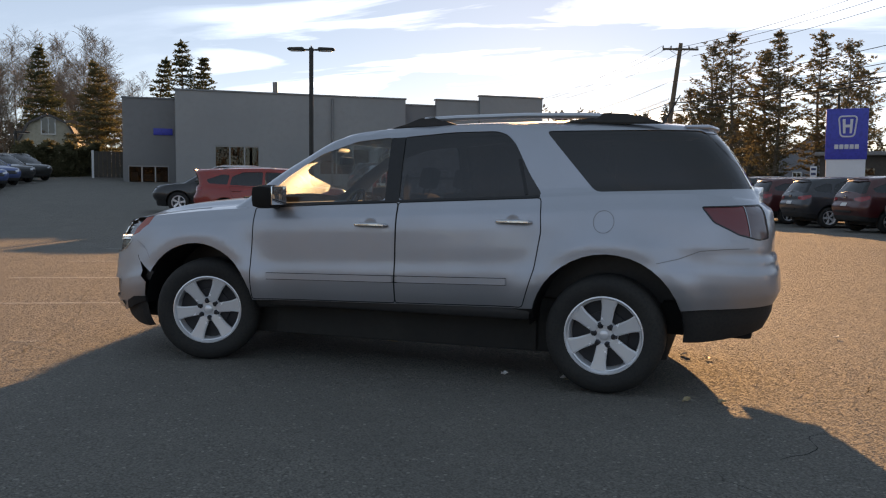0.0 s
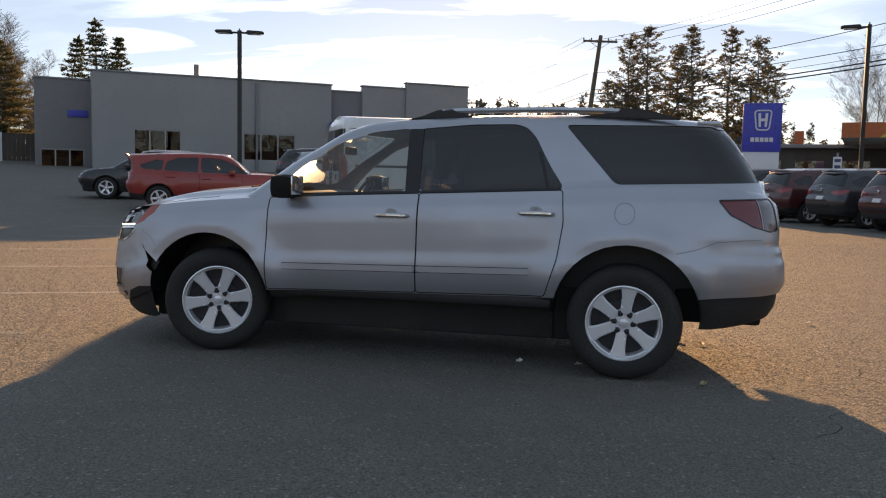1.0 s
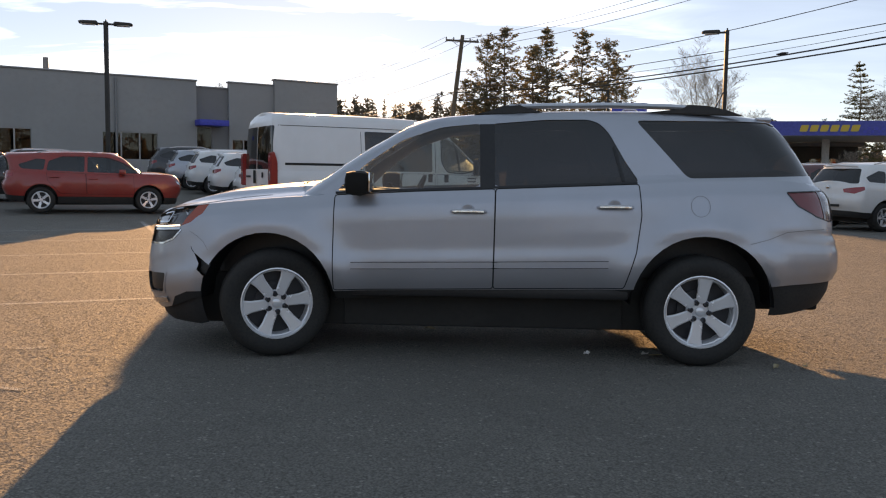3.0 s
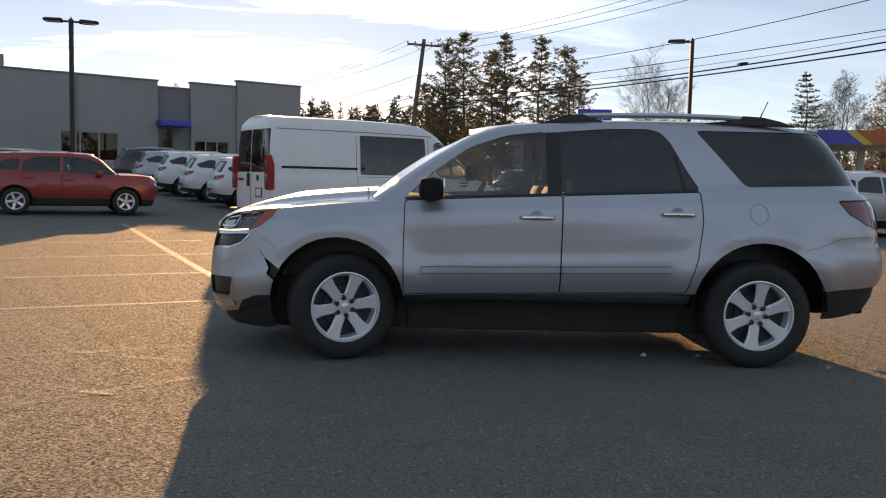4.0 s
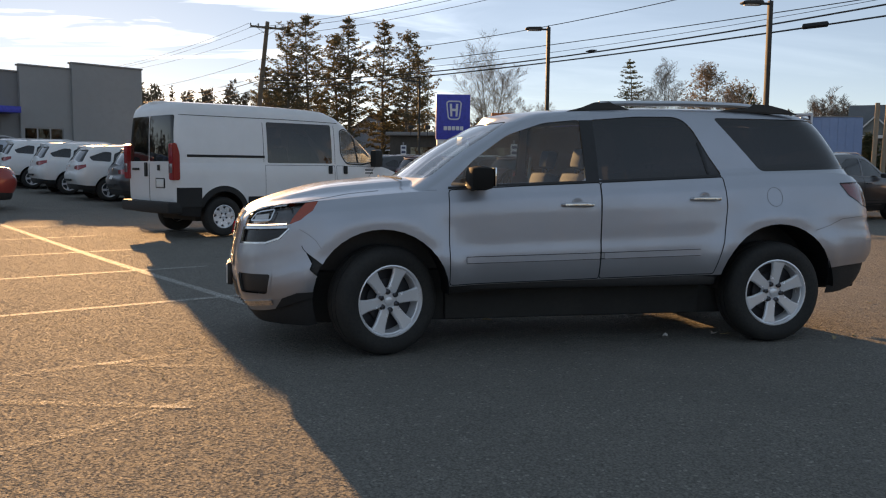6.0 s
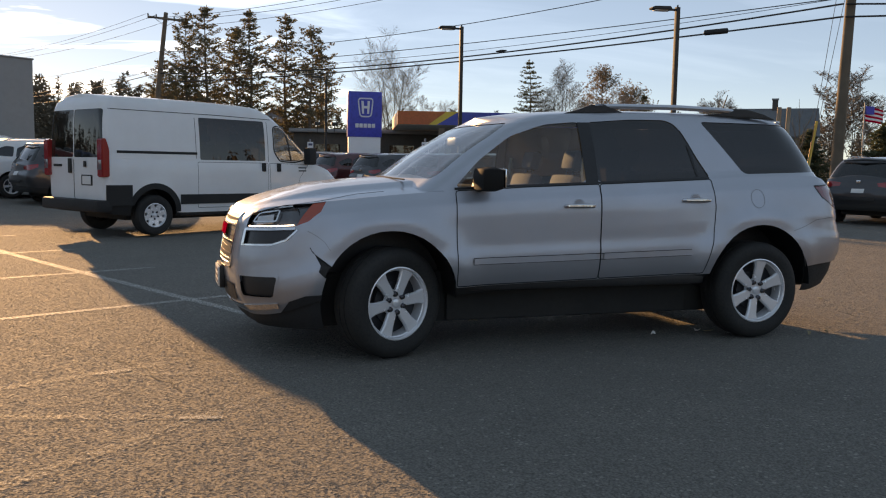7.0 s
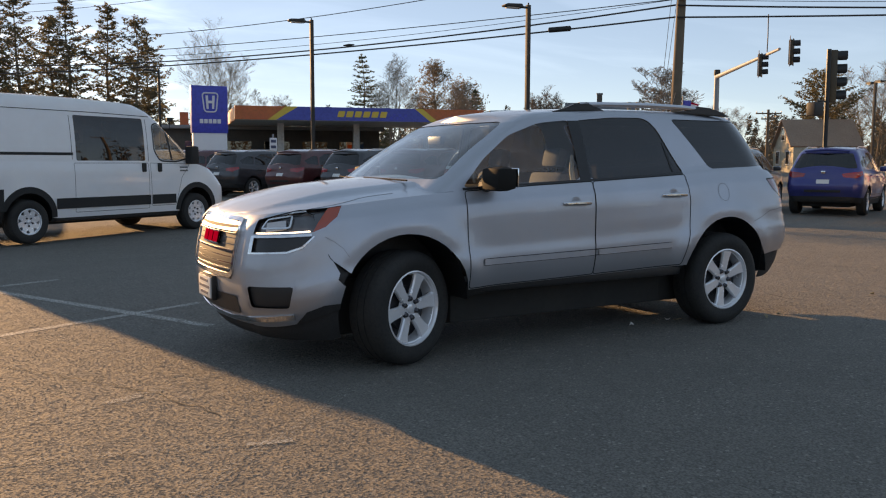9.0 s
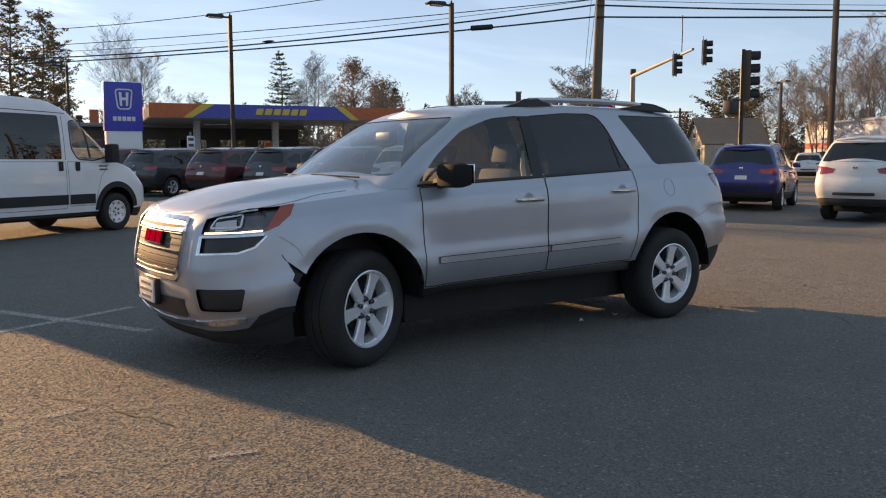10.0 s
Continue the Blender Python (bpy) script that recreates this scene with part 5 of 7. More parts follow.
        bmesh.ops.bevel(bm, geom=bm.edges[:], offset=0.015, segments=2, affect="EDGES")
        tlight = part("tail_light", bm, M_TAILRED, root, "tall red tail light")
        part("reverse_lens", box(2.728, 2.742, min(-sd * 0.88, -sd * 1.01), max(-sd * 0.88, -sd * 1.01), 1.12, 1.28, 0.004), M_TAILCLEAR, tlight)
    part("rear_bumper", box(2.55, 2.82, -1.0, 1.0, 0.42, 0.62, 0.05), M_PLASTIC, root, "dark step bumper")
    part("rear_handle", box(2.70, 2.73, -0.16, -0.06, 1.05, 1.30, 0.01), M_PLASTIC, root)
    part("rear_emblem", box(2.70, 2.715, 0.36, 0.44, 1.16, 1.26, 0.006), M_PLASTIC, root)
    part("model_mark", box(2.70, 2.712, -0.72, -0.42, 1.16, 1.20, 0.004), M_PLASTIC, root)
    part("plate", box(2.696, 2.704, 0.29, 0.58, 0.87, 1.01, 0.003), M_PLATE, root)
    return root


white_van()
crossover(M_RED, "suv", "red boxy compact SUV with black lower cladding", at_heading(-10.72, 16.05, 27), boxy=1.8, long=1.0, tall=0.97, rim="five", cab=0.30)
wc = crossover(M_WHITE, "suv", "white crossover parked nose-in beside the van", at_heading(-6.05, 21.3, 25), group="white crossovers")
for x, y in ((-7.65, 23.6), (-9.3, 25.9)):
    copy_thing(wc, at_heading(x, y, 25))
silver = crossover(M_SILVER, "suv", "silver-grey crossover in the row beside the white ones", at_heading(-10.9, 28.1, 25), tall=0.97, group="white crossovers")
wrow = copy_thing(wc, at_heading(10.4, 15.4, 25))
wrow["label"] = "white crossover parked in the row beside the street"
far_white = copy_thing(wc, at_heading(46.9, 25.5, 31))
far_white["label"] = "white car standing at the road behind the blue crossover"
dk = crossover(M_DARK, "suv", "dark grey crossover parked tail out in a row", at_heading(6.1, 25.2, 25), group="parked crossovers")
for x, y in ((3.8, 29.6), (8.6, 20.3), (-12.5, 30.3), (12.0, 12.7)):
    copy_thing(dk, at_heading(x, y, 25))
mr = crossover(M_MAROON, "suv", "maroon crossover parked tail out in a row", at_heading(7.45, 22.4, 25), group="parked crossovers")
for x, y in ((5.0, 27.6), (9.5, 17.9)):
    copy_thing(mr, at_heading(x, y, 25))
dark_near = copy_thing(dk, at_heading(15.25, 10.95, 25))
dark_near["label"] = "near-black crossover with dull paint parked beside the blue one"
small_dark = copy_thing(dk, at_heading(-4.5, 19.2, 25))
small_dark["label"] = "dark hatchback half hidden behind the white van"
crossover(M_BLACK, "car", "black hatchback parked behind the red SUV", at_heading(-14.2, 18.7, 207), long=1.0, tall=0.94)
crossover(M_BLUE, "suv", "bright blue small crossover with red tail lights", at_heading(16.63, 8.62, 25), long=0.97, tall=1.03)
crossover(M_WHITE, "suv", "large white SUV with red tail lights, parked tail out", at_heading(15.6, 4.43, 12), long=1.07, tall=1.13)


def sedan_row():
    """The row of cars in front of the house, seen far off."""
    e0 = Vector((2.27, -6.44, 0))
    for a, d, m, lab in ((-48.7, 42, M_WHITE, "white car in the row by the hedge"), (-47.9, 46, M_LBLUE, "blue car in the row by the hedge"), (-47.1, 49.5, M_LBLUE, "blue car in the row by the hedge"),
                         (-46.2, 53, M_DARK, "dark grey car in the row by the hedge"), (-45.2, 56, M_BLACK, "black car in the row by the hedge")):
        p = e0 + Vector((math.sin(radians(a)), math.cos(radians(a)), 0)) * d
        crossover(m, "car", lab, at_heading(p.x, p.y, -12), long=1.0, tall=0.92, group="cars by the hedge")


sedan_row()

# ---- buildings ----
M_STUCCO = varied(mat("grey_stucco", (0.34, 0.33, 0.32), 0.85), (0.34, 0.33, 0.32), (0.29, 0.285, 0.28), 0.25, 3, 0.2, 40, 0.12)
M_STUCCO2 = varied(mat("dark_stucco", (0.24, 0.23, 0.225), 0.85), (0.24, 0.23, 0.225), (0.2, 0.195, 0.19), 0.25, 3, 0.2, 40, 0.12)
M_COPING = mat("metal_coping", (0.22, 0.22, 0.22), 0.5, 0.5)
M_PANE = glass("shop_glass", (0.42, 0.42, 0.40), gloss=0.5)
M_FRAME = mat("aluminium_frame", (0.3, 0.3, 0.3), 0.4, 0.6)
M_SIGNBLUE = varied(mat("sign_blue", (0.015, 0.05, 0.42), 0.4), (0.015, 0.05, 0.42), (0.02, 0.06, 0.46), 0.8, 8)
M_SIGNWHITE = varied(mat("sign_white", (0.72, 0.73, 0.75), 0.45), (0.72, 0.73, 0.75), (0.65, 0.66, 0.68), 0.8, 10, amount=0.07)
M_SHOP = varied(mat("shop_floor", (0.3, 0.28, 0.25), 0.6), (0.3, 0.28, 0.25), (0.25, 0.24, 0.2), 0.5, 4)


def wall_with_holes(s0, s1, z0, z1, holes, depth=0.3):
    """A wall in (along, height) with rectangular openings, depth thick, its face at y = 0."""
    xs = sorted({s0, s1, *[h[0] for h in holes], *[h[1] for h in holes]})
    zs = sorted({z0, z1, *[h[2] for h in holes], *[h[3] for h in holes]})
    bm = bmesh.new()
    for a, b in zip(xs, xs[1:]):
        for c, d in zip(zs, zs[1:]):
            m = ((a + b) / 2, (c + d) / 2)
            if not any(h[0] < m[0] < h[1] and h[2] < m[1] < h[3] for h in holes):
                add_box(bm, a, b, 0, depth, c, d)
    bmesh.ops.remove_doubles(bm, verts=bm.verts, dist=1e-4)
    inner = {}
    for f in bm.faces:
        c = f.calc_center_median()
        inner.setdefault((round(c.x, 3), round(c.y, 3), round(c.z, 3)), []).append(f)
    bmesh.ops.delete(bm, geom=[f for fs in inner.values() if len(fs) > 1 for f in fs], context="FACES")
    return bm


def dealership():
    m = pose(-28.4, 35.6, 0, 0, 0, 36.9)      # along local x the wall runs, local y goes in
    root = thing("dealership", "long grey stucco dealership building with stepped parapet and few windows", "building", m)
    z0 = 0.6
    wins = [(2.2, 4.75, 1.95, 3.6), (8.4, 11.5, 1.95, 3.6)]
    # the two deepest set-back segments take the darker tone of stucco
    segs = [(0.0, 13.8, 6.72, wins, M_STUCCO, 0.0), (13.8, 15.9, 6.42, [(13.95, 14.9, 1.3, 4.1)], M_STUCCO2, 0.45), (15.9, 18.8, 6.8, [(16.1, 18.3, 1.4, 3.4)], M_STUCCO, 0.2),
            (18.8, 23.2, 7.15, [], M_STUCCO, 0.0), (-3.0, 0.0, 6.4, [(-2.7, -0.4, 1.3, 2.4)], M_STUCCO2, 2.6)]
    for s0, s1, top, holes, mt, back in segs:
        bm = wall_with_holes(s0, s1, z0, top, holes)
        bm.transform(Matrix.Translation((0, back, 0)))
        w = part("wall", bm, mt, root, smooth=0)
        for a, b, c, d in holes:
            n = 3 if b - a > 1.5 else 1
            fr = wall_with_holes(a, b, c, d, [(a + (b - a) * k / n + 0.04, a + (b - a) * (k + 1) / n - 0.04, c + 0.07, d - 0.07) for k in range(n)], 0.1)
            fr.transform(Matrix.Translation((0, back + 0.06, 0)))
            win = part("window", fr, M_FRAME, root, smooth=0)
            for k in range(n):
                x0, x1 = a + (b - a) * k / n, a + (b - a) * (k + 1) / n
                part("pane", box(x0 + 0.04, x1 - 0.04, back + 0.10, back + 0.112, c + 0.07, d - 0.07), M_PANE, win, smooth=0)
        part("coping", box(s0 - 0.06, s1 + 0.06, back - 0.06, back + 0.4, top, top + 0.10, 0.02), M_COPING, root)
        part("roof", box(s0, s1, back + 0.3, 15.0, 5.6, 5.85), M_COPING, root, smooth=0)
        part("side_wall", box(s1 - 0.25, s1 - 0.004, back + 0.3, 15.0, z0, top - 0.02), mt, root, smooth=0)
    part("side_wall", box(0.004, 0.25, 0.3, 15.0, z0, 6.7), M_STUCCO, root, smooth=0)
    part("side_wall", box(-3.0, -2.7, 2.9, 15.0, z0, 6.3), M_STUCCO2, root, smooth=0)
    part("back_wall", box(-3.0, 23.2, 15.0, 15.3, z0, 6.3), M_STUCCO, root, smooth=0)
    part("floor", box(-2.7, 23.0, 0.3, 15.0, z0, 1.28), M_SHOP, root, smooth=0)
    part("entrance_canopy", box(13.7, 15.5, -0.9, 0.45, 4.1, 4.45, 0.03), M_SIGNBLUE, root, "blue entrance canopy")
    part("wall_sign", box(-1.25, -0.15, 2.52, 2.62, 4.25, 4.65, 0.02), M_SIGNBLUE, root, "blue wall sign with unreadable lettering")
    part("roof_vent", tube([(6.2, 4, 6.0), (6.2, 4, 7.9)], [0.16, 0.16], 12), M_COPING, root)
    part("roof_unit", box(6.7, 8.0, 4, 5.2, 6.0, 7.05, 0.05), M_COPING, root)
    part("downpipe", tube([(9.15, -0.09, 1.2), (9.15, -0.09, 6.6)], 0.07, 8), M_COPING, root)
    # goods dimly seen behind the panes
    for x0, x1, zt in ((2.4, 3.1, 2.5), (3.4, 4.5, 2.3), (8.7, 9.6, 2.4), (10.2, 11.2, 2.6), (16.4, 17.6, 2.3), (-2.6, -2.2, 2.0), (-2.0, -0.9, 1.9)):
        part("display", box(x0, x1, 3.6, 4.6, 1.28, zt, 0.1), M_SIGNWHITE, root)


dealership()


def totem():
    m = pose(6.25, 36.5, ground_z(6.25, 36.5), 0, 0, -6) @ Matrix.Diagonal((1, 1, 1.035, 1))
    root = thing("totem_sign", "tall blue and white dealer totem sign with pale emblem", "sign", m)
    part("base", box(0.03, 1.67, -0.18, 0.22, 0.0, 2.45, 0.03), M_SIGNWHITE, root, "white sign base")
    part("panel", box(-0.02, 1.72, -0.22, 0.26, 2.45, 4.66, 0.03), M_SIGNBLUE, root, "blue sign panel")
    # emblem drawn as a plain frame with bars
    em = bmesh.new()
    rim_ = rounded([(0.50, 4.32), (1.26, 4.32), (1.16, 3.44), (0.60, 3.44)], 0.16, 5)
    add_tube(em, [(x, -0.23, z) for x, z in rim_ + rim_[:2]], 0.035, 6, False)
    part("emblem_frame", em, M_SIGNWHITE, root)
    for poly in ([(0.66, 4.2), (0.78, 4.2), (0.80, 3.58), (0.70, 3.58)], [(0.98, 4.2), (1.10, 4.2), (1.06, 3.58), (0.96, 3.58)], [(0.79, 3.96), (0.97, 3.96), (0.97, 3.84), (0.79, 3.84)]):
        b = bmesh.new()
        add_prism(b, poly, -0.25, -0.22)
        part("emblem_bar", b, M_SIGNWHITE, root, smooth=0)
    for k in range(5):
        part("letter_block", box(0.36 + k * 0.21, 0.53 + k * 0.21, -0.245, -0.22, 2.90, 3.10, 0.02), M_SIGNWHITE, root)


totem()

M_CANB = varied(mat("canopy_blue", (0.02, 0.055, 0.34), 0.35), (0.02, 0.055, 0.34), (0.025, 0.07, 0.38), 0.6, 5)
M_CANO = varied(mat("canopy_orange", (0.70, 0.14, 0.03), 0.4), (0.70, 0.14, 0.03), (0.62, 0.10, 0.03), 0.6, 5)
M_CANY = mat("canopy_yellow", (0.75, 0.45, 0.06), 0.4)
M_SOFFIT = varied(mat("soffit_white", (0.74, 0.72, 0.68), 0.6), (0.74, 0.72, 0.68), (0.66, 0.64, 0.60), 0.6, 5)
M_BRICK = varied(mat("dark_shopfront", (0.10, 0.085, 0.07), 0.8), (0.10, 0.085, 0.07), (0.06, 0.05, 0.045), 0.5, 4)
M_METALBLUE = varied(mat("blue_siding", (0.20, 0.34, 0.54), 0.6), (0.20, 0.34, 0.54), (0.17, 0.30, 0.49), 0.5, 4, amount=0.1)


def gas_station():
    g = ground_z(25, 60)
    root = thing("gas_station_canopy", "blue, orange and yellow gas station canopy on pale columns", "canopy", pose(16.1, 62.3, g, 0, 0, -13))
    L, D, z0, z1 = 21.1, 12.0, 4.3, 5.4
    part("soffit", box(0.05, L - 0.05, 0.05, D - 0.05, z0 - 0.02, z1 - 0.35), M_SOFFIT, root, smooth=0)
    # fascia: orange end, yellow slash, long blue run, chequered blue, orange end
    def strip(poly, mt, nm):
        b = bmesh.new()
        add_prism(b, poly, -0.06, 0.04)
        part(nm, b, mt, root, smooth=0)
    strip([(0, z0), (2.5, z0), (4.0, z1), (0, z1)], M_CANO, "fascia_orange")
    strip([(2.5, z0), (3.2, z0), (5.0, z1), (4.0, z1)], M_CANY, "fascia_yellow")
    strip([(3.2, z0), (15.0, z0), (14.0, z1), (5.0, z1)], M_CANB, "fascia_blue")
    strip([(15.0, z0), (16.3, z0), (14.9, z1), (14.0, z1)], M_CANB, "fascia_blue")
    strip([(16.3, z0), (17.0, z0), (15.6, z1), (14.9, z1)], M_CANY, "fascia_yellow")
    strip([(17.0, z0), (L, z0), (L, z1), (15.6, z1)], M_CANO, "fascia_orange")
    for i in range(3):
        for j in range(2):
            x = 12.7 + i * 0.5 + (0.25 if j else 0)
            part("check", box(x, x + 0.25, -0.075, -0.06, z0 + 0.15 + j * 0.25, z0 + 0.40 + j * 0.25), M_SIGNBLUE, root, smooth=0)
    for i in range(6):
        b = bmesh.new()
        x = 8.2 + i * 0.72
        add_prism(b, rounded([(x, z0 + 0.30), (x + 0.56, z0 + 0.30), (x + 0.70, z0 + 0.80), (x + 0.14, z0 + 0.80)], 0.08, 3), -0.10, -0.06)
        add_box(b, x + 0.26, x + 0.44, -0.115, -0.10, z0 + 0.46, z0 + 0.64)
        part("letter_block", b, M_CANY, root, "slanted yellow letter block", smooth=0)
    part("fascia_side", box(L - 0.04, L + 0.06, 0.0, D, z0, z1), M_CANO, root, smooth=0)
    part("fascia_side", box(-0.06, 0.04, 0.0, D, z0, z1), M_CANO, root, smooth=0)
    part("fascia_back", box(0, L, D - 0.05, D + 0.05, z0, z1), M_CANB, root, smooth=0)
    for x in (4.2, 11.0, 17.6):
        for y in (6.0,):
            part("column", box(x - 0.28, x + 0.28, y - 0.2, y + 0.2, 0, z0, 0.03), M_SOFFIT, root)
    for x in (4.2, 11.0, 17.6):
        p = thing("fuel_pump", "pale fuel pump on the forecourt island", "fuel pump", pose(16.1, 62.3, g, 0, 0, -13) @ pose(x + 1.3, 4.3, 0), "fuel pumps")
        part("cabinet", box(-0.45, 0.45, -0.28, 0.28, 0.1, 1.75, 0.05), M_SIGNWHITE, p)
        part("plinth", box(-0.9, 0.9, -0.5, 0.5, 0.0, 0.12, 0.03), M_SOFFIT, p)
    # low dark shop behind and the long pale-blue shed beside it
    shop = thing("gas_station_shop", "low dark shop with brick chimney behind the pumps", "building", pose(9.5, 76.0, g, 0, 0, -13))
    part("wall", box(0, 24, 0, 8, -0.5, 3.9, 0.0), M_BRICK, shop, smooth=0)
    part("roof", box(-0.4, 24.4, -0.6, 8.4, 3.9, 4.25, 0.05), M_COPING, shop)
    for k in range(6):
        part("window", box(2 + k * 3.6, 4.4 + k * 3.6, -0.05, 0.02, 0.9, 2.8), M_TINT, shop, smooth=0)
    part("chimney", box(5.2, 6.0, 3, 3.8, 4.2, 5.6), M_CANO, shop, smooth=0)
    shed = thing("metal_shed", "blue metal-sided building beyond the parked row", "building", pose(29.3, 45.3, ground_z(30, 45), 0, 0, -25.6))
    zt = 4.86 - ground_z(30, 45)
    for k in range(14):
        part("panel", box(k * 0.5, k * 0.5 + 0.49, -0.03, 0.05, 0.3, zt - 0.10, 0.006), M_METALBLUE, shed, smooth=0)
    part("wall", box(0, 6.95, 0.0, 8, -0.5, zt - 0.06), M_METALBLUE, shed, smooth=0)
    part("coping", box(-0.05, 7.0, -0.06, 8.05, zt - 0.06, zt, 0.01), M_COPING, shed)


gas_station()

M_SIDING = varied(mat("tan_clapboard", (0.50, 0.45, 0.35), 0.8), (0.50, 0.45, 0.35), (0.43, 0.39, 0.30), 0.4, 4)
M_SIDING2 = varied(mat("grey_clapboard", (0.26, 0.28, 0.30), 0.8), (0.26, 0.28, 0.30), (0.22, 0.24, 0.26), 0.4, 4)
M_SHINGLE = varied(mat("asphalt_shingle", (0.09, 0.085, 0.085), 0.9), (0.09, 0.085, 0.085), (0.13, 0.12, 0.115), 0.5, 8, 0.4, 20)
M_SHINGLE2 = varied(mat("brown_shingle", (0.36, 0.23, 0.165), 0.9), (0.36, 0.23, 0.165), (0.28, 0.18, 0.13), 0.5, 8, 0.4, 20)
M_WHITETRIM = mat("white_trim", (0.7, 0.7, 0.68), 0.5)


def house(m, w, d, eave, ridge, wall, label, gambrel=False, roof=None, chimney=True):
    root = thing("house", label, "house", m)
    if gambrel:
        prof = [(-w / 2, 0), (w / 2, 0), (w / 2, eave), (w * 0.33, ridge * 0.86), (0, ridge), (-w * 0.33, ridge * 0.86), (-w / 2, eave)]
    else:
        prof = [(-w / 2, 0), (w / 2, 0), (w / 2, eave), (0, ridge), (-w / 2, eave)]
    b = bmesh.new()
    add_prism(b, [(x, z - (0.5 if z == 0 else 0)) for x, z in prof], 0, d)
    wl = part("wall", b, wall, root, smooth=0)
    for i in range(12):
        z = 0.2 + i * eave / 12
        part("board", box(-w / 2 - 0.02, w / 2 + 0.02, -0.035, 0.0, z, z + eave / 12 - 0.03), wall, root, smooth=0)
    top = [p for p in prof if p[1] >= eave]
    for (x0, z0), (x1, z1) in zip(top, top[1:]):
        b = bmesh.new()
        n = Vector((z0 - z1, x1 - x0)).normalized() * 0.16
        n = n if n.y > 0 else -n
        add_prism(b, [(x0, z0), (x1, z1), (x1 + n.x, z1 + n.y), (x0 + n.x, z0 + n.y)], -0.35, d + 0.35)
        part("roof", b, roof or M_SHINGLE, root, smooth=0)
    for x, z in ((0, eave + (ridge - eave) * 0.25), (-w * 0.25, eave * 0.35), (w * 0.25, eave * 0.35)):
        f = part("window", box(x - 0.55, x + 0.55, -0.09, -0.03, z, z + 1.4, 0.02), M_WHITETRIM, root)
        part("pane", box(x - 0.45, x - 0.03, -0.10, -0.085, z + 0.1, z + 1.3), M_TINT, f, smooth=0)
        part("pane", box(x + 0.03, x + 0.45, -0.10, -0.085, z + 0.1, z + 1.3), M_TINT, f, smooth=0)
    if chimney:
        part("chimney", box(w * 0.1, w * 0.1 + 0.6, d * 0.6, d * 0.6 + 0.6, ridge - 1.0, ridge + 0.9), M_BRICK, root, smooth=0)
    return root


def polar(t_eye, azd, d):
    return t_eye[0] + math.sin(radians(azd)) * d, t_eye[1] + math.cos(radians(azd)) * d


E0, E6, E10, E45, E75 = (2.27, -6.44), (-2.31, -6.79), (-4.26, -5.69), (-1.25, -6.94), (-3.37, -6.39)
hx, hy = polar(E0, -43.5, 74)
house(pose(hx, hy, ground_z(hx, hy) - 0.2, 0, 0, 38), 4.1, 8, 2.75, 4.75, M_SIDING, "tan gambrel-roofed house behind a hedge", True, chimney=False)
M_GREENSIDE = varied(mat("grey_green_clapboard", (0.20, 0.225, 0.21), 0.8), (0.20, 0.225, 0.21), (0.16, 0.185, 0.175), 0.4, 4)
M_SHINGLE3 = varied(mat("slate_grey_shingle", (0.15, 0.16, 0.165), 0.9), (0.15, 0.16, 0.165), (0.11, 0.12, 0.125), 0.5, 8, 0.4, 20)


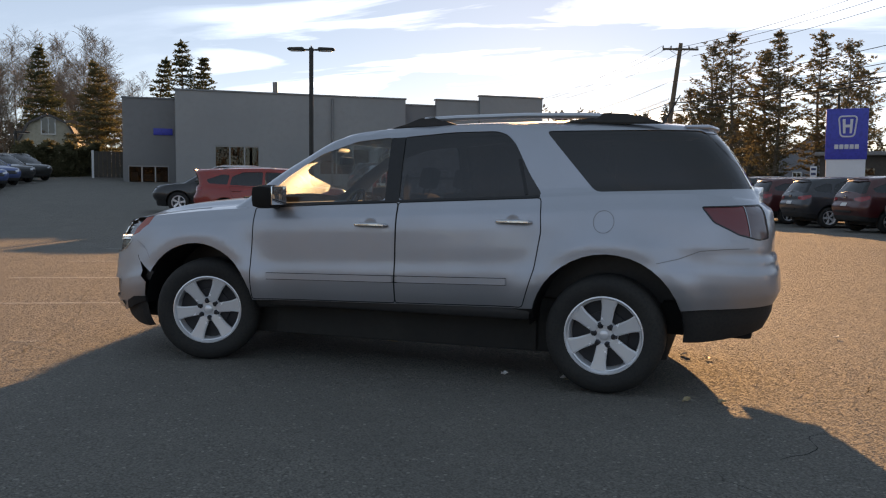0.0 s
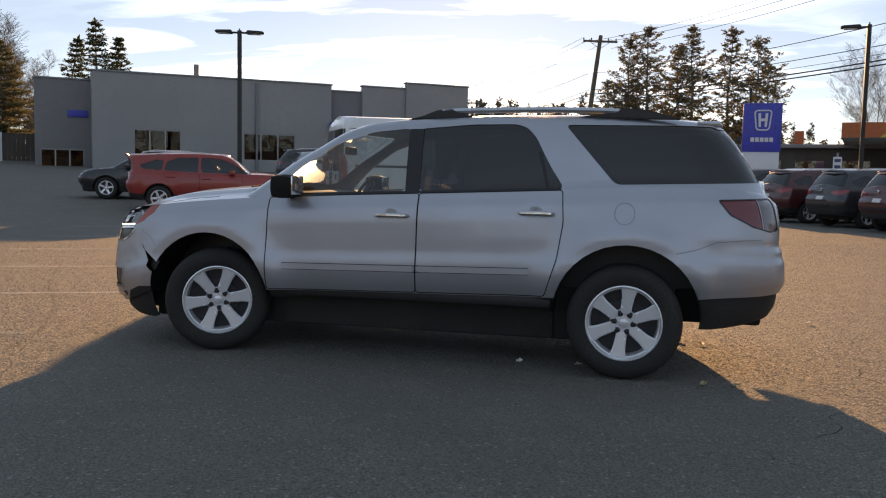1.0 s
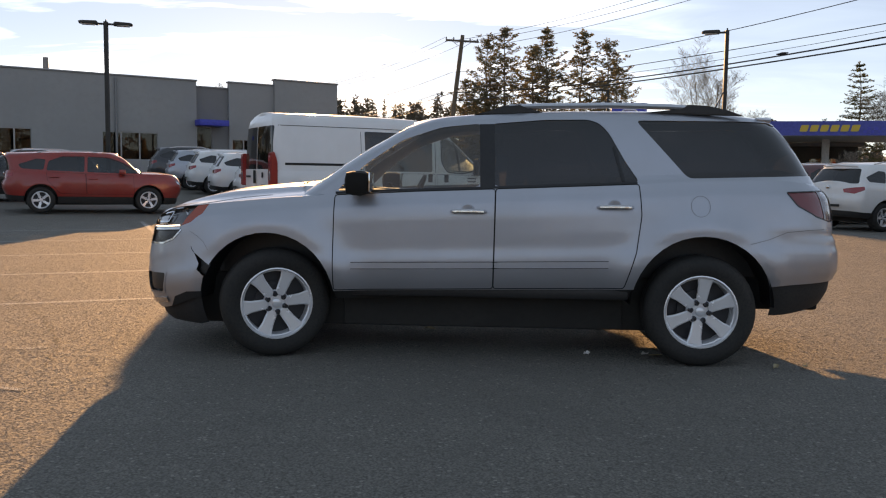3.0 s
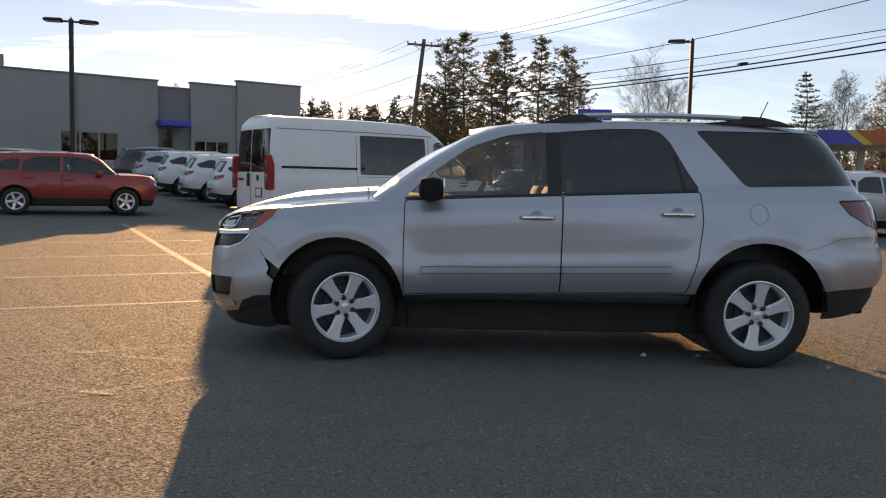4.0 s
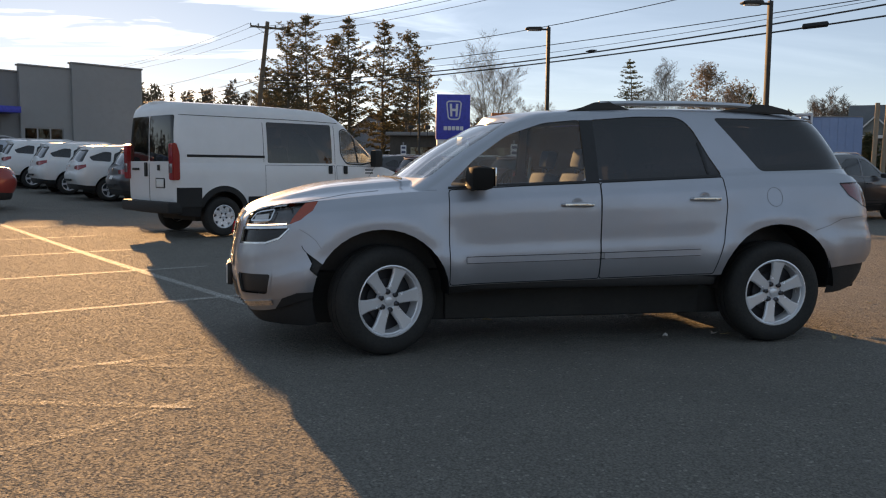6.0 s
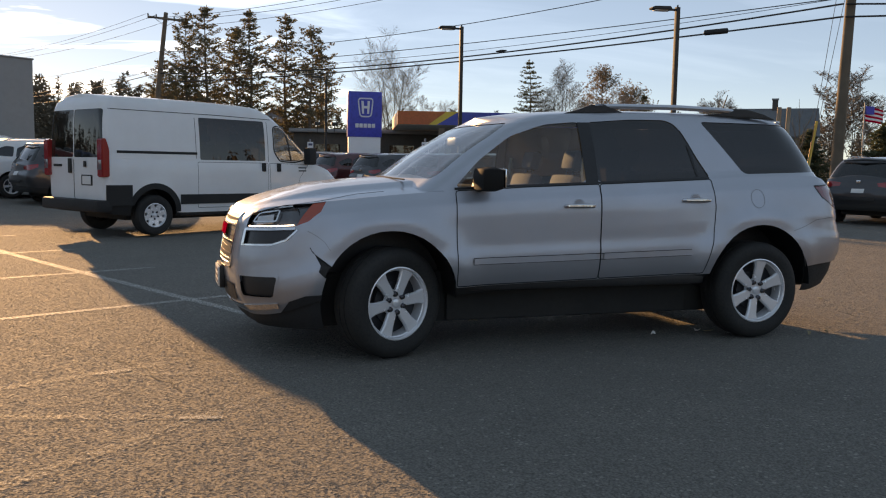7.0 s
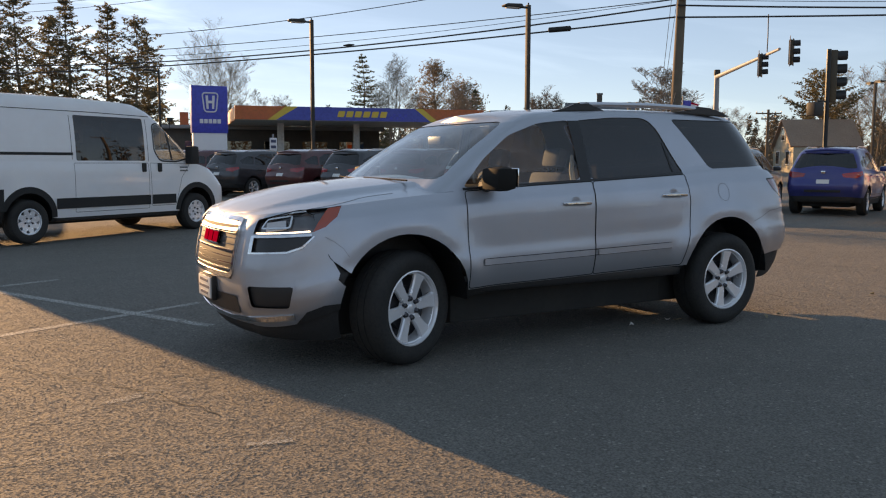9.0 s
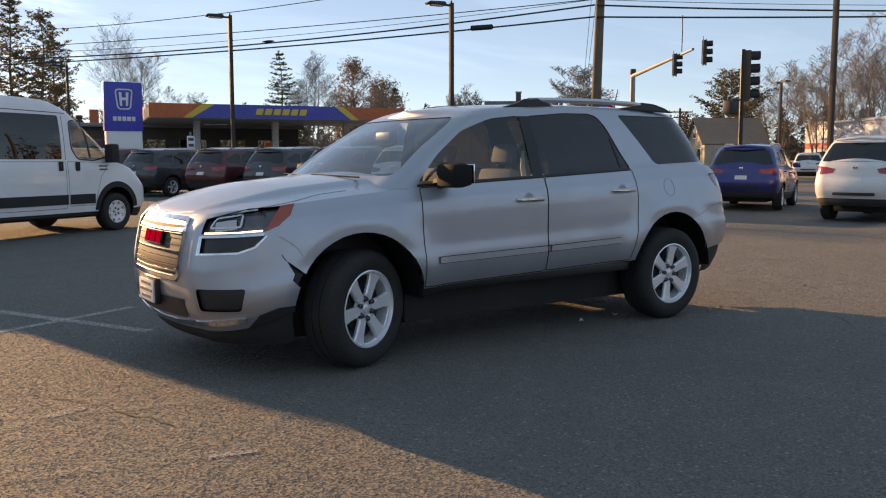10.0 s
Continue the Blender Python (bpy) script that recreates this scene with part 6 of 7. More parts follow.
def road_house():
    """Long roof slope to the street with a small trimmed gable set into it."""
    x, y = polar(E6, 36.95, 90)
    g = ground_z(x, y)
    root = thing("house", "dark grey-green house with a white-trimmed front gable and chimney", "house", pose(x, y, g, 0, 0, -39))
    W, D, eave, ridge = 7.4, 7.0, 4.5, 7.1
    b = bmesh.new()
    add_prism(b, [(0, -0.5), (D, -0.5), (D, eave), (D / 2, ridge), (0, eave)], 0, W, Matrix(((0, 1, 0, 0), (1, 0, 0, 0), (0, 0, 1, 0), (0, 0, 0, 1))))
    bmesh.ops.recalc_face_normals(b, faces=b.faces)
    part("wall", b, M_GREENSIDE, root, smooth=0)
    for y0, y1 in ((-0.4, D / 2), (D + 0.4, D / 2)):
        b = bmesh.new()
        t = (ridge - eave) / (D / 2)
        ze = eave - 0.4 * t
        vs = [b.verts.new(v) for v in ((-0.2, y0, ze), (W + 0.2, y0, ze), (W + 0.2, y1, ridge), (-0.2, y1, ridge))]
        vs += [b.verts.new((v.co.x, v.co.y, v.co.z + 0.16)) for v in vs[:4]]
        for f in ((0, 1, 2, 3), (4, 5, 6, 7), (0, 1, 5, 4), (1, 2, 6, 5), (2, 3, 7, 6), (3, 0, 4, 7)):
            b.faces.new([vs[i] for i in f])
        bmesh.ops.recalc_face_normals(b, faces=b.faces)
        part("roof", b, M_SHINGLE3, root, smooth=0)
    for k in range(18):
        z = 0.2 + k * 0.225
        part("board", box(0.02, W - 0.02, -0.03, 0.0, z, z + 0.2), M_GREENSIDE, root, smooth=0)
    cx = 2.2
    b = bmesh.new()
    add_prism(b, [(cx - 1.6, eave - 0.25), (cx + 1.6, eave - 0.25), (cx, eave + 1.35)], -0.9, 2.2)
    gb = part("gable", b, M_GREENSIDE, root, smooth=0)
    for sd in (-1, 1):
        b = bmesh.new()
        add_prism(b, [(cx + sd * 1.85, eave - 0.45), (cx, eave + 1.40), (cx, eave + 1.62), (cx + sd * 2.0, eave - 0.38)], -1.1, 2.0)
        part("gable_roof", b, M_SHINGLE3, root, smooth=0)
        b = bmesh.new()
        add_prism(b, [(cx + sd * 1.80, eave - 0.45), (cx, eave + 1.35), (cx, eave + 1.52), (cx + sd * 1.97, eave - 0.45)], -1.16, -1.10)
        part("barge_board", b, M_WHITETRIM, gb, "white barge board", smooth=0)
    part("porch_beam", box(cx - 1.7, cx + 1.7, -1.0, -0.85, eave - 0.6, eave - 0.3, 0.01), M_WHITETRIM, root, smooth=0)
    for x0 in (cx - 1.65, cx + 1.5):
        part("porch_post", box(x0, x0 + 0.15, -1.0, -0.85, 0.0, eave - 0.6), M_WHITETRIM, root, smooth=0)
    for x0 in (1.0, 5.0):
        f = part("window", box(x0, x0 + 1.1, -0.08, -0.03, 1.4, 2.9, 0.02), M_WHITETRIM, root)
        for k in (0, 1):
            part("pane", box(x0 + 0.08 + k * 0.5, x0 + 0.52 + k * 0.5, -0.09, -0.075, 1.5, 2.8), M_TINT, f, smooth=0)
    ch = part("chimney", box(3.2, 3.75, D / 2 - 0.3, D / 2 + 0.3, ridge - 0.6, ridge + 1.15), M_BRICK, root, smooth=0)
    part("chimney_cap", box(3.14, 3.81, D / 2 - 0.36, D / 2 + 0.36, ridge + 1.0, ridge + 1.15), M_COPING, ch, smooth=0)


road_house()
hx, hy = polar(E10, 51.9, 92)
house(pose(hx, hy, 0.2, 0, 0, -124), 6.0, 6.2, 2.6, 5.3, M_SIDING, "tan gabled cottage with a brown roof across the road", roof=M_SHINGLE2, chimney=False)
hx, hy = polar(E75, 7.5, 120)
house(pose(hx, hy, 0.6, 0, 0, -5), 9, 10, 4.8, 8.0, M_SIDING2, "grey gabled house under the pines")


def board_sign():
    """Upright sign with a picture panel over an orange panel, on two short legs."""
    x, y = polar((-1.979, -6.941), 33.98, 55)
    g = ground_z(x, y)
    root = thing("board_sign", "upright pale-framed sign with picture and orange panels", "sign", pose(x, y, g, 0, 0, -34))
    top = 4.68 - g
    for x0 in (-0.54, 0.44):
        part("post", box(x0, x0 + 0.10, -0.09, 0.09, 0.0, top, 0.01), M_SIGNWHITE, root)
    part("top_rail", box(-0.44, 0.44, -0.09, 0.09, top - 0.09, top, 0.01), M_SIGNWHITE, root)
    pic = part("picture_panel", box(-0.43, 0.43, -0.05, 0.05, top - 0.92, top - 0.10), M_PICTURE, root, "pale pink panel with dark curved shapes")
    for x0, z0, w, h in ((-0.40, -0.52, 0.16, 0.36), (0.20, -0.42, 0.20, 0.28), (-0.20, -0.34, 0.34, 0.09), (-0.16, -0.72, 0.20, 0.12), (0.02, -0.80, 0.22, 0.13), (0.06, -0.60, 0.10, 0.16)):
        b = bmesh.new()
        zc = top + z0
        add_prism(b, rounded([(x0, zc), (x0 + w, zc + 0.03), (x0 + w, zc + h), (x0 + 0.05, zc + h - 0.03)], 0.035, 3), -0.062, -0.05)
        part("dark_shape", b, M_PRINTDARK, pic, smooth=0)
    part("mid_rail", box(-0.44, 0.44, -0.07, 0.07, top - 1.02, top - 0.93), M_SIGNWHITE, root)
    part("orange_panel", box(-0.43, 0.43, -0.05, 0.05, top - 1.75, top - 1.03), M_CANO, root, "orange lower panel")
    low = part("price_panel", box(-0.43, 0.43, -0.05, 0.05, top - 2.5, top - 1.76), M_CANY, root, "yellow panel with orange shapes")
    for k in range(6):
        part("bar", box(-0.36 + 0.25 * (k % 3), -0.20 + 0.25 * (k % 3), -0.06, -0.05, top - 2.05 - 0.3 * (k // 3), top - 1.88 - 0.3 * (k // 3)), M_CANO, low, smooth=0)


M_PICTURE = varied(mat("faded_picture_print", (0.62, 0.50, 0.50), 0.5), (0.62, 0.50, 0.50), (0.50, 0.42, 0.44), 2.0, 12)
M_PRINTDARK = mat("dark_print", (0.03, 0.028, 0.04), 0.5)
board_sign()


def big_store():
    x, y = polar(E10, 58.4, 100)
    root = thing("store_building", "long white flat-roofed store with a red stripe", "building", pose(x, y, 0.3, 0, 0, -123.5))
    part("wall", box(0, 42, 0, 20, -0.5, 4.6), M_SIGNWHITE, root, "white wall", smooth=0)
    part("stripe", box(0, 42, -0.06, 0.0, 2.15, 2.75), mat("red_stripe", (0.5, 0.03, 0.03), 0.5), root, "red stripe", smooth=0)
    part("parapet", box(-0.2, 42.2, -0.2, 20.2, 4.6, 4.86, 0.05), M_SOFFIT, root)
    for k in range(6):
        part("door", box(3 + k * 6, 5.6 + k * 6, -0.08, 0.0, -0.3, 1.8), M_TINT, root, smooth=0)


big_store()
x, y = polar(E0, -40.0, 60)
bn = thing("bin_enclosure", "dark fenced waste enclosure with pale posts", "enclosure", pose(x, y, ground_z(x, y), 0, 0, 38))
for k in range(8):
    part("board", box(-1.0 + k * 0.26, -0.76 + k * 0.26, 0, 0.04, 0.05, 1.75), M_BRICK, bn, smooth=0)
for xx in (-1.1, 1.15):
    part("post", box(xx - 0.07, xx + 0.07, -0.04, 0.10, 0, 1.8), M_WHITETRIM, bn, smooth=0)

# ---- lamp posts, poles, wires, signals ----


def lamp_post(x, y, h, heads, label="bronze car park lamp post with flat head"):
    """heads: headings of the arms."""
    z = ground_z(x, y)
    root = thing("street_lamp", label, "lamp post", pose(x, y, z), "lamp posts")
    b = bmesh.new()
    add_lathe(b, [(0.0, 0.30), (0.24, 0.30), (0.27, 0.26), (0.27, -0.3)], 20, Matrix.Rotation(radians(90), 4, "X"))
    bmesh.ops.recalc_face_normals(b, faces=b.faces)
    part("base", b, M_SOFFIT, root, "round concrete base")
    part("pole", box(-0.075, 0.075, -0.075, 0.075, 0.26, h - z, 0.012), M_POLE, root)
    for hd in heads:
        mm = pose(0, 0, h - z, 0, 0, hd)
        part("arm", box(0.05, 0.36, -0.035, 0.035, -0.14, -0.06, 0.01, mm), M_POLE, root)
        b = bmesh.new()
        add_prism(b, [(0.30, -0.15), (1.02, -0.12), (1.05, -0.06), (0.95, -0.02), (0.36, 0.0), (0.30, -0.05)], -0.19, 0.19, mm)
        bmesh.ops.bevel(b, geom=b.edges[:], offset=0.015, segments=1, affect="EDGES")
        hb = part("head", b, M_POLE, root)
        part("lens", box(0.42, 0.92, -0.13, 0.13, -0.165, -0.135, 0.0, mm), M_SOFFIT, hb, smooth=0)
    part("sensor", tube([(0, 0, h - z), (0, 0, h - z + 0.08)], 0.03, 8), M_POLE, root)
    return root


lamp_post(-15.66, 27.96, 7.42, (20, 200))
lamp_post(10.15, 30.42, 7.62, (172,))
lamp_post(15.2, 21.03, 7.28, (172,))
x, y = polar(E10, 59.8, 31)
lamp_post(x, y, 7.6, (172,))
x, y = polar(E10, 12.0, 62)
flood = lamp_post(x, y, 7.6, (172,), "bronze lamp post with two small floodlights lower down")
for sd in (-1, 1):
    zf = 4.1 - ground_z(x, y)
    part("flood_arm", tube([(0, 0, zf - 0.5), (sd * 0.62, 0, zf - 0.5), (sd * 0.62, 0, zf)], 0.035, 6), M_POLE, flood)
    part("floodlight", box(sd * 0.62 - 0.2, sd * 0.62 + 0.2, -0.14, 0.14, zf, zf + 0.26, 0.03), M_POLE, flood)
x, y = polar(E10, 56.9, 66)
lamp_post(x, y, 6.9, (60, 240))
x, y = polar(E0, -45.3, 62)
lamp_post(x, y, 4.6, (0,))


def utility_pole(x, y, h, lean, arms, label):
    z = ground_z(x, y)
    root = thing("utility_pole", label, "utility pole", pose(x, y, z))
    top = Vector((lean[0], lean[1], h - z))
    part("pole", tube([(0, 0, -0.5), top * 0.5, top], [0.24, 0.20, 0.16], 12), M_WOOD, root)
    for az_, zz, half in arms:
        c = top * ((zz - z) / (h - z))
        d = Vector((math.cos(radians(az_)), math.sin(radians(az_)), 0))
        mm = Matrix.Translation(c) @ Matrix.Rotation(radians(az_), 4, "Z")
        part("crossarm", box(-half, half, -0.20, -0.06, -0.08, 0.08, 0.01, mm), M_WOOD, root)
        for k in (-0.95, -0.5, 0.5, 0.95):
            p = c + d * (half * k)
            part("insulator", tube([p + Vector((0, -0.1, 0.05)), p + Vector((0, -0.1, 0.16)), p + Vector((0, -0.1, 0.28))], [0.03, 0.07, 0.04], 8), M_CERAMIC, root)
        for s in (-1, 1):
            part("brace", tube([c + d * (half * 0.6 * s) + Vector((0, -0.1, -0.04)), c + Vector((0, -0.1, -0.6))], 0.02, 5), M_GALV, root)
    return root


P1 = Vector((-2.35, 66.0, 12.6))
P2 = Vector((22.5, 20.65, 13.0))
utility_pole(-3.4, 66.0, 13.1, (1.3, 0), ((20, 12.6, 1.45),), "leaning weathered wooden utility pole with one crossarm")
utility_pole(22.65, 20.83, 13.4, (0.26, -0.24), ((30, 13.0, 1.3),), "tall weathered wooden utility pole by the road")
P0 = Vector((-18.0, 95.0, 12.0))
utility_pole(-18.0, 95.0, 10.4, (0, 0), ((20, 10.0, 1.3),), "far wooden utility pole beyond the store roofs")
x, y = polar(E10, 50.9, 118)
utility_pole(x, y, 8.1, (0, 0), ((-35, 7.6, 1.6), (-35, 6.9, 0.9)), "far wooden utility pole down the road")


def wire(a, b, sag, r, label="black overhead cable between utility poles"):
    pts = [a.lerp(b, k / 28) - Vector((0, 0, sag * 4 * (k / 28) * (1 - k / 28))) for k in range(29)]
    return solo("overhead_wire", tube(pts, r, 6), M_CABLE, label, "cable", group="overhead wires")


d1 = Vector((math.cos(radians(20)), math.sin(radians(20)), 0))
for k, za, zb, sg in ((-1.3, 12.35, 13.05, 1.2), (-0.5, 12.3, 13.1, 1.35), (1.2, 11.95, 12.8, 1.0)):
    wire(Vector((*(P1 + d1 * k).xy, za + 0.15)), Vector((*(P2 + d1 * k).xy, zb)), sg, 0.016, "thin bare power line between utility poles")
    wire(P1 + d1 * k + Vector((0, 0, 0.25)), P0 + d1 * k, 0.4, 0.014, "thin bare power line between utility poles")
for za, zb, sg, r in ((10.05, 10.05, 1.12, 0.02), (8.62, 8.11, 0.36, 0.02), (8.7, 8.1, 0.82, 0.012), (8.31, 7.87, 0.82, 0.036), (7.63, 7.38, 0.46, 0.036)):
    wire(Vector((-2.7, 66, za)), Vector((22.4, 20.6, zb)), sg, r)
    wire(Vector((22.5, 20.6, zb)), Vector((60.0, -12.0, zb + 0.6)), sg, r)
    wire(Vector((-2.9, 66, za)), Vector((-18, 95, za - 0.6)), 0.4, r * 0.8)
utility_pole(60.0, -12.0, 12.4, (0, 0), ((30, 12.0, 1.3),), "weathered wooden utility pole further along the road")
# splice case and small clamp on the thick cables
dw = (Vector((22.4, 20.6, 7.4)) - Vector((-2.7, 66, 7.7))).normalized()
c0 = Vector((22.4, 20.6, 7.4)) - dw * 5.2 + Vector((0, 0, -0.15))
solo("splice_case", tube([c0 - dw * 0.55, c0 - dw * 0.5, c0 + dw * 0.5, c0 + dw * 0.55], [0.04, 0.12, 0.12, 0.04], 10), M_CABLE, "black cylindrical splice case hanging on the cable", "splice case")
c0 = Vector((22.4, 20.6, 7.9)) - dw * 17 + Vector((0, 0, -0.62))
solo("cable_clamp", tube([c0 - dw * 0.35, c0, c0 + dw * 0.35], [0.03, 0.07, 0.03], 8), M_CABLE, "small black clamp on the overhead cable", "clamp")
anchor = Vector((16.35, 15.5, 0.1))
for zt in (12.4, 9.2):
    wire(anchor, Vector((22.75, 20.72, zt)), 0.0, 0.010, "thin guy wire from the pole")
to_pole = (Vector((22.75, 20.72, 10.8)) - anchor).normalized()
M_GUARD = varied(mat("yellow_guard", (0.75, 0.40, 0.04), 0.5), (0.75, 0.40, 0.04), (0.62, 0.33, 0.05), 1.5, 20)
solo("guy_guard", tube([anchor, anchor + to_pole * 1.8, anchor + to_pole * 3.7], [0.05, 0.05, 0.045], 10), M_GUARD, "yellow plastic guard on the guy wire", "wire guard")
M_TIMBER = varied(mat("tan_timber", (0.42, 0.31, 0.22), 0.8), (0.42, 0.31, 0.22), (0.30, 0.21, 0.15), 1.5, 30, 0.4, 60)
for dx, dy, lx in ((-0.13, 0.09, 0.06), (0.06, -0.05, 0.12)):
    solo("timber_post", tube([(15.65 + dx, 15.67 + dy, -0.2), (15.65 + dx + lx * 0.4, 15.67 + dy, 1.6), (15.65 + dx + lx, 15.67 + dy, 3.35)], [0.075, 0.07, 0.065], 10), M_TIMBER, "bare tan timber post beside its twin", "post", group="timber posts")

M_SIGBLACK = mat("signal_black", (0.012, 0.012, 0.012), 0.5)
M_SIGYELLOW = varied(mat("signal_housing", (0.12, 0.075, 0.035), 0.5), (0.12, 0.075, 0.035), (0.07, 0.05, 0.03), 2, 20)
M_SIGRED = mat("signal_red_lens", (0.25, 0.01, 0.01), 0.3)
M_SIGDARK = mat("signal_dark_lens", (0.03, 0.03, 0.02), 0.3)


def signal(m, lamps=3, label="hanging three-lamp traffic signal with black visors", group="traffic signals"):
    root = thing("traffic_signal", label, "traffic light", m, group)
    h = 0.36 * lamps
    if lamps == 3:
        part("bracket", tube([(-0.26, 0.12, 0.16), (-0.26, 0.12, -h - 0.10)], 0.022, 6), M_GALV, root)
        for z in (0.02, -h - 0.02):
            part("bracket_arm", tube([(-0.26, 0.12, z), (0.02, 0.12, z)], 0.02, 6), M_GALV, root)
        part("backplate", box(-0.23, 0.23, 0.0, 0.012, -h - 0.05, 0.05), M_SIGYELLOW, root, smooth=0)
    part("housing", box(-0.17, 0.17, -0.02, 0.20, -h, 0, 0.03), M_SIGYELLOW, root)
    for k in range(lamps):
        z = -0.18 - 0.36 * k
        b = bmesh.new()
        add_lathe(b, [(0.0, -0.02), (0.13, -0.03), (0.14, -0.02)], 16, Matrix.Translation((0, 0, z)))
        bmesh.ops.recalc_face_normals(b, faces=b.faces)
        part("lens", b, M_SIGRED if k == 0 else M_SIGDARK, root)
        b = bmesh.new()
        ring = []
        for a in range(13):
            t = radians(-30 + 240 * a / 12)
            ring.append([b.verts.new((r * math.cos(t), y, z + r * math.sin(t))) for r, y in ((0.15, -0.02), (0.15, -0.30), (0.163, -0.30), (0.163, -0.02))])
        for p, q in zip(ring, ring[1:]):
            for i in range(3):
                b.faces.new((p[i], q[i], q[i + 1], p[i + 1]))
        part("visor", b, M_SIGBLACK, root)
    return root


mx, my = polar(E10, 47.9, 60)
tx, ty = polar(E10, 51.6, 46)
mast = thing("signal_mast", "galvanised signal mast with long rising arm", "signal mast", pose(mx, my, ground_z(mx, my)))
gz = ground_z(mx, my)
part("pole", tube([(0, 0, 0), (0, 0, 7.3 - gz)], [0.2, 0.16], 14), M_GALV, mast)
part("arm", tube([(0, 0, 7.0 - gz), (tx - mx, ty - my, 6.95 - gz)], [0.14, 0.07], 12), M_GALV, mast)
part("cap", tube([(0, 0, 7.1 - gz), (0, 0, 7.45 - gz)], [0.22, 0.2], 12), M_POLE, mast)
ax, ay = polar(E10, 50.6, 48.5)
signal(pose(ax, ay, 7.02, 0, 0, 30) @ Matrix.Diagonal((1.05, 1, 1.05, 1)))
ax, ay = polar(E10, 52.4, 45.5)
signal(pose(ax, ay, 7.3, 0, 0, 30) @ Matrix.Diagonal((1.1, 1, 1.1, 1)))
ax, ay = polar(E10, 54.9, 29.0)
sp_ = thing("signal_post", "slim black signal post by the kerb", "post", pose(ax - 0.25, ay, ground_z(ax, ay)))
part("pole", tube([(0, 0, 0), (0, 0, 4.72)], 0.07, 10), M_SIGBLACK, sp_)
part("pedestrian_signal", box(-0.75, -0.35, -0.15, 0.15, 2.7, 3.1, 0.03), M_SIGBLACK, sp_)
part("bracket", tube([(-0.5, 0, 3.15), (0, 0, 3.15)], 0.03, 6), M_SIGBLACK, sp_)
signal(pose(ax + 0.12, ay, 4.78, 0, 0, 40) @ Matrix.Diagonal((1.1, 1, 1.1, 1)), 4, "four-lamp traffic signal with black visors on a post")

ax, ay = polar(E10, 50.9, 44.0)
solo('drop_cable', tube([(ax, ay, 8.35), (ax + 0.02, ay, 7.3), (ax, ay, 6.6)], 0.025, 6), M_CABLE, 'black cable drop above the signal arm', 'cable')
fx, fy = polar(E75, 44.9, 70)
fl = thing("flag", "small striped red and white flag on a pole", "flag", pose(fx, fy, ground_z(fx, fy)))
part("pole", tube([(0, 0, 0), (0, 0, 6.2)], 0.05, 8), M_GALV, fl)
for k in range(7):
    b = bmesh.new()
    rows = []
    for i in range(9):
        xx, yy = 0.05 + i * 0.22, 0.08 * math.sin(i * 0.9)
        rows.append([b.verts.new((xx, yy, 5.9 - 0.03 * i - k * 0.15 - dz)) for dz in (0, 0.15)])
    for p, q in zip(rows, rows[1:]):
        b.faces.new((p[0], q[0], q[1], p[1]))
    part("stripe", b, M_EMBLEM if k % 2 == 0 else M_SIGNWHITE, fl)
part("canton", box(0.04, 0.8, -0.10, 0.10, 5.32, 5.9), M_SIGNBLUE, fl, smooth=0)

# small roadside sign behind the parked row
for azd, d, eye, label in ((19.1, 46, E10, "small white roadside sign on a post"), (9.0, 60, E6, "white house-shaped roadside sign on a post")):
    x, y = polar(eye, azd, d)
    rs = thing("road_sign", label, "road sign", pose(x, y, ground_z(x, y)))
    part("post", tube([(0, 0, 0), (0, 0, 2.6)], 0.05, 6), M_GALV, rs)
    part("plate", box(-0.2, 0.2, -0.06, -0.02, 1.7, 2.4, 0.02), M_SIGNWHITE, rs)
    for k in range(2):
        part("mark", box(-0.14, 0.14, -0.068, -0.058, 1.85 + 0.3 * k, 2.0 + 0.3 * k), M_BAR, rs, smooth=0)

# ---- trees ----
M_BARK = varied(mat("bark", (0.20, 0.16, 0.125), 0.9), (0.20, 0.16, 0.125), (0.14, 0.115, 0.09), 1.0, 12, 0.5, 25)
M_TWIG = varied(mat("bare_twigs", (0.21, 0.17, 0.14), 0.9), (0.21, 0.17, 0.14), (0.27, 0.22, 0.175), 0.6, 8)
M_NEEDLE = varied(mat("pine_needles", (0.15, 0.135, 0.08), 0.8), (0.15, 0.135, 0.08), (0.20, 0.155, 0.09), 0.35, 3, amount=0.4)
M_SPRUCE = varied(mat("spruce_needles", (0.075, 0.09, 0.045), 0.7), (0.075, 0.09, 0.045), (0.11, 0.11, 0.055), 0.35, 3, amount=0.5)
M_BROWN = varied(mat("brown_conifer", (0.24, 0.18, 0.13), 0.8), (0.24, 0.18, 0.13), (0.19, 0.145, 0.105), 0.35, 3, amount=0.35)
M_OLIVE = varied(mat("olive_conifer", (0.17, 0.15, 0.08), 0.8), (0.17, 0.15, 0.08), (0.13, 0.12, 0.06), 0.35, 3, amount=0.4)
M_HILL = varied(mat("wooded_hill", (0.09, 0.085, 0.085), 0.95), (0.09, 0.085, 0.085), (0.07, 0.075, 0.07), 0.01, 0.15)


def leafy(m):
    """Let some light through the blades."""
    nt = m.node_tree
    p = nt.nodes["Principled BSDF"]
    tl = nt.nodes.new("ShaderNodeBsdfTranslucent")
    src = p.inputs["Base Color"].links[0].from_socket
    nt.links.new(src, tl.inputs["Color"])
    ms = nt.nodes.new("ShaderNodeMixShader")
    ms.inputs[0].default_value = 0.4
    nt.links.new(p.outputs[0], ms.inputs[1])
    nt.links.new(tl.outputs[0], ms.inputs[2])
    nt.links.new(ms.outputs[0], nt.nodes["Material Output"].inputs["Surface"])


for m_ in (M_NEEDLE, M_SPRUCE, M_BROWN, M_OLIVE):
    leafy(m_)


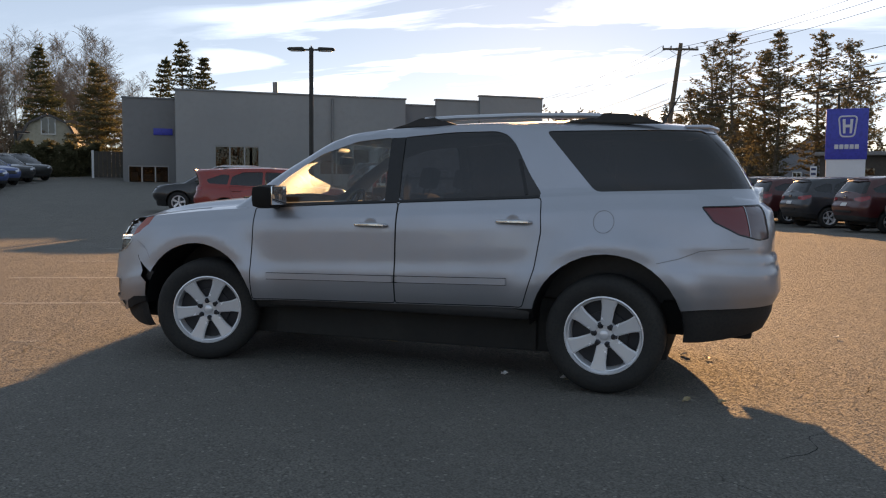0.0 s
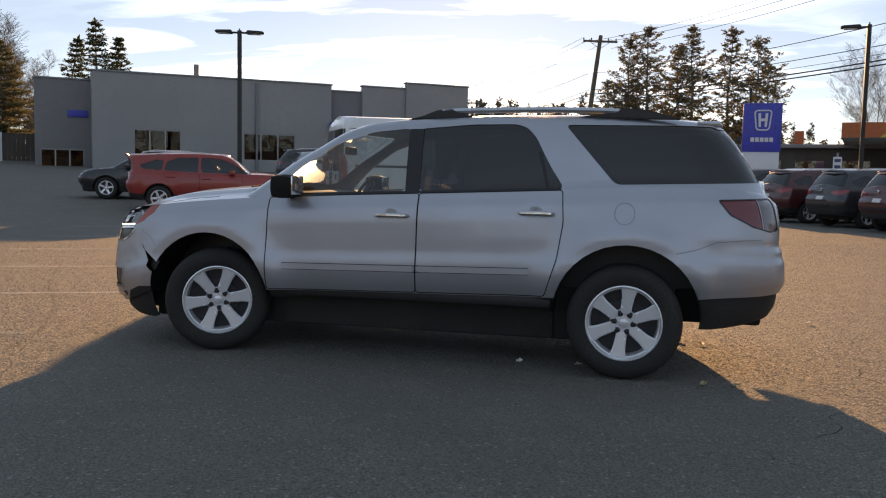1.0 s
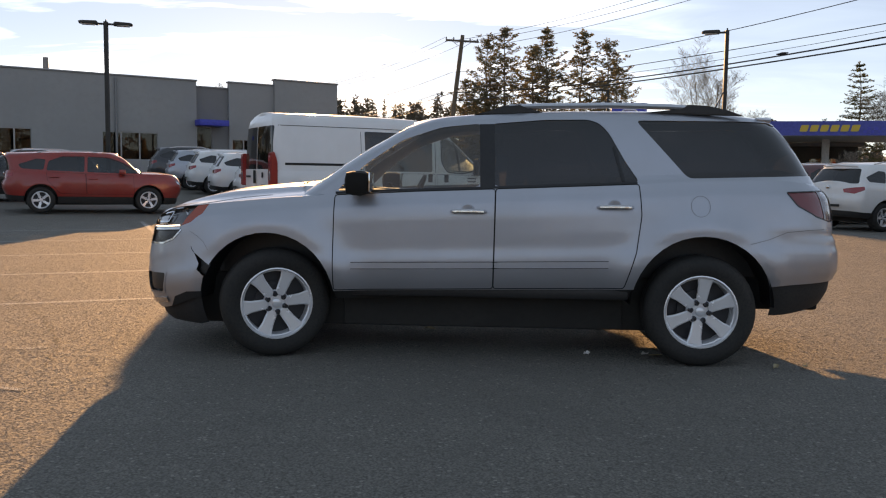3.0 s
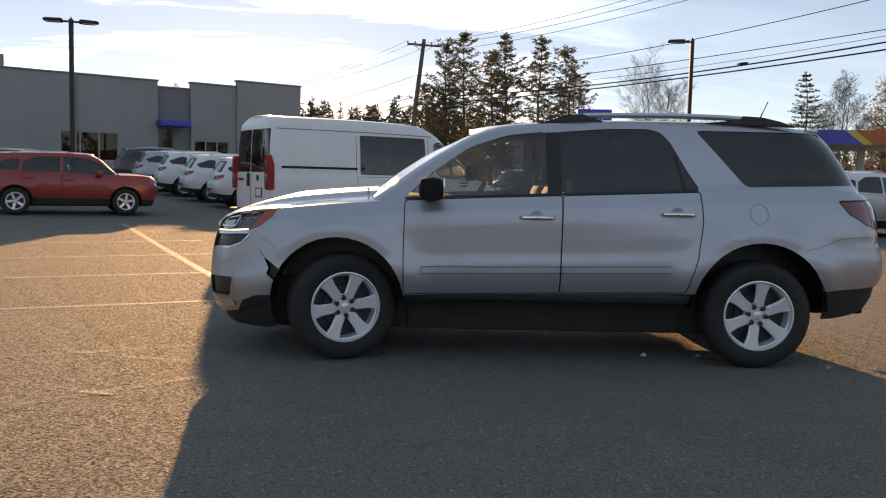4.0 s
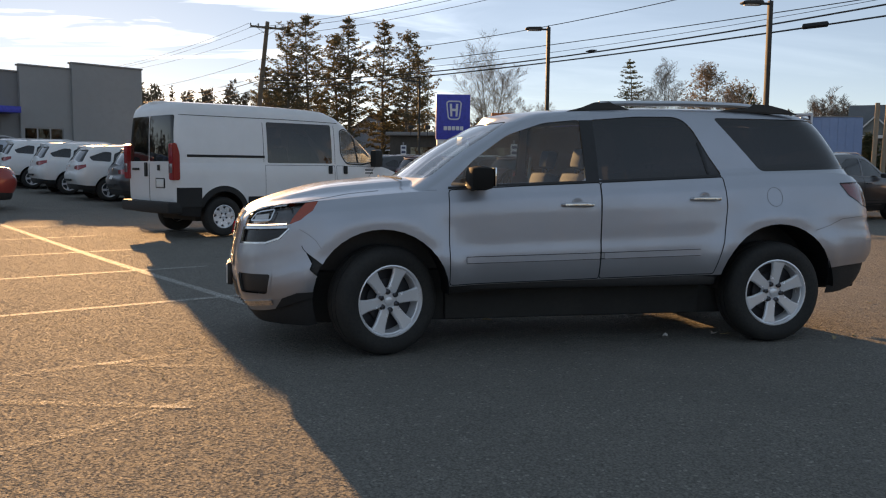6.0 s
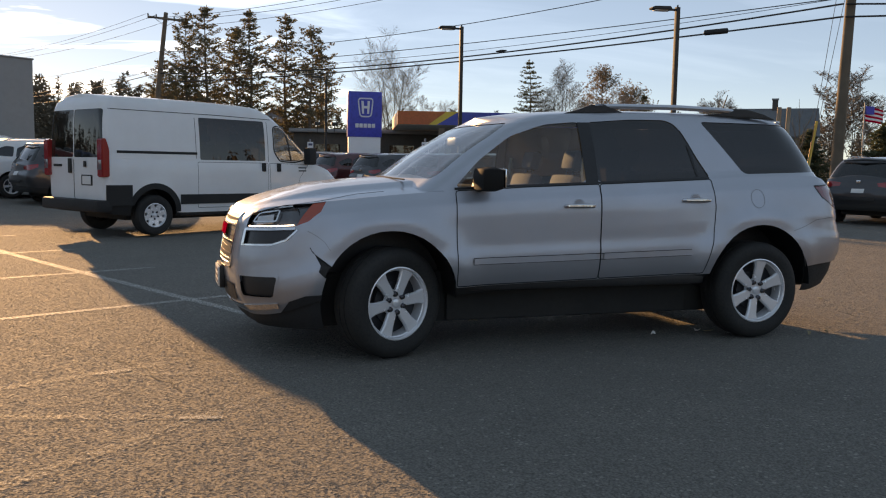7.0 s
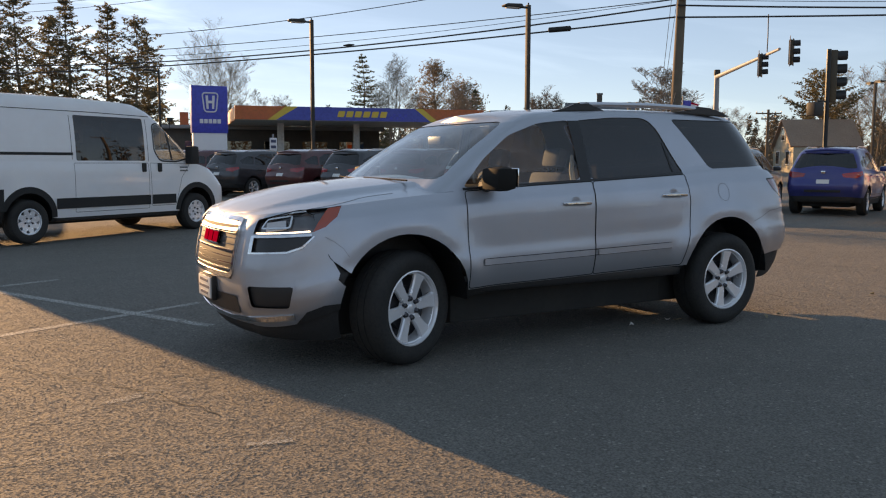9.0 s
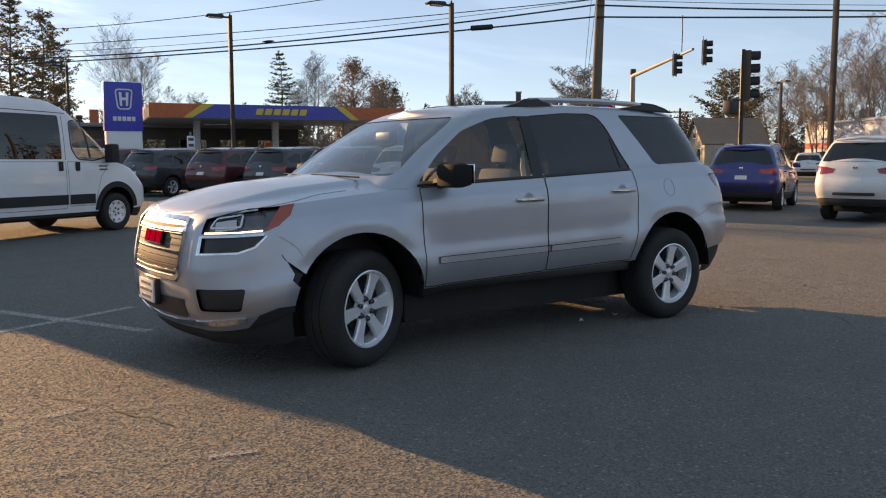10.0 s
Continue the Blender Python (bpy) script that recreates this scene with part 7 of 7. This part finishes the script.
def tuft(vs, fs, c, size, rng, n=6, flat=0.6):
    """A loose spray of narrow leaf blades round a point."""
    for _ in range(n):
        a = rng.uniform(0, 2 * math.pi)
        e = rng.uniform(-flat, flat + 0.25)
        d = Vector((math.cos(a) * math.cos(e), math.sin(a) * math.cos(e), math.sin(e)))
        s = d.cross(Vector((rng.uniform(-1, 1), rng.uniform(-1, 1), rng.uniform(-1, 1)))).normalized()
        ln, wd = size * rng.uniform(0.6, 1.2), size * rng.uniform(0.12, 0.26)
        p = c + Vector((rng.uniform(-1, 1), rng.uniform(-1, 1), rng.uniform(-0.5, 0.5))) * size * 0.35
        i = len(vs)
        vs += [p - s * wd * 0.4, p + d * ln * 0.5 + s * wd, p + d * ln, p + d * ln * 0.5 - s * wd]
        fs.append((i, i + 1, i + 2, i + 3))


def mesh_part(name, vs, fs, material, parent, label=""):
    me = bpy.data.meshes.new(name)
    me.from_pydata([tuple(v) for v in vs], [], fs)
    me.materials.append(material)
    ob = new(name, me)
    ob.parent = parent
    if label:
        ob["label"] = label
    return ob


def stick(vs, fs, pts, r0, r1, sides=3):
    """A thin tapering limb through points, appended to vertex and face lists."""
    base = len(vs)
    last = len(pts) - 1
    for k, p in enumerate(pts):
        d = (pts[min(k + 1, last)] - pts[max(k - 1, 0)]).normalized()
        a = d.orthogonal().normalized()
        b = d.cross(a)
        r = r0 + (r1 - r0) * k / last
        vs += [p + (a * math.cos(t * 2 * math.pi / sides) + b * math.sin(t * 2 * math.pi / sides)) * r for t in range(sides)]
    for k in range(last):
        for t in range(sides):
            u = (t + 1) % sides
            fs.append((base + k * sides + t, base + k * sides + u, base + (k + 1) * sides + u, base + (k + 1) * sides + t))


def conifer(h, spread, base, seed, kind, label, m, needles, group="conifers", dens=1.0):
    """kind pine: flat layered plates on level limbs; spruce: a narrow drooping cone."""
    rng = random.Random(seed)
    root = thing("tree", label, "tree", m, group)
    pine = kind == "pine"
    bend = [Vector((rng.uniform(-0.15, 0.15), rng.uniform(-0.15, 0.15), 0)) * (k * 0.5) for k in range(6)]
    tp = [Vector((0, 0, h * k / 5 - (0.4 if k == 0 else 0))) + bend[k] for k in range(6)]
    tv, tf = [], []
    stick(tv, tf, tp, h * 0.014 + 0.02, 0.02, 8)

    def trunk(z):
        k = min(max(z / h * 5, 0), 4.999)
        i = int(k)
        return tp[i].lerp(tp[i + 1], k - i)
    vs, fs = [], []
    size = (0.27 if pine else 0.25) * (0.75 + 0.03 * h)
    z = h * base
    while z < h * 0.985:
        u = (z - h * base) / (h * (1 - base))
        if pine:
            reach = spread * min(1.0, 0.16 + 1.75 * (1 - u)) ** 0.85 * (0.7 + 0.3 * min(1.0, u * 4)) * rng.uniform(0.55, 1.15)
            count = rng.randint(4, 6)
            rise = 0.10 + 0.45 * u
        else:
            reach = spread * (1 - u) ** 0.9 + 0.15
            count = rng.randint(4, 6)
            rise = -0.28 + 0.5 * u
        a0 = rng.uniform(0, 6.28)
        for k in range(count):
            if pine and rng.random() < 0.10:
                continue
            a = a0 + 2 * math.pi * k / count + rng.uniform(-0.35, 0.35)
            ln = reach * rng.uniform(0.6, 1.12)
            d = Vector((math.cos(a), math.sin(a), rise + rng.uniform(-0.12, 0.12)))
            side = Vector((-d.y, d.x, 0))
            s = trunk(z)
            e = s + d * ln + Vector((0, 0, 0.10 * ln))
            mid = s.lerp(e, 0.5) - Vector((0, 0, 0.06 * ln))
            stick(tv, tf, [s, mid, e], 0.014 * ln + 0.012, 0.006, 4)
            n = max(3, int(ln * (2.5 if pine else 1.7) * dens))
            for j in range(n):
                t = (0.22 if pine else 0.10) + (0.80 if pine else 0.92) * (j + rng.random()) / n
                c = s.lerp(mid, t * 2) if t < 0.5 else mid.lerp(e, min(1.03, t * 2 - 1))
                bl = (ln * 0.34 * (1.15 - 0.75 * t) + 0.12) * rng.uniform(0.6, 1.2)
                way = (d * 0.55 + side * rng.choice((-0.8, 0.8)) + Vector((0, 0, rng.uniform(-0.12, 0.28) if pine else rng.uniform(-0.06, 0.16)))) * bl
                for q in (0.35, 0.95) if bl < 0.8 else (0.25, 0.6, 1.0):
                    tuft(vs, fs, c + way * q, size, rng, 5, 0.5)
            tuft(vs, fs, e, size, rng, 6, 0.6)
        z += h * (0.033 if pine else 0.036) * rng.uniform(0.7, 1.3)
    for _ in range(6):
        tuft(vs, fs, tp[-1] - Vector((0, 0, rng.uniform(0, 0.06 * h))), 0.4, rng, 6, 1.2)
    mesh_part("trunk", tv, tf, M_BARK, root)
    mesh_part("crown", vs, fs, needles, root)
    return root


def bare_tree(h, seed, label, m, stems=1, spread=0.55, depth=4, group="bare trees", fine=0.010):
    """A leafless broadleaf tree: leaders with rising limbs that break up into fine twigs."""
    rng = random.Random(seed)
    root = thing("tree", label, "tree", m, group)
    tv, tf, cv, cf = [], [], [], []
    kids = (9, 7, 5, 4, 3)

    def grow(p, d, ln, r, level):
        n = 6 if level == 0 else 4 if level == 1 else 2
        pts = [p]
        dd = d.copy()
        for _ in range(n):
            dd = (dd + Vector((rng.uniform(-1, 1), rng.uniform(-1, 1), rng.uniform(-0.5, 0.9))) * (0.07 if level == 0 else 0.15)).normalized()
            pts.append(pts[-1] + dd * (ln / n))
        out = (tv, tf) if level < 2 else (cv, cf)
        stick(*out, pts, r, max(r * 0.3, fine * 0.7), 6 if level == 0 else 4 if level == 1 else 3)
        if level >= depth:
            return
        c = kids[level]
        for k in range(c):
            t = (0.24 if level == 0 else 0.2) + 0.78 * (k + rng.uniform(0.2, 0.9)) / c
            i = min(int(t * n), n - 1)
            q = pts[i].lerp(pts[i + 1], t * n - i)
            along = (pts[i + 1] - pts[i]).normalized()
            a = rng.uniform(0, 2 * math.pi)
            off = Vector((math.cos(a), math.sin(a), rng.uniform(-0.1, 0.25)))
            nd = (along * (1.0 - 0.4 * spread) + off * spread * rng.uniform(0.9, 1.5) * (1.0 if level < 2 else 1.5) + Vector((0, 0, 0.20 if level < 2 else 0.05))).normalized()
            grow(q, nd, ln * (rng.uniform(0.36, 0.52) if level < 2 else rng.uniform(0.5, 0.75)) * (1.2 - 0.55 * t), max(r * (1 - 0.7 * t) * 0.52, fine), level + 1)
    for s in range(stems):
        a = 6.283 * (s + rng.uniform(0, 0.6)) / stems
        lean = rng.uniform(0.06, 0.24) if stems > 1 else 0.04
        grow(Vector((math.cos(a), math.sin(a), 0)) * (0.3 if stems > 1 else 0) - Vector((0, 0, 0.2)), Vector((math.cos(a) * lean, math.sin(a) * lean, 1)).normalized(),
             h * rng.uniform(0.60, 0.74), h * 0.0095 / math.sqrt(stems) + 0.02, 0)
    mesh_part("trunk", tv, tf, M_BARK, root)
    mesh_part("crown", cv, cf, M_TWIG, root)
    return root


def round_tree(h, spread, seed, label, m, leaves, limbs=150):
    """A dense rounded crown of fine brown sprays on upright forking limbs."""
    rng = random.Random(seed)
    root = thing("tree", label, "tree", m, "round trees")
    tb = bmesh.new()
    vs, fs = [], []
    add_tube(tb, [(0, 0, -0.5), (0.1, 0, h * 0.3), (0, 0.1, h * 0.7)], [h * 0.02, h * 0.015, 0.05], 8)
    for k in range(limbs):
        a, u = rng.uniform(0, 6.28), rng.random()
        z = h * (0.12 + 0.88 * u)
        rim_r = spread * math.sqrt(max(0.02, 1 - (abs(u - 0.38) / 0.64) ** 2.2))
        r = rim_r * rng.uniform(0.55, 1.05)
        s = Vector((0, 0, max(h * 0.1, z - r * 0.9)))
        e = Vector((math.cos(a) * r, math.sin(a) * r, z * rng.uniform(0.96, 1.02)))
        add_tube(tb, [s, s.lerp(e, 0.55) + Vector((0, 0, 0.15)), e], [0.07, 0.04, 0.012], 4, False)
        for j in range(26):
            c = s.lerp(e, 0.4 + 0.6 * (j + rng.random()) / 26)
            tuft(vs, fs, c + Vector((rng.uniform(-1, 1), rng.uniform(-1, 1), rng.uniform(-1, 1))) * 0.8, 0.30, rng, 5, 0.9)
    part("trunk", tb, M_BARK, root)
    mesh_part("crown", vs, fs, leaves, root)
    return root


def stand(eye, azd, d, rot=0.0):
    x, y = polar(eye, azd, d)
    return pose(x, y, ground_z(x, y) if d < 110 else 0.3, 0, 0, rot)


# the group of tall pines beyond the sign
PINES = ((0.8, 92, 14.6, 2.9, 11), (2.0, 90, 15.6, 2.9, 12), (3.9, 93, 14.6, 2.6, 17), (4.7, 90, 15.9, 2.8, 13), (6.95, 91, 15.9, 2.5, 14), (8.6, 89, 14.5, 2.9, 15), (9.3, 92, 12.4, 3.0, 18), (-0.5, 96, 10.5, 2.8, 16))
for a, d, h, s, seed in PINES:
    conifer(h, s, 0.14, seed, "pine", "tall open-crowned pine against the evening sky", stand(E45, a, d, seed * 40), M_NEEDLE, "tall pines", 1.3)
# lone spruce and brownish conifer beyond the gas station
conifer(17.0, 5.8, 0.12, 21, "spruce", "dark spire-topped conifer beyond the gas station", stand(E10, 24.9, 130), M_SPRUCE, dens=1.6)
round_tree(16.3, 5.6, 22, "brownish round-crowned tree beyond the gas station", stand(E10, 29.6, 135), M_BROWN)
round_tree(14.6, 4.2, 26, "lower brown tree beside the round one", stand(E10, 31.6, 138), M_BROWN)
conifer(11.6, 3.0, 0.08, 23, "spruce", "small dark conifer beside the brown one", stand(E10, 32.4, 126), M_SPRUCE, dens=1.5)
conifer(4.3, 1.9, 0.02, 24, "spruce", "dense dark evergreen bush by the flag", stand(E75, 46.3, 60), M_SPRUCE, dens=7.0)
conifer(4.0, 2.2, 0.02, 28, "spruce", "low dark evergreen shrub in front of the house", stand(E6, 38.1, 84), M_SPRUCE, dens=6.0)
conifer(4.6, 2.6, 0.02, 29, "spruce", "broad dark evergreen shrub in front of the house", stand(E6, 41.2, 84), M_SPRUCE, dens=6.0)
conifer(10.2, 4.0, 0.10, 25, "pine", "broad pine behind the traffic signals", stand(E10, 54.0, 96), M_NEEDLE, dens=2.0)
# left group behind the house
conifer(9.7, 2.6, 0.1, 31, "spruce", "tall narrow spruce behind the roof", stand(E0, -35.6, 66), M_SPRUCE, dens=1.8)
conifer(8.7, 1.9, 0.1, 32, "spruce", "narrow spruce behind the roof", stand(E0, -37.0, 68), M_SPRUCE, dens=1.8)
conifer(8.9, 2.2, 0.1, 33, "spruce", "narrow spruce behind the roof", stand(E0, -34.5, 68), M_SPRUCE, dens=1.6)
conifer(11.0, 3.2, 0.05, 34, "spruce", "dense dark spruce behind the house", stand(E0, -43.8, 82), M_SPRUCE, dens=3.6)
conifer(8.7, 3.1, 0.03, 35, "spruce", "broad brownish conifer by the house", stand(E0, -40.8, 72), M_OLIVE, dens=5.0)
for k in range(11):
    conifer(2.0 + 0.25 * math.sin(k * 2.1), 0.42, 0.02, 40 + k % 3, "spruce", "narrow evergreen hedge shrub in front of the house", stand(E0, -45.2 + 0.42 * k, 60 + 0.4 * k, k * 70), M_OLIVE, "hedge", 6.0)
# bare trees
bare_tree(29.0, 57, "tall bare multi-stemmed tree by the totem sign", stand(E45, 14.5, 170), stems=5, spread=0.5, fine=0.013)
b1 = bare_tree(12.2, 51, "bare multi-stemmed tree far behind the totem sign", stand(E10, 17.0, 130), stems=3, spread=0.55)
bare_tree(17.5, 52, "bare tree beside the dark conifer", stand(E10, 26.9, 125), stems=3, spread=0.6, fine=0.014)
b3 = bare_tree(13.5, 53, "bare roadside tree against the sky", stand(E10, 60.5, 110), stems=3, spread=0.52)
bare_tree(13.0, 59, "bare twiggy tree with a rounded crown behind the utility pole", stand(E10, 44.7, 100), stems=4, spread=0.72, fine=0.022)
BARE = ((E10, 31.0, 96, 0.95), (E10, 57.0, 100, 0.95), (E10, 59.2, 78, 0.95), (E10, 62.5, 90, 1.0), (E10, 64.5, 75, 1.0), (E10, 66.5, 90, 1.1), (E10, 53.0, 110, 0.7), (E10, 48.6, 105, 0.62),
        (E0, -41.3, 85, 0.95), (E0, -42.5, 90, 0.92), (E0, -39.0, 84, 0.78), (E0, -45.8, 82, 0.85), (E0, -47.0, 88, 0.9), (E0, -38.2, 92, 0.75), (E0, -32.0, 82, 0.66), (E0, -20.0, 78, 0.6), (E10, 10.5, 100, 0.85), (E75, 18.5, 110, 0.8),
        (E10, 17.5, 105, 0.7), (E0, -43.3, 96, 1.25), (E0, -40.8, 88, 1.2), (E0, -41.8, 80, 1.1), (E0, -46.5, 76, 1.05), (E0, -45.0, 90, 1.15), (E0, -48.2, 80, 1.1), (E0, -39.6, 95, 1.05), (E0, -36.8, 98, 0.95), (E10, 61.5, 105, 1.3), (E10, 63.5, 95, 1.3), (E10, 65.5, 80, 1.2), (E10, 55.6, 105, 0.9), (E10, 69, 85, 1.1))
for i, (e, a, d, s) in enumerate(BARE):
    if e is E0:
        d, s = d * 1.2, s * 1.15
    t = copy_thing((b1, b3)[i % 2], stand(e, a, d, i * 77))
    t.scale = (s, s, s)
    t["label"] = "bare leafless tree in the evening light"
bare_tree(11.4, 58, "bare fan-shaped tree behind the blue wall", stand(E6, 36.0, 113), stems=7, spread=0.5, fine=0.014)
bare_tree(4.4, 62, "slender bare young street tree", pose(17.18, 16.84, ground_z(17, 17)), stems=1, spread=0.22, depth=2, fine=0.008)
bare_tree(3.4, 61, "small bare street tree by the parked row", stand(E10, 27.6, 52), stems=2, spread=0.5, depth=3)


def far_woods():
    """The wooded skyline, past counting, in one mesh, plus an unseen belt."""
    rng = random.Random(5)
    vs, fs = [], []
    # the last range is unseen, added behind the camera for the paint to reflect
    for (a0, a1, d0, d1, h0, h1, n) in ((-15, 3, 120, 170, 9, 13.5, 330), (2, 26, 170, 240, 9, 13, 190), (24, 72, 150, 230, 6, 12, 300), (-75, -33, 105, 150, 7, 11, 170), (-34, -13, 150, 200, 8, 11, 90), (85, 275, 75, 130, 8, 14, 420)):
        for _ in range(n):
            x, y = polar(E45, rng.uniform(a0, a1), rng.uniform(d0, d1))
            h = rng.uniform(h0 * 0.7, h1)
            conif = rng.random() < 0.55
            w = h * rng.uniform(0.16, 0.28)
            for _ in range(130 if a1 < 80 else 45):
                u = rng.random() ** 0.8
                r = w * ((1 - u) if conif else math.sin(math.pi * min(0.95, u * 0.8 + 0.15))) + 0.1
                a = rng.uniform(0, 6.28)
                c = Vector((x + math.cos(a) * r * rng.random(), y + math.sin(a) * r * rng.random(), h * (0.05 + 0.95 * u)))
                tuft(vs, fs, c, 0.6 if a1 < 80 else 0.85, rng, 3, 0.9)
    me = bpy.data.meshes.new("far_woods")
    me.from_pydata([tuple(v) for v in vs], [], fs)
    me.materials.append(M_FARWOOD)
    tagged(new("far_woods", me), "distant mixed woods along the skyline, plus an unseen belt added for reflections", "woods", kind="stuff")


# tone lifted to brighten reflections of the added belt; stands in for haze
M_FARWOOD = varied(mat("far_woods", (0.14, 0.115, 0.085), 0.9), (0.14, 0.115, 0.085), (0.19, 0.145, 0.10), 0.08, 0.6, amount=0.4)
far_woods()


def hills():
    rng = random.Random(8)
    bm = bmesh.new()
    prev = None
    for i in range(181):
        a = i * 2.0
        h = 22 + 9 * math.sin(radians(a * 3 + 40)) + 6 * math.sin(radians(a * 7)) + rng.uniform(-1.2, 1.2)
        row = []
        for d, k in ((700, 0.0), (900, 0.75), (1100, 1.0), (1500, 0.0)):
            x, y = polar((0, 0), a, d)
            row.append(bm.verts.new((x, y, h * k - 1)))
        if prev:
            for k in range(3):
                bm.faces.new((prev[k], row[k], row[k + 1], prev[k + 1]))
        prev = row
    solo("hills", bm, M_HILL, "low wooded hills on the horizon", "hills", kind="structure", smooth=60)


hills()

# ---- paint lines, kerb and litter on the lot ----


def worn_paint(name, color, cover):
    m = bpy.data.materials.new(name)
    m.use_nodes = True
    nt = m.node_tree
    p = nt.nodes["Principled BSDF"]
    p.inputs["Roughness"].default_value = 0.75
    nt.links.new(blend(nt, noisy(nt, 9.0, 6.0), color, tuple(c * 0.7 for c in color)), p.inputs["Base Color"])
    tr = nt.nodes.new("ShaderNodeBsdfTransparent")
    ms = nt.nodes.new("ShaderNodeMixShader")
    fine = noisy(nt, 60.0, 6.0, 0.7, lo=0.5 - cover * 0.35, hi=0.62 - cover * 0.25)
    nt.links.new(fine, ms.inputs[0])
    nt.links.new(tr.outputs[0], ms.inputs[1])
    nt.links.new(p.outputs[0], ms.inputs[2])
    nt.links.new(ms.outputs[0], nt.nodes["Material Output"].inputs["Surface"])
    return m


M_LINE = worn_paint("worn_white_line", (0.47, 0.45, 0.41), 0.3)
M_FAINT = worn_paint("faded_white_line", (0.37, 0.34, 0.295), 0.0)
M_REMNANT = worn_paint("remnant_white_line", (0.44, 0.415, 0.37), 0.25)
LIFT = iter(range(10000))


def line(x0, y0, x1, y1, w=0.10, m=None, label="worn white parking line on the asphalt"):
    a, b = Vector((x0, y0, 0)), Vector((x1, y1, 0))
    d = (b - a).normalized()
    s = Vector((-d.y, d.x, 0)) * w / 2
    n = max(2, int((b - a).length / 0.5))
    bm = bmesh.new()
    prev = None
    up = 0.003 + 0.0002 * next(LIFT)
    for k in range(n + 1):
        p = a.lerp(b, k / n)
        row = []
        for q in (p - s, p + s):
            q.z = ground_z(q.x, q.y) + up
            row.append(bm.verts.new(q))
        if prev:
            bm.faces.new((prev[0], row[0], row[1], prev[1]))
        prev = row
    bmesh.ops.recalc_face_normals(bm, faces=bm.faces)
    return solo("parking_line", bm, m or M_LINE, label, "painted line", group="parking lines", kind="structure", smooth=0)


line(-9.1, 15.0, -2.3, 1.1, 0.11)
u = Vector((0.906, 0.4226, 0))
for px, py in ((-2.72, 2.02), (-3.72, 4.45), (-4.85, 6.75), (-5.95, 9.05), (-7.05, 11.3)):
    line(px - u.x * 3.9, py - u.y * 3.9, px + u.x * 0.7, py + u.y * 0.7, 0.10)
# old markings scuffed nearly away
for x0, y0, x1, y1 in ((-3.95, -1.15, -2.6, -0.52), (-3.36, -0.92, -2.3, -1.18), (-3.9, -1.72, -2.76, -2.03), (-3.7, -2.82, -2.0, -1.24), (-5.2, -1.72, -3.95, -1.15), (-6.0, -1.3, -3.9, -1.72)):
    line(x0, y0, x1, y1, 0.085, M_FAINT, "nearly worn away old white marking")
for x0, y0, x1, y1 in ((-3.42, -0.905, -3.22, -0.84), (-2.95, -2.0, -2.73, -2.04)):
    line(x0, y0, x1, y1, 0.06, M_REMNANT, "bright remnant of an old white marking")


def crack(pts, seed):
    rng = random.Random(seed)
    bm = bmesh.new()
    prev = None
    pts = [Vector((*p, 0)) for p in pts]
    for a, b in zip(pts, pts[1:]):
        n = max(2, int((b - a).length / 0.06))
        s = (b - a).normalized().cross(Vector((0, 0, 1)))
        for k in range(n):
            p = a.lerp(b, k / n) + s * rng.uniform(-0.025, 0.025)
            w = rng.uniform(0.002, 0.007)
            row = [bm.verts.new((q.x, q.y, 0.004 + ground_z(q.x, q.y))) for q in (p - s * w, p + s * w)]
            if prev:
                bm.faces.new((prev[0], row[0], row[1], prev[1]))
            prev = row
    bmesh.ops.recalc_face_normals(bm, faces=bm.faces)
    solo("asphalt_crack", bm, M_CRACK, "dark crack in the asphalt", "crack", kind="structure", smooth=0)


crack([(-6.6, 4.1), (-5.64, 2.68), (-5.09, 1.83), (-3.89, 0.39), (-3.16, -0.76), (-2.9, -1.5)], 3)
crack([(-9.0, 2.2), (-7.4, 2.9), (-5.9, 2.9)], 4)
crack([(3.2, 6.0), (4.4, 3.2), (5.2, 2.6), (6.8, -0.5)], 5)

M_LEAF = varied(mat("dry_leaf", (0.42, 0.33, 0.2), 0.7), (0.42, 0.33, 0.2), (0.3, 0.2, 0.1), 5, 60)
M_PAPER = mat("paper_scrap", (0.75, 0.73, 0.7), 0.6)


def scrap(x, y, s, m, label, cat, seed):
    rng = random.Random(seed)
    bm = bmesh.new()
    n = 7
    c = bm.verts.new((0, 0, 0.012))
    ring = [bm.verts.new((math.cos(k * 6.283 / n) * s * rng.uniform(0.5, 1.1), math.sin(k * 6.283 / n) * s * rng.uniform(0.25, 0.6), rng.uniform(0.004, 0.03))) for k in range(n)]
    for k in range(n):
        bm.faces.new((c, ring[k], ring[(k + 1) % n]))
    res = bmesh.ops.extrude_face_region(bm, geom=bm.faces[:])
    for v in res["geom"]:
        if isinstance(v, bmesh.types.BMVert):
            v.co.z += 0.004
    bmesh.ops.recalc_face_normals(bm, faces=bm.faces)
    solo(cat.replace(" ", "_"), bm, m, label, cat, pose(x, y, ground_z(x, y), 0, 0, rng.uniform(0, 360)), "litter")


for i, (x, y, s) in enumerate(((0.98, 0.51, 0.05), (0.77, -0.63, 0.035), (-0.46, 0.27, 0.05), (1.27, -0.66, 0.07), (1.20, -0.61, 0.05), (2.04, -0.96, 0.04), (2.25, -0.92, 0.05), (1.94, 0.58, 0.05),
                               (3.6, 0.63, 0.07), (2.13, 0.48, 0.06), (3.2, 1.9, 0.05), (4.1, -0.6, 0.04), (4.6, 2.2, 0.05))):
    if i % 3 == 1:
        scrap(x, y, s, M_PAPER, "small pale scrap of paper on the asphalt", "paper scrap", i)
    else:
        scrap(x, y, s, M_LEAF, "small dry curled leaf on the asphalt", "leaf", i)
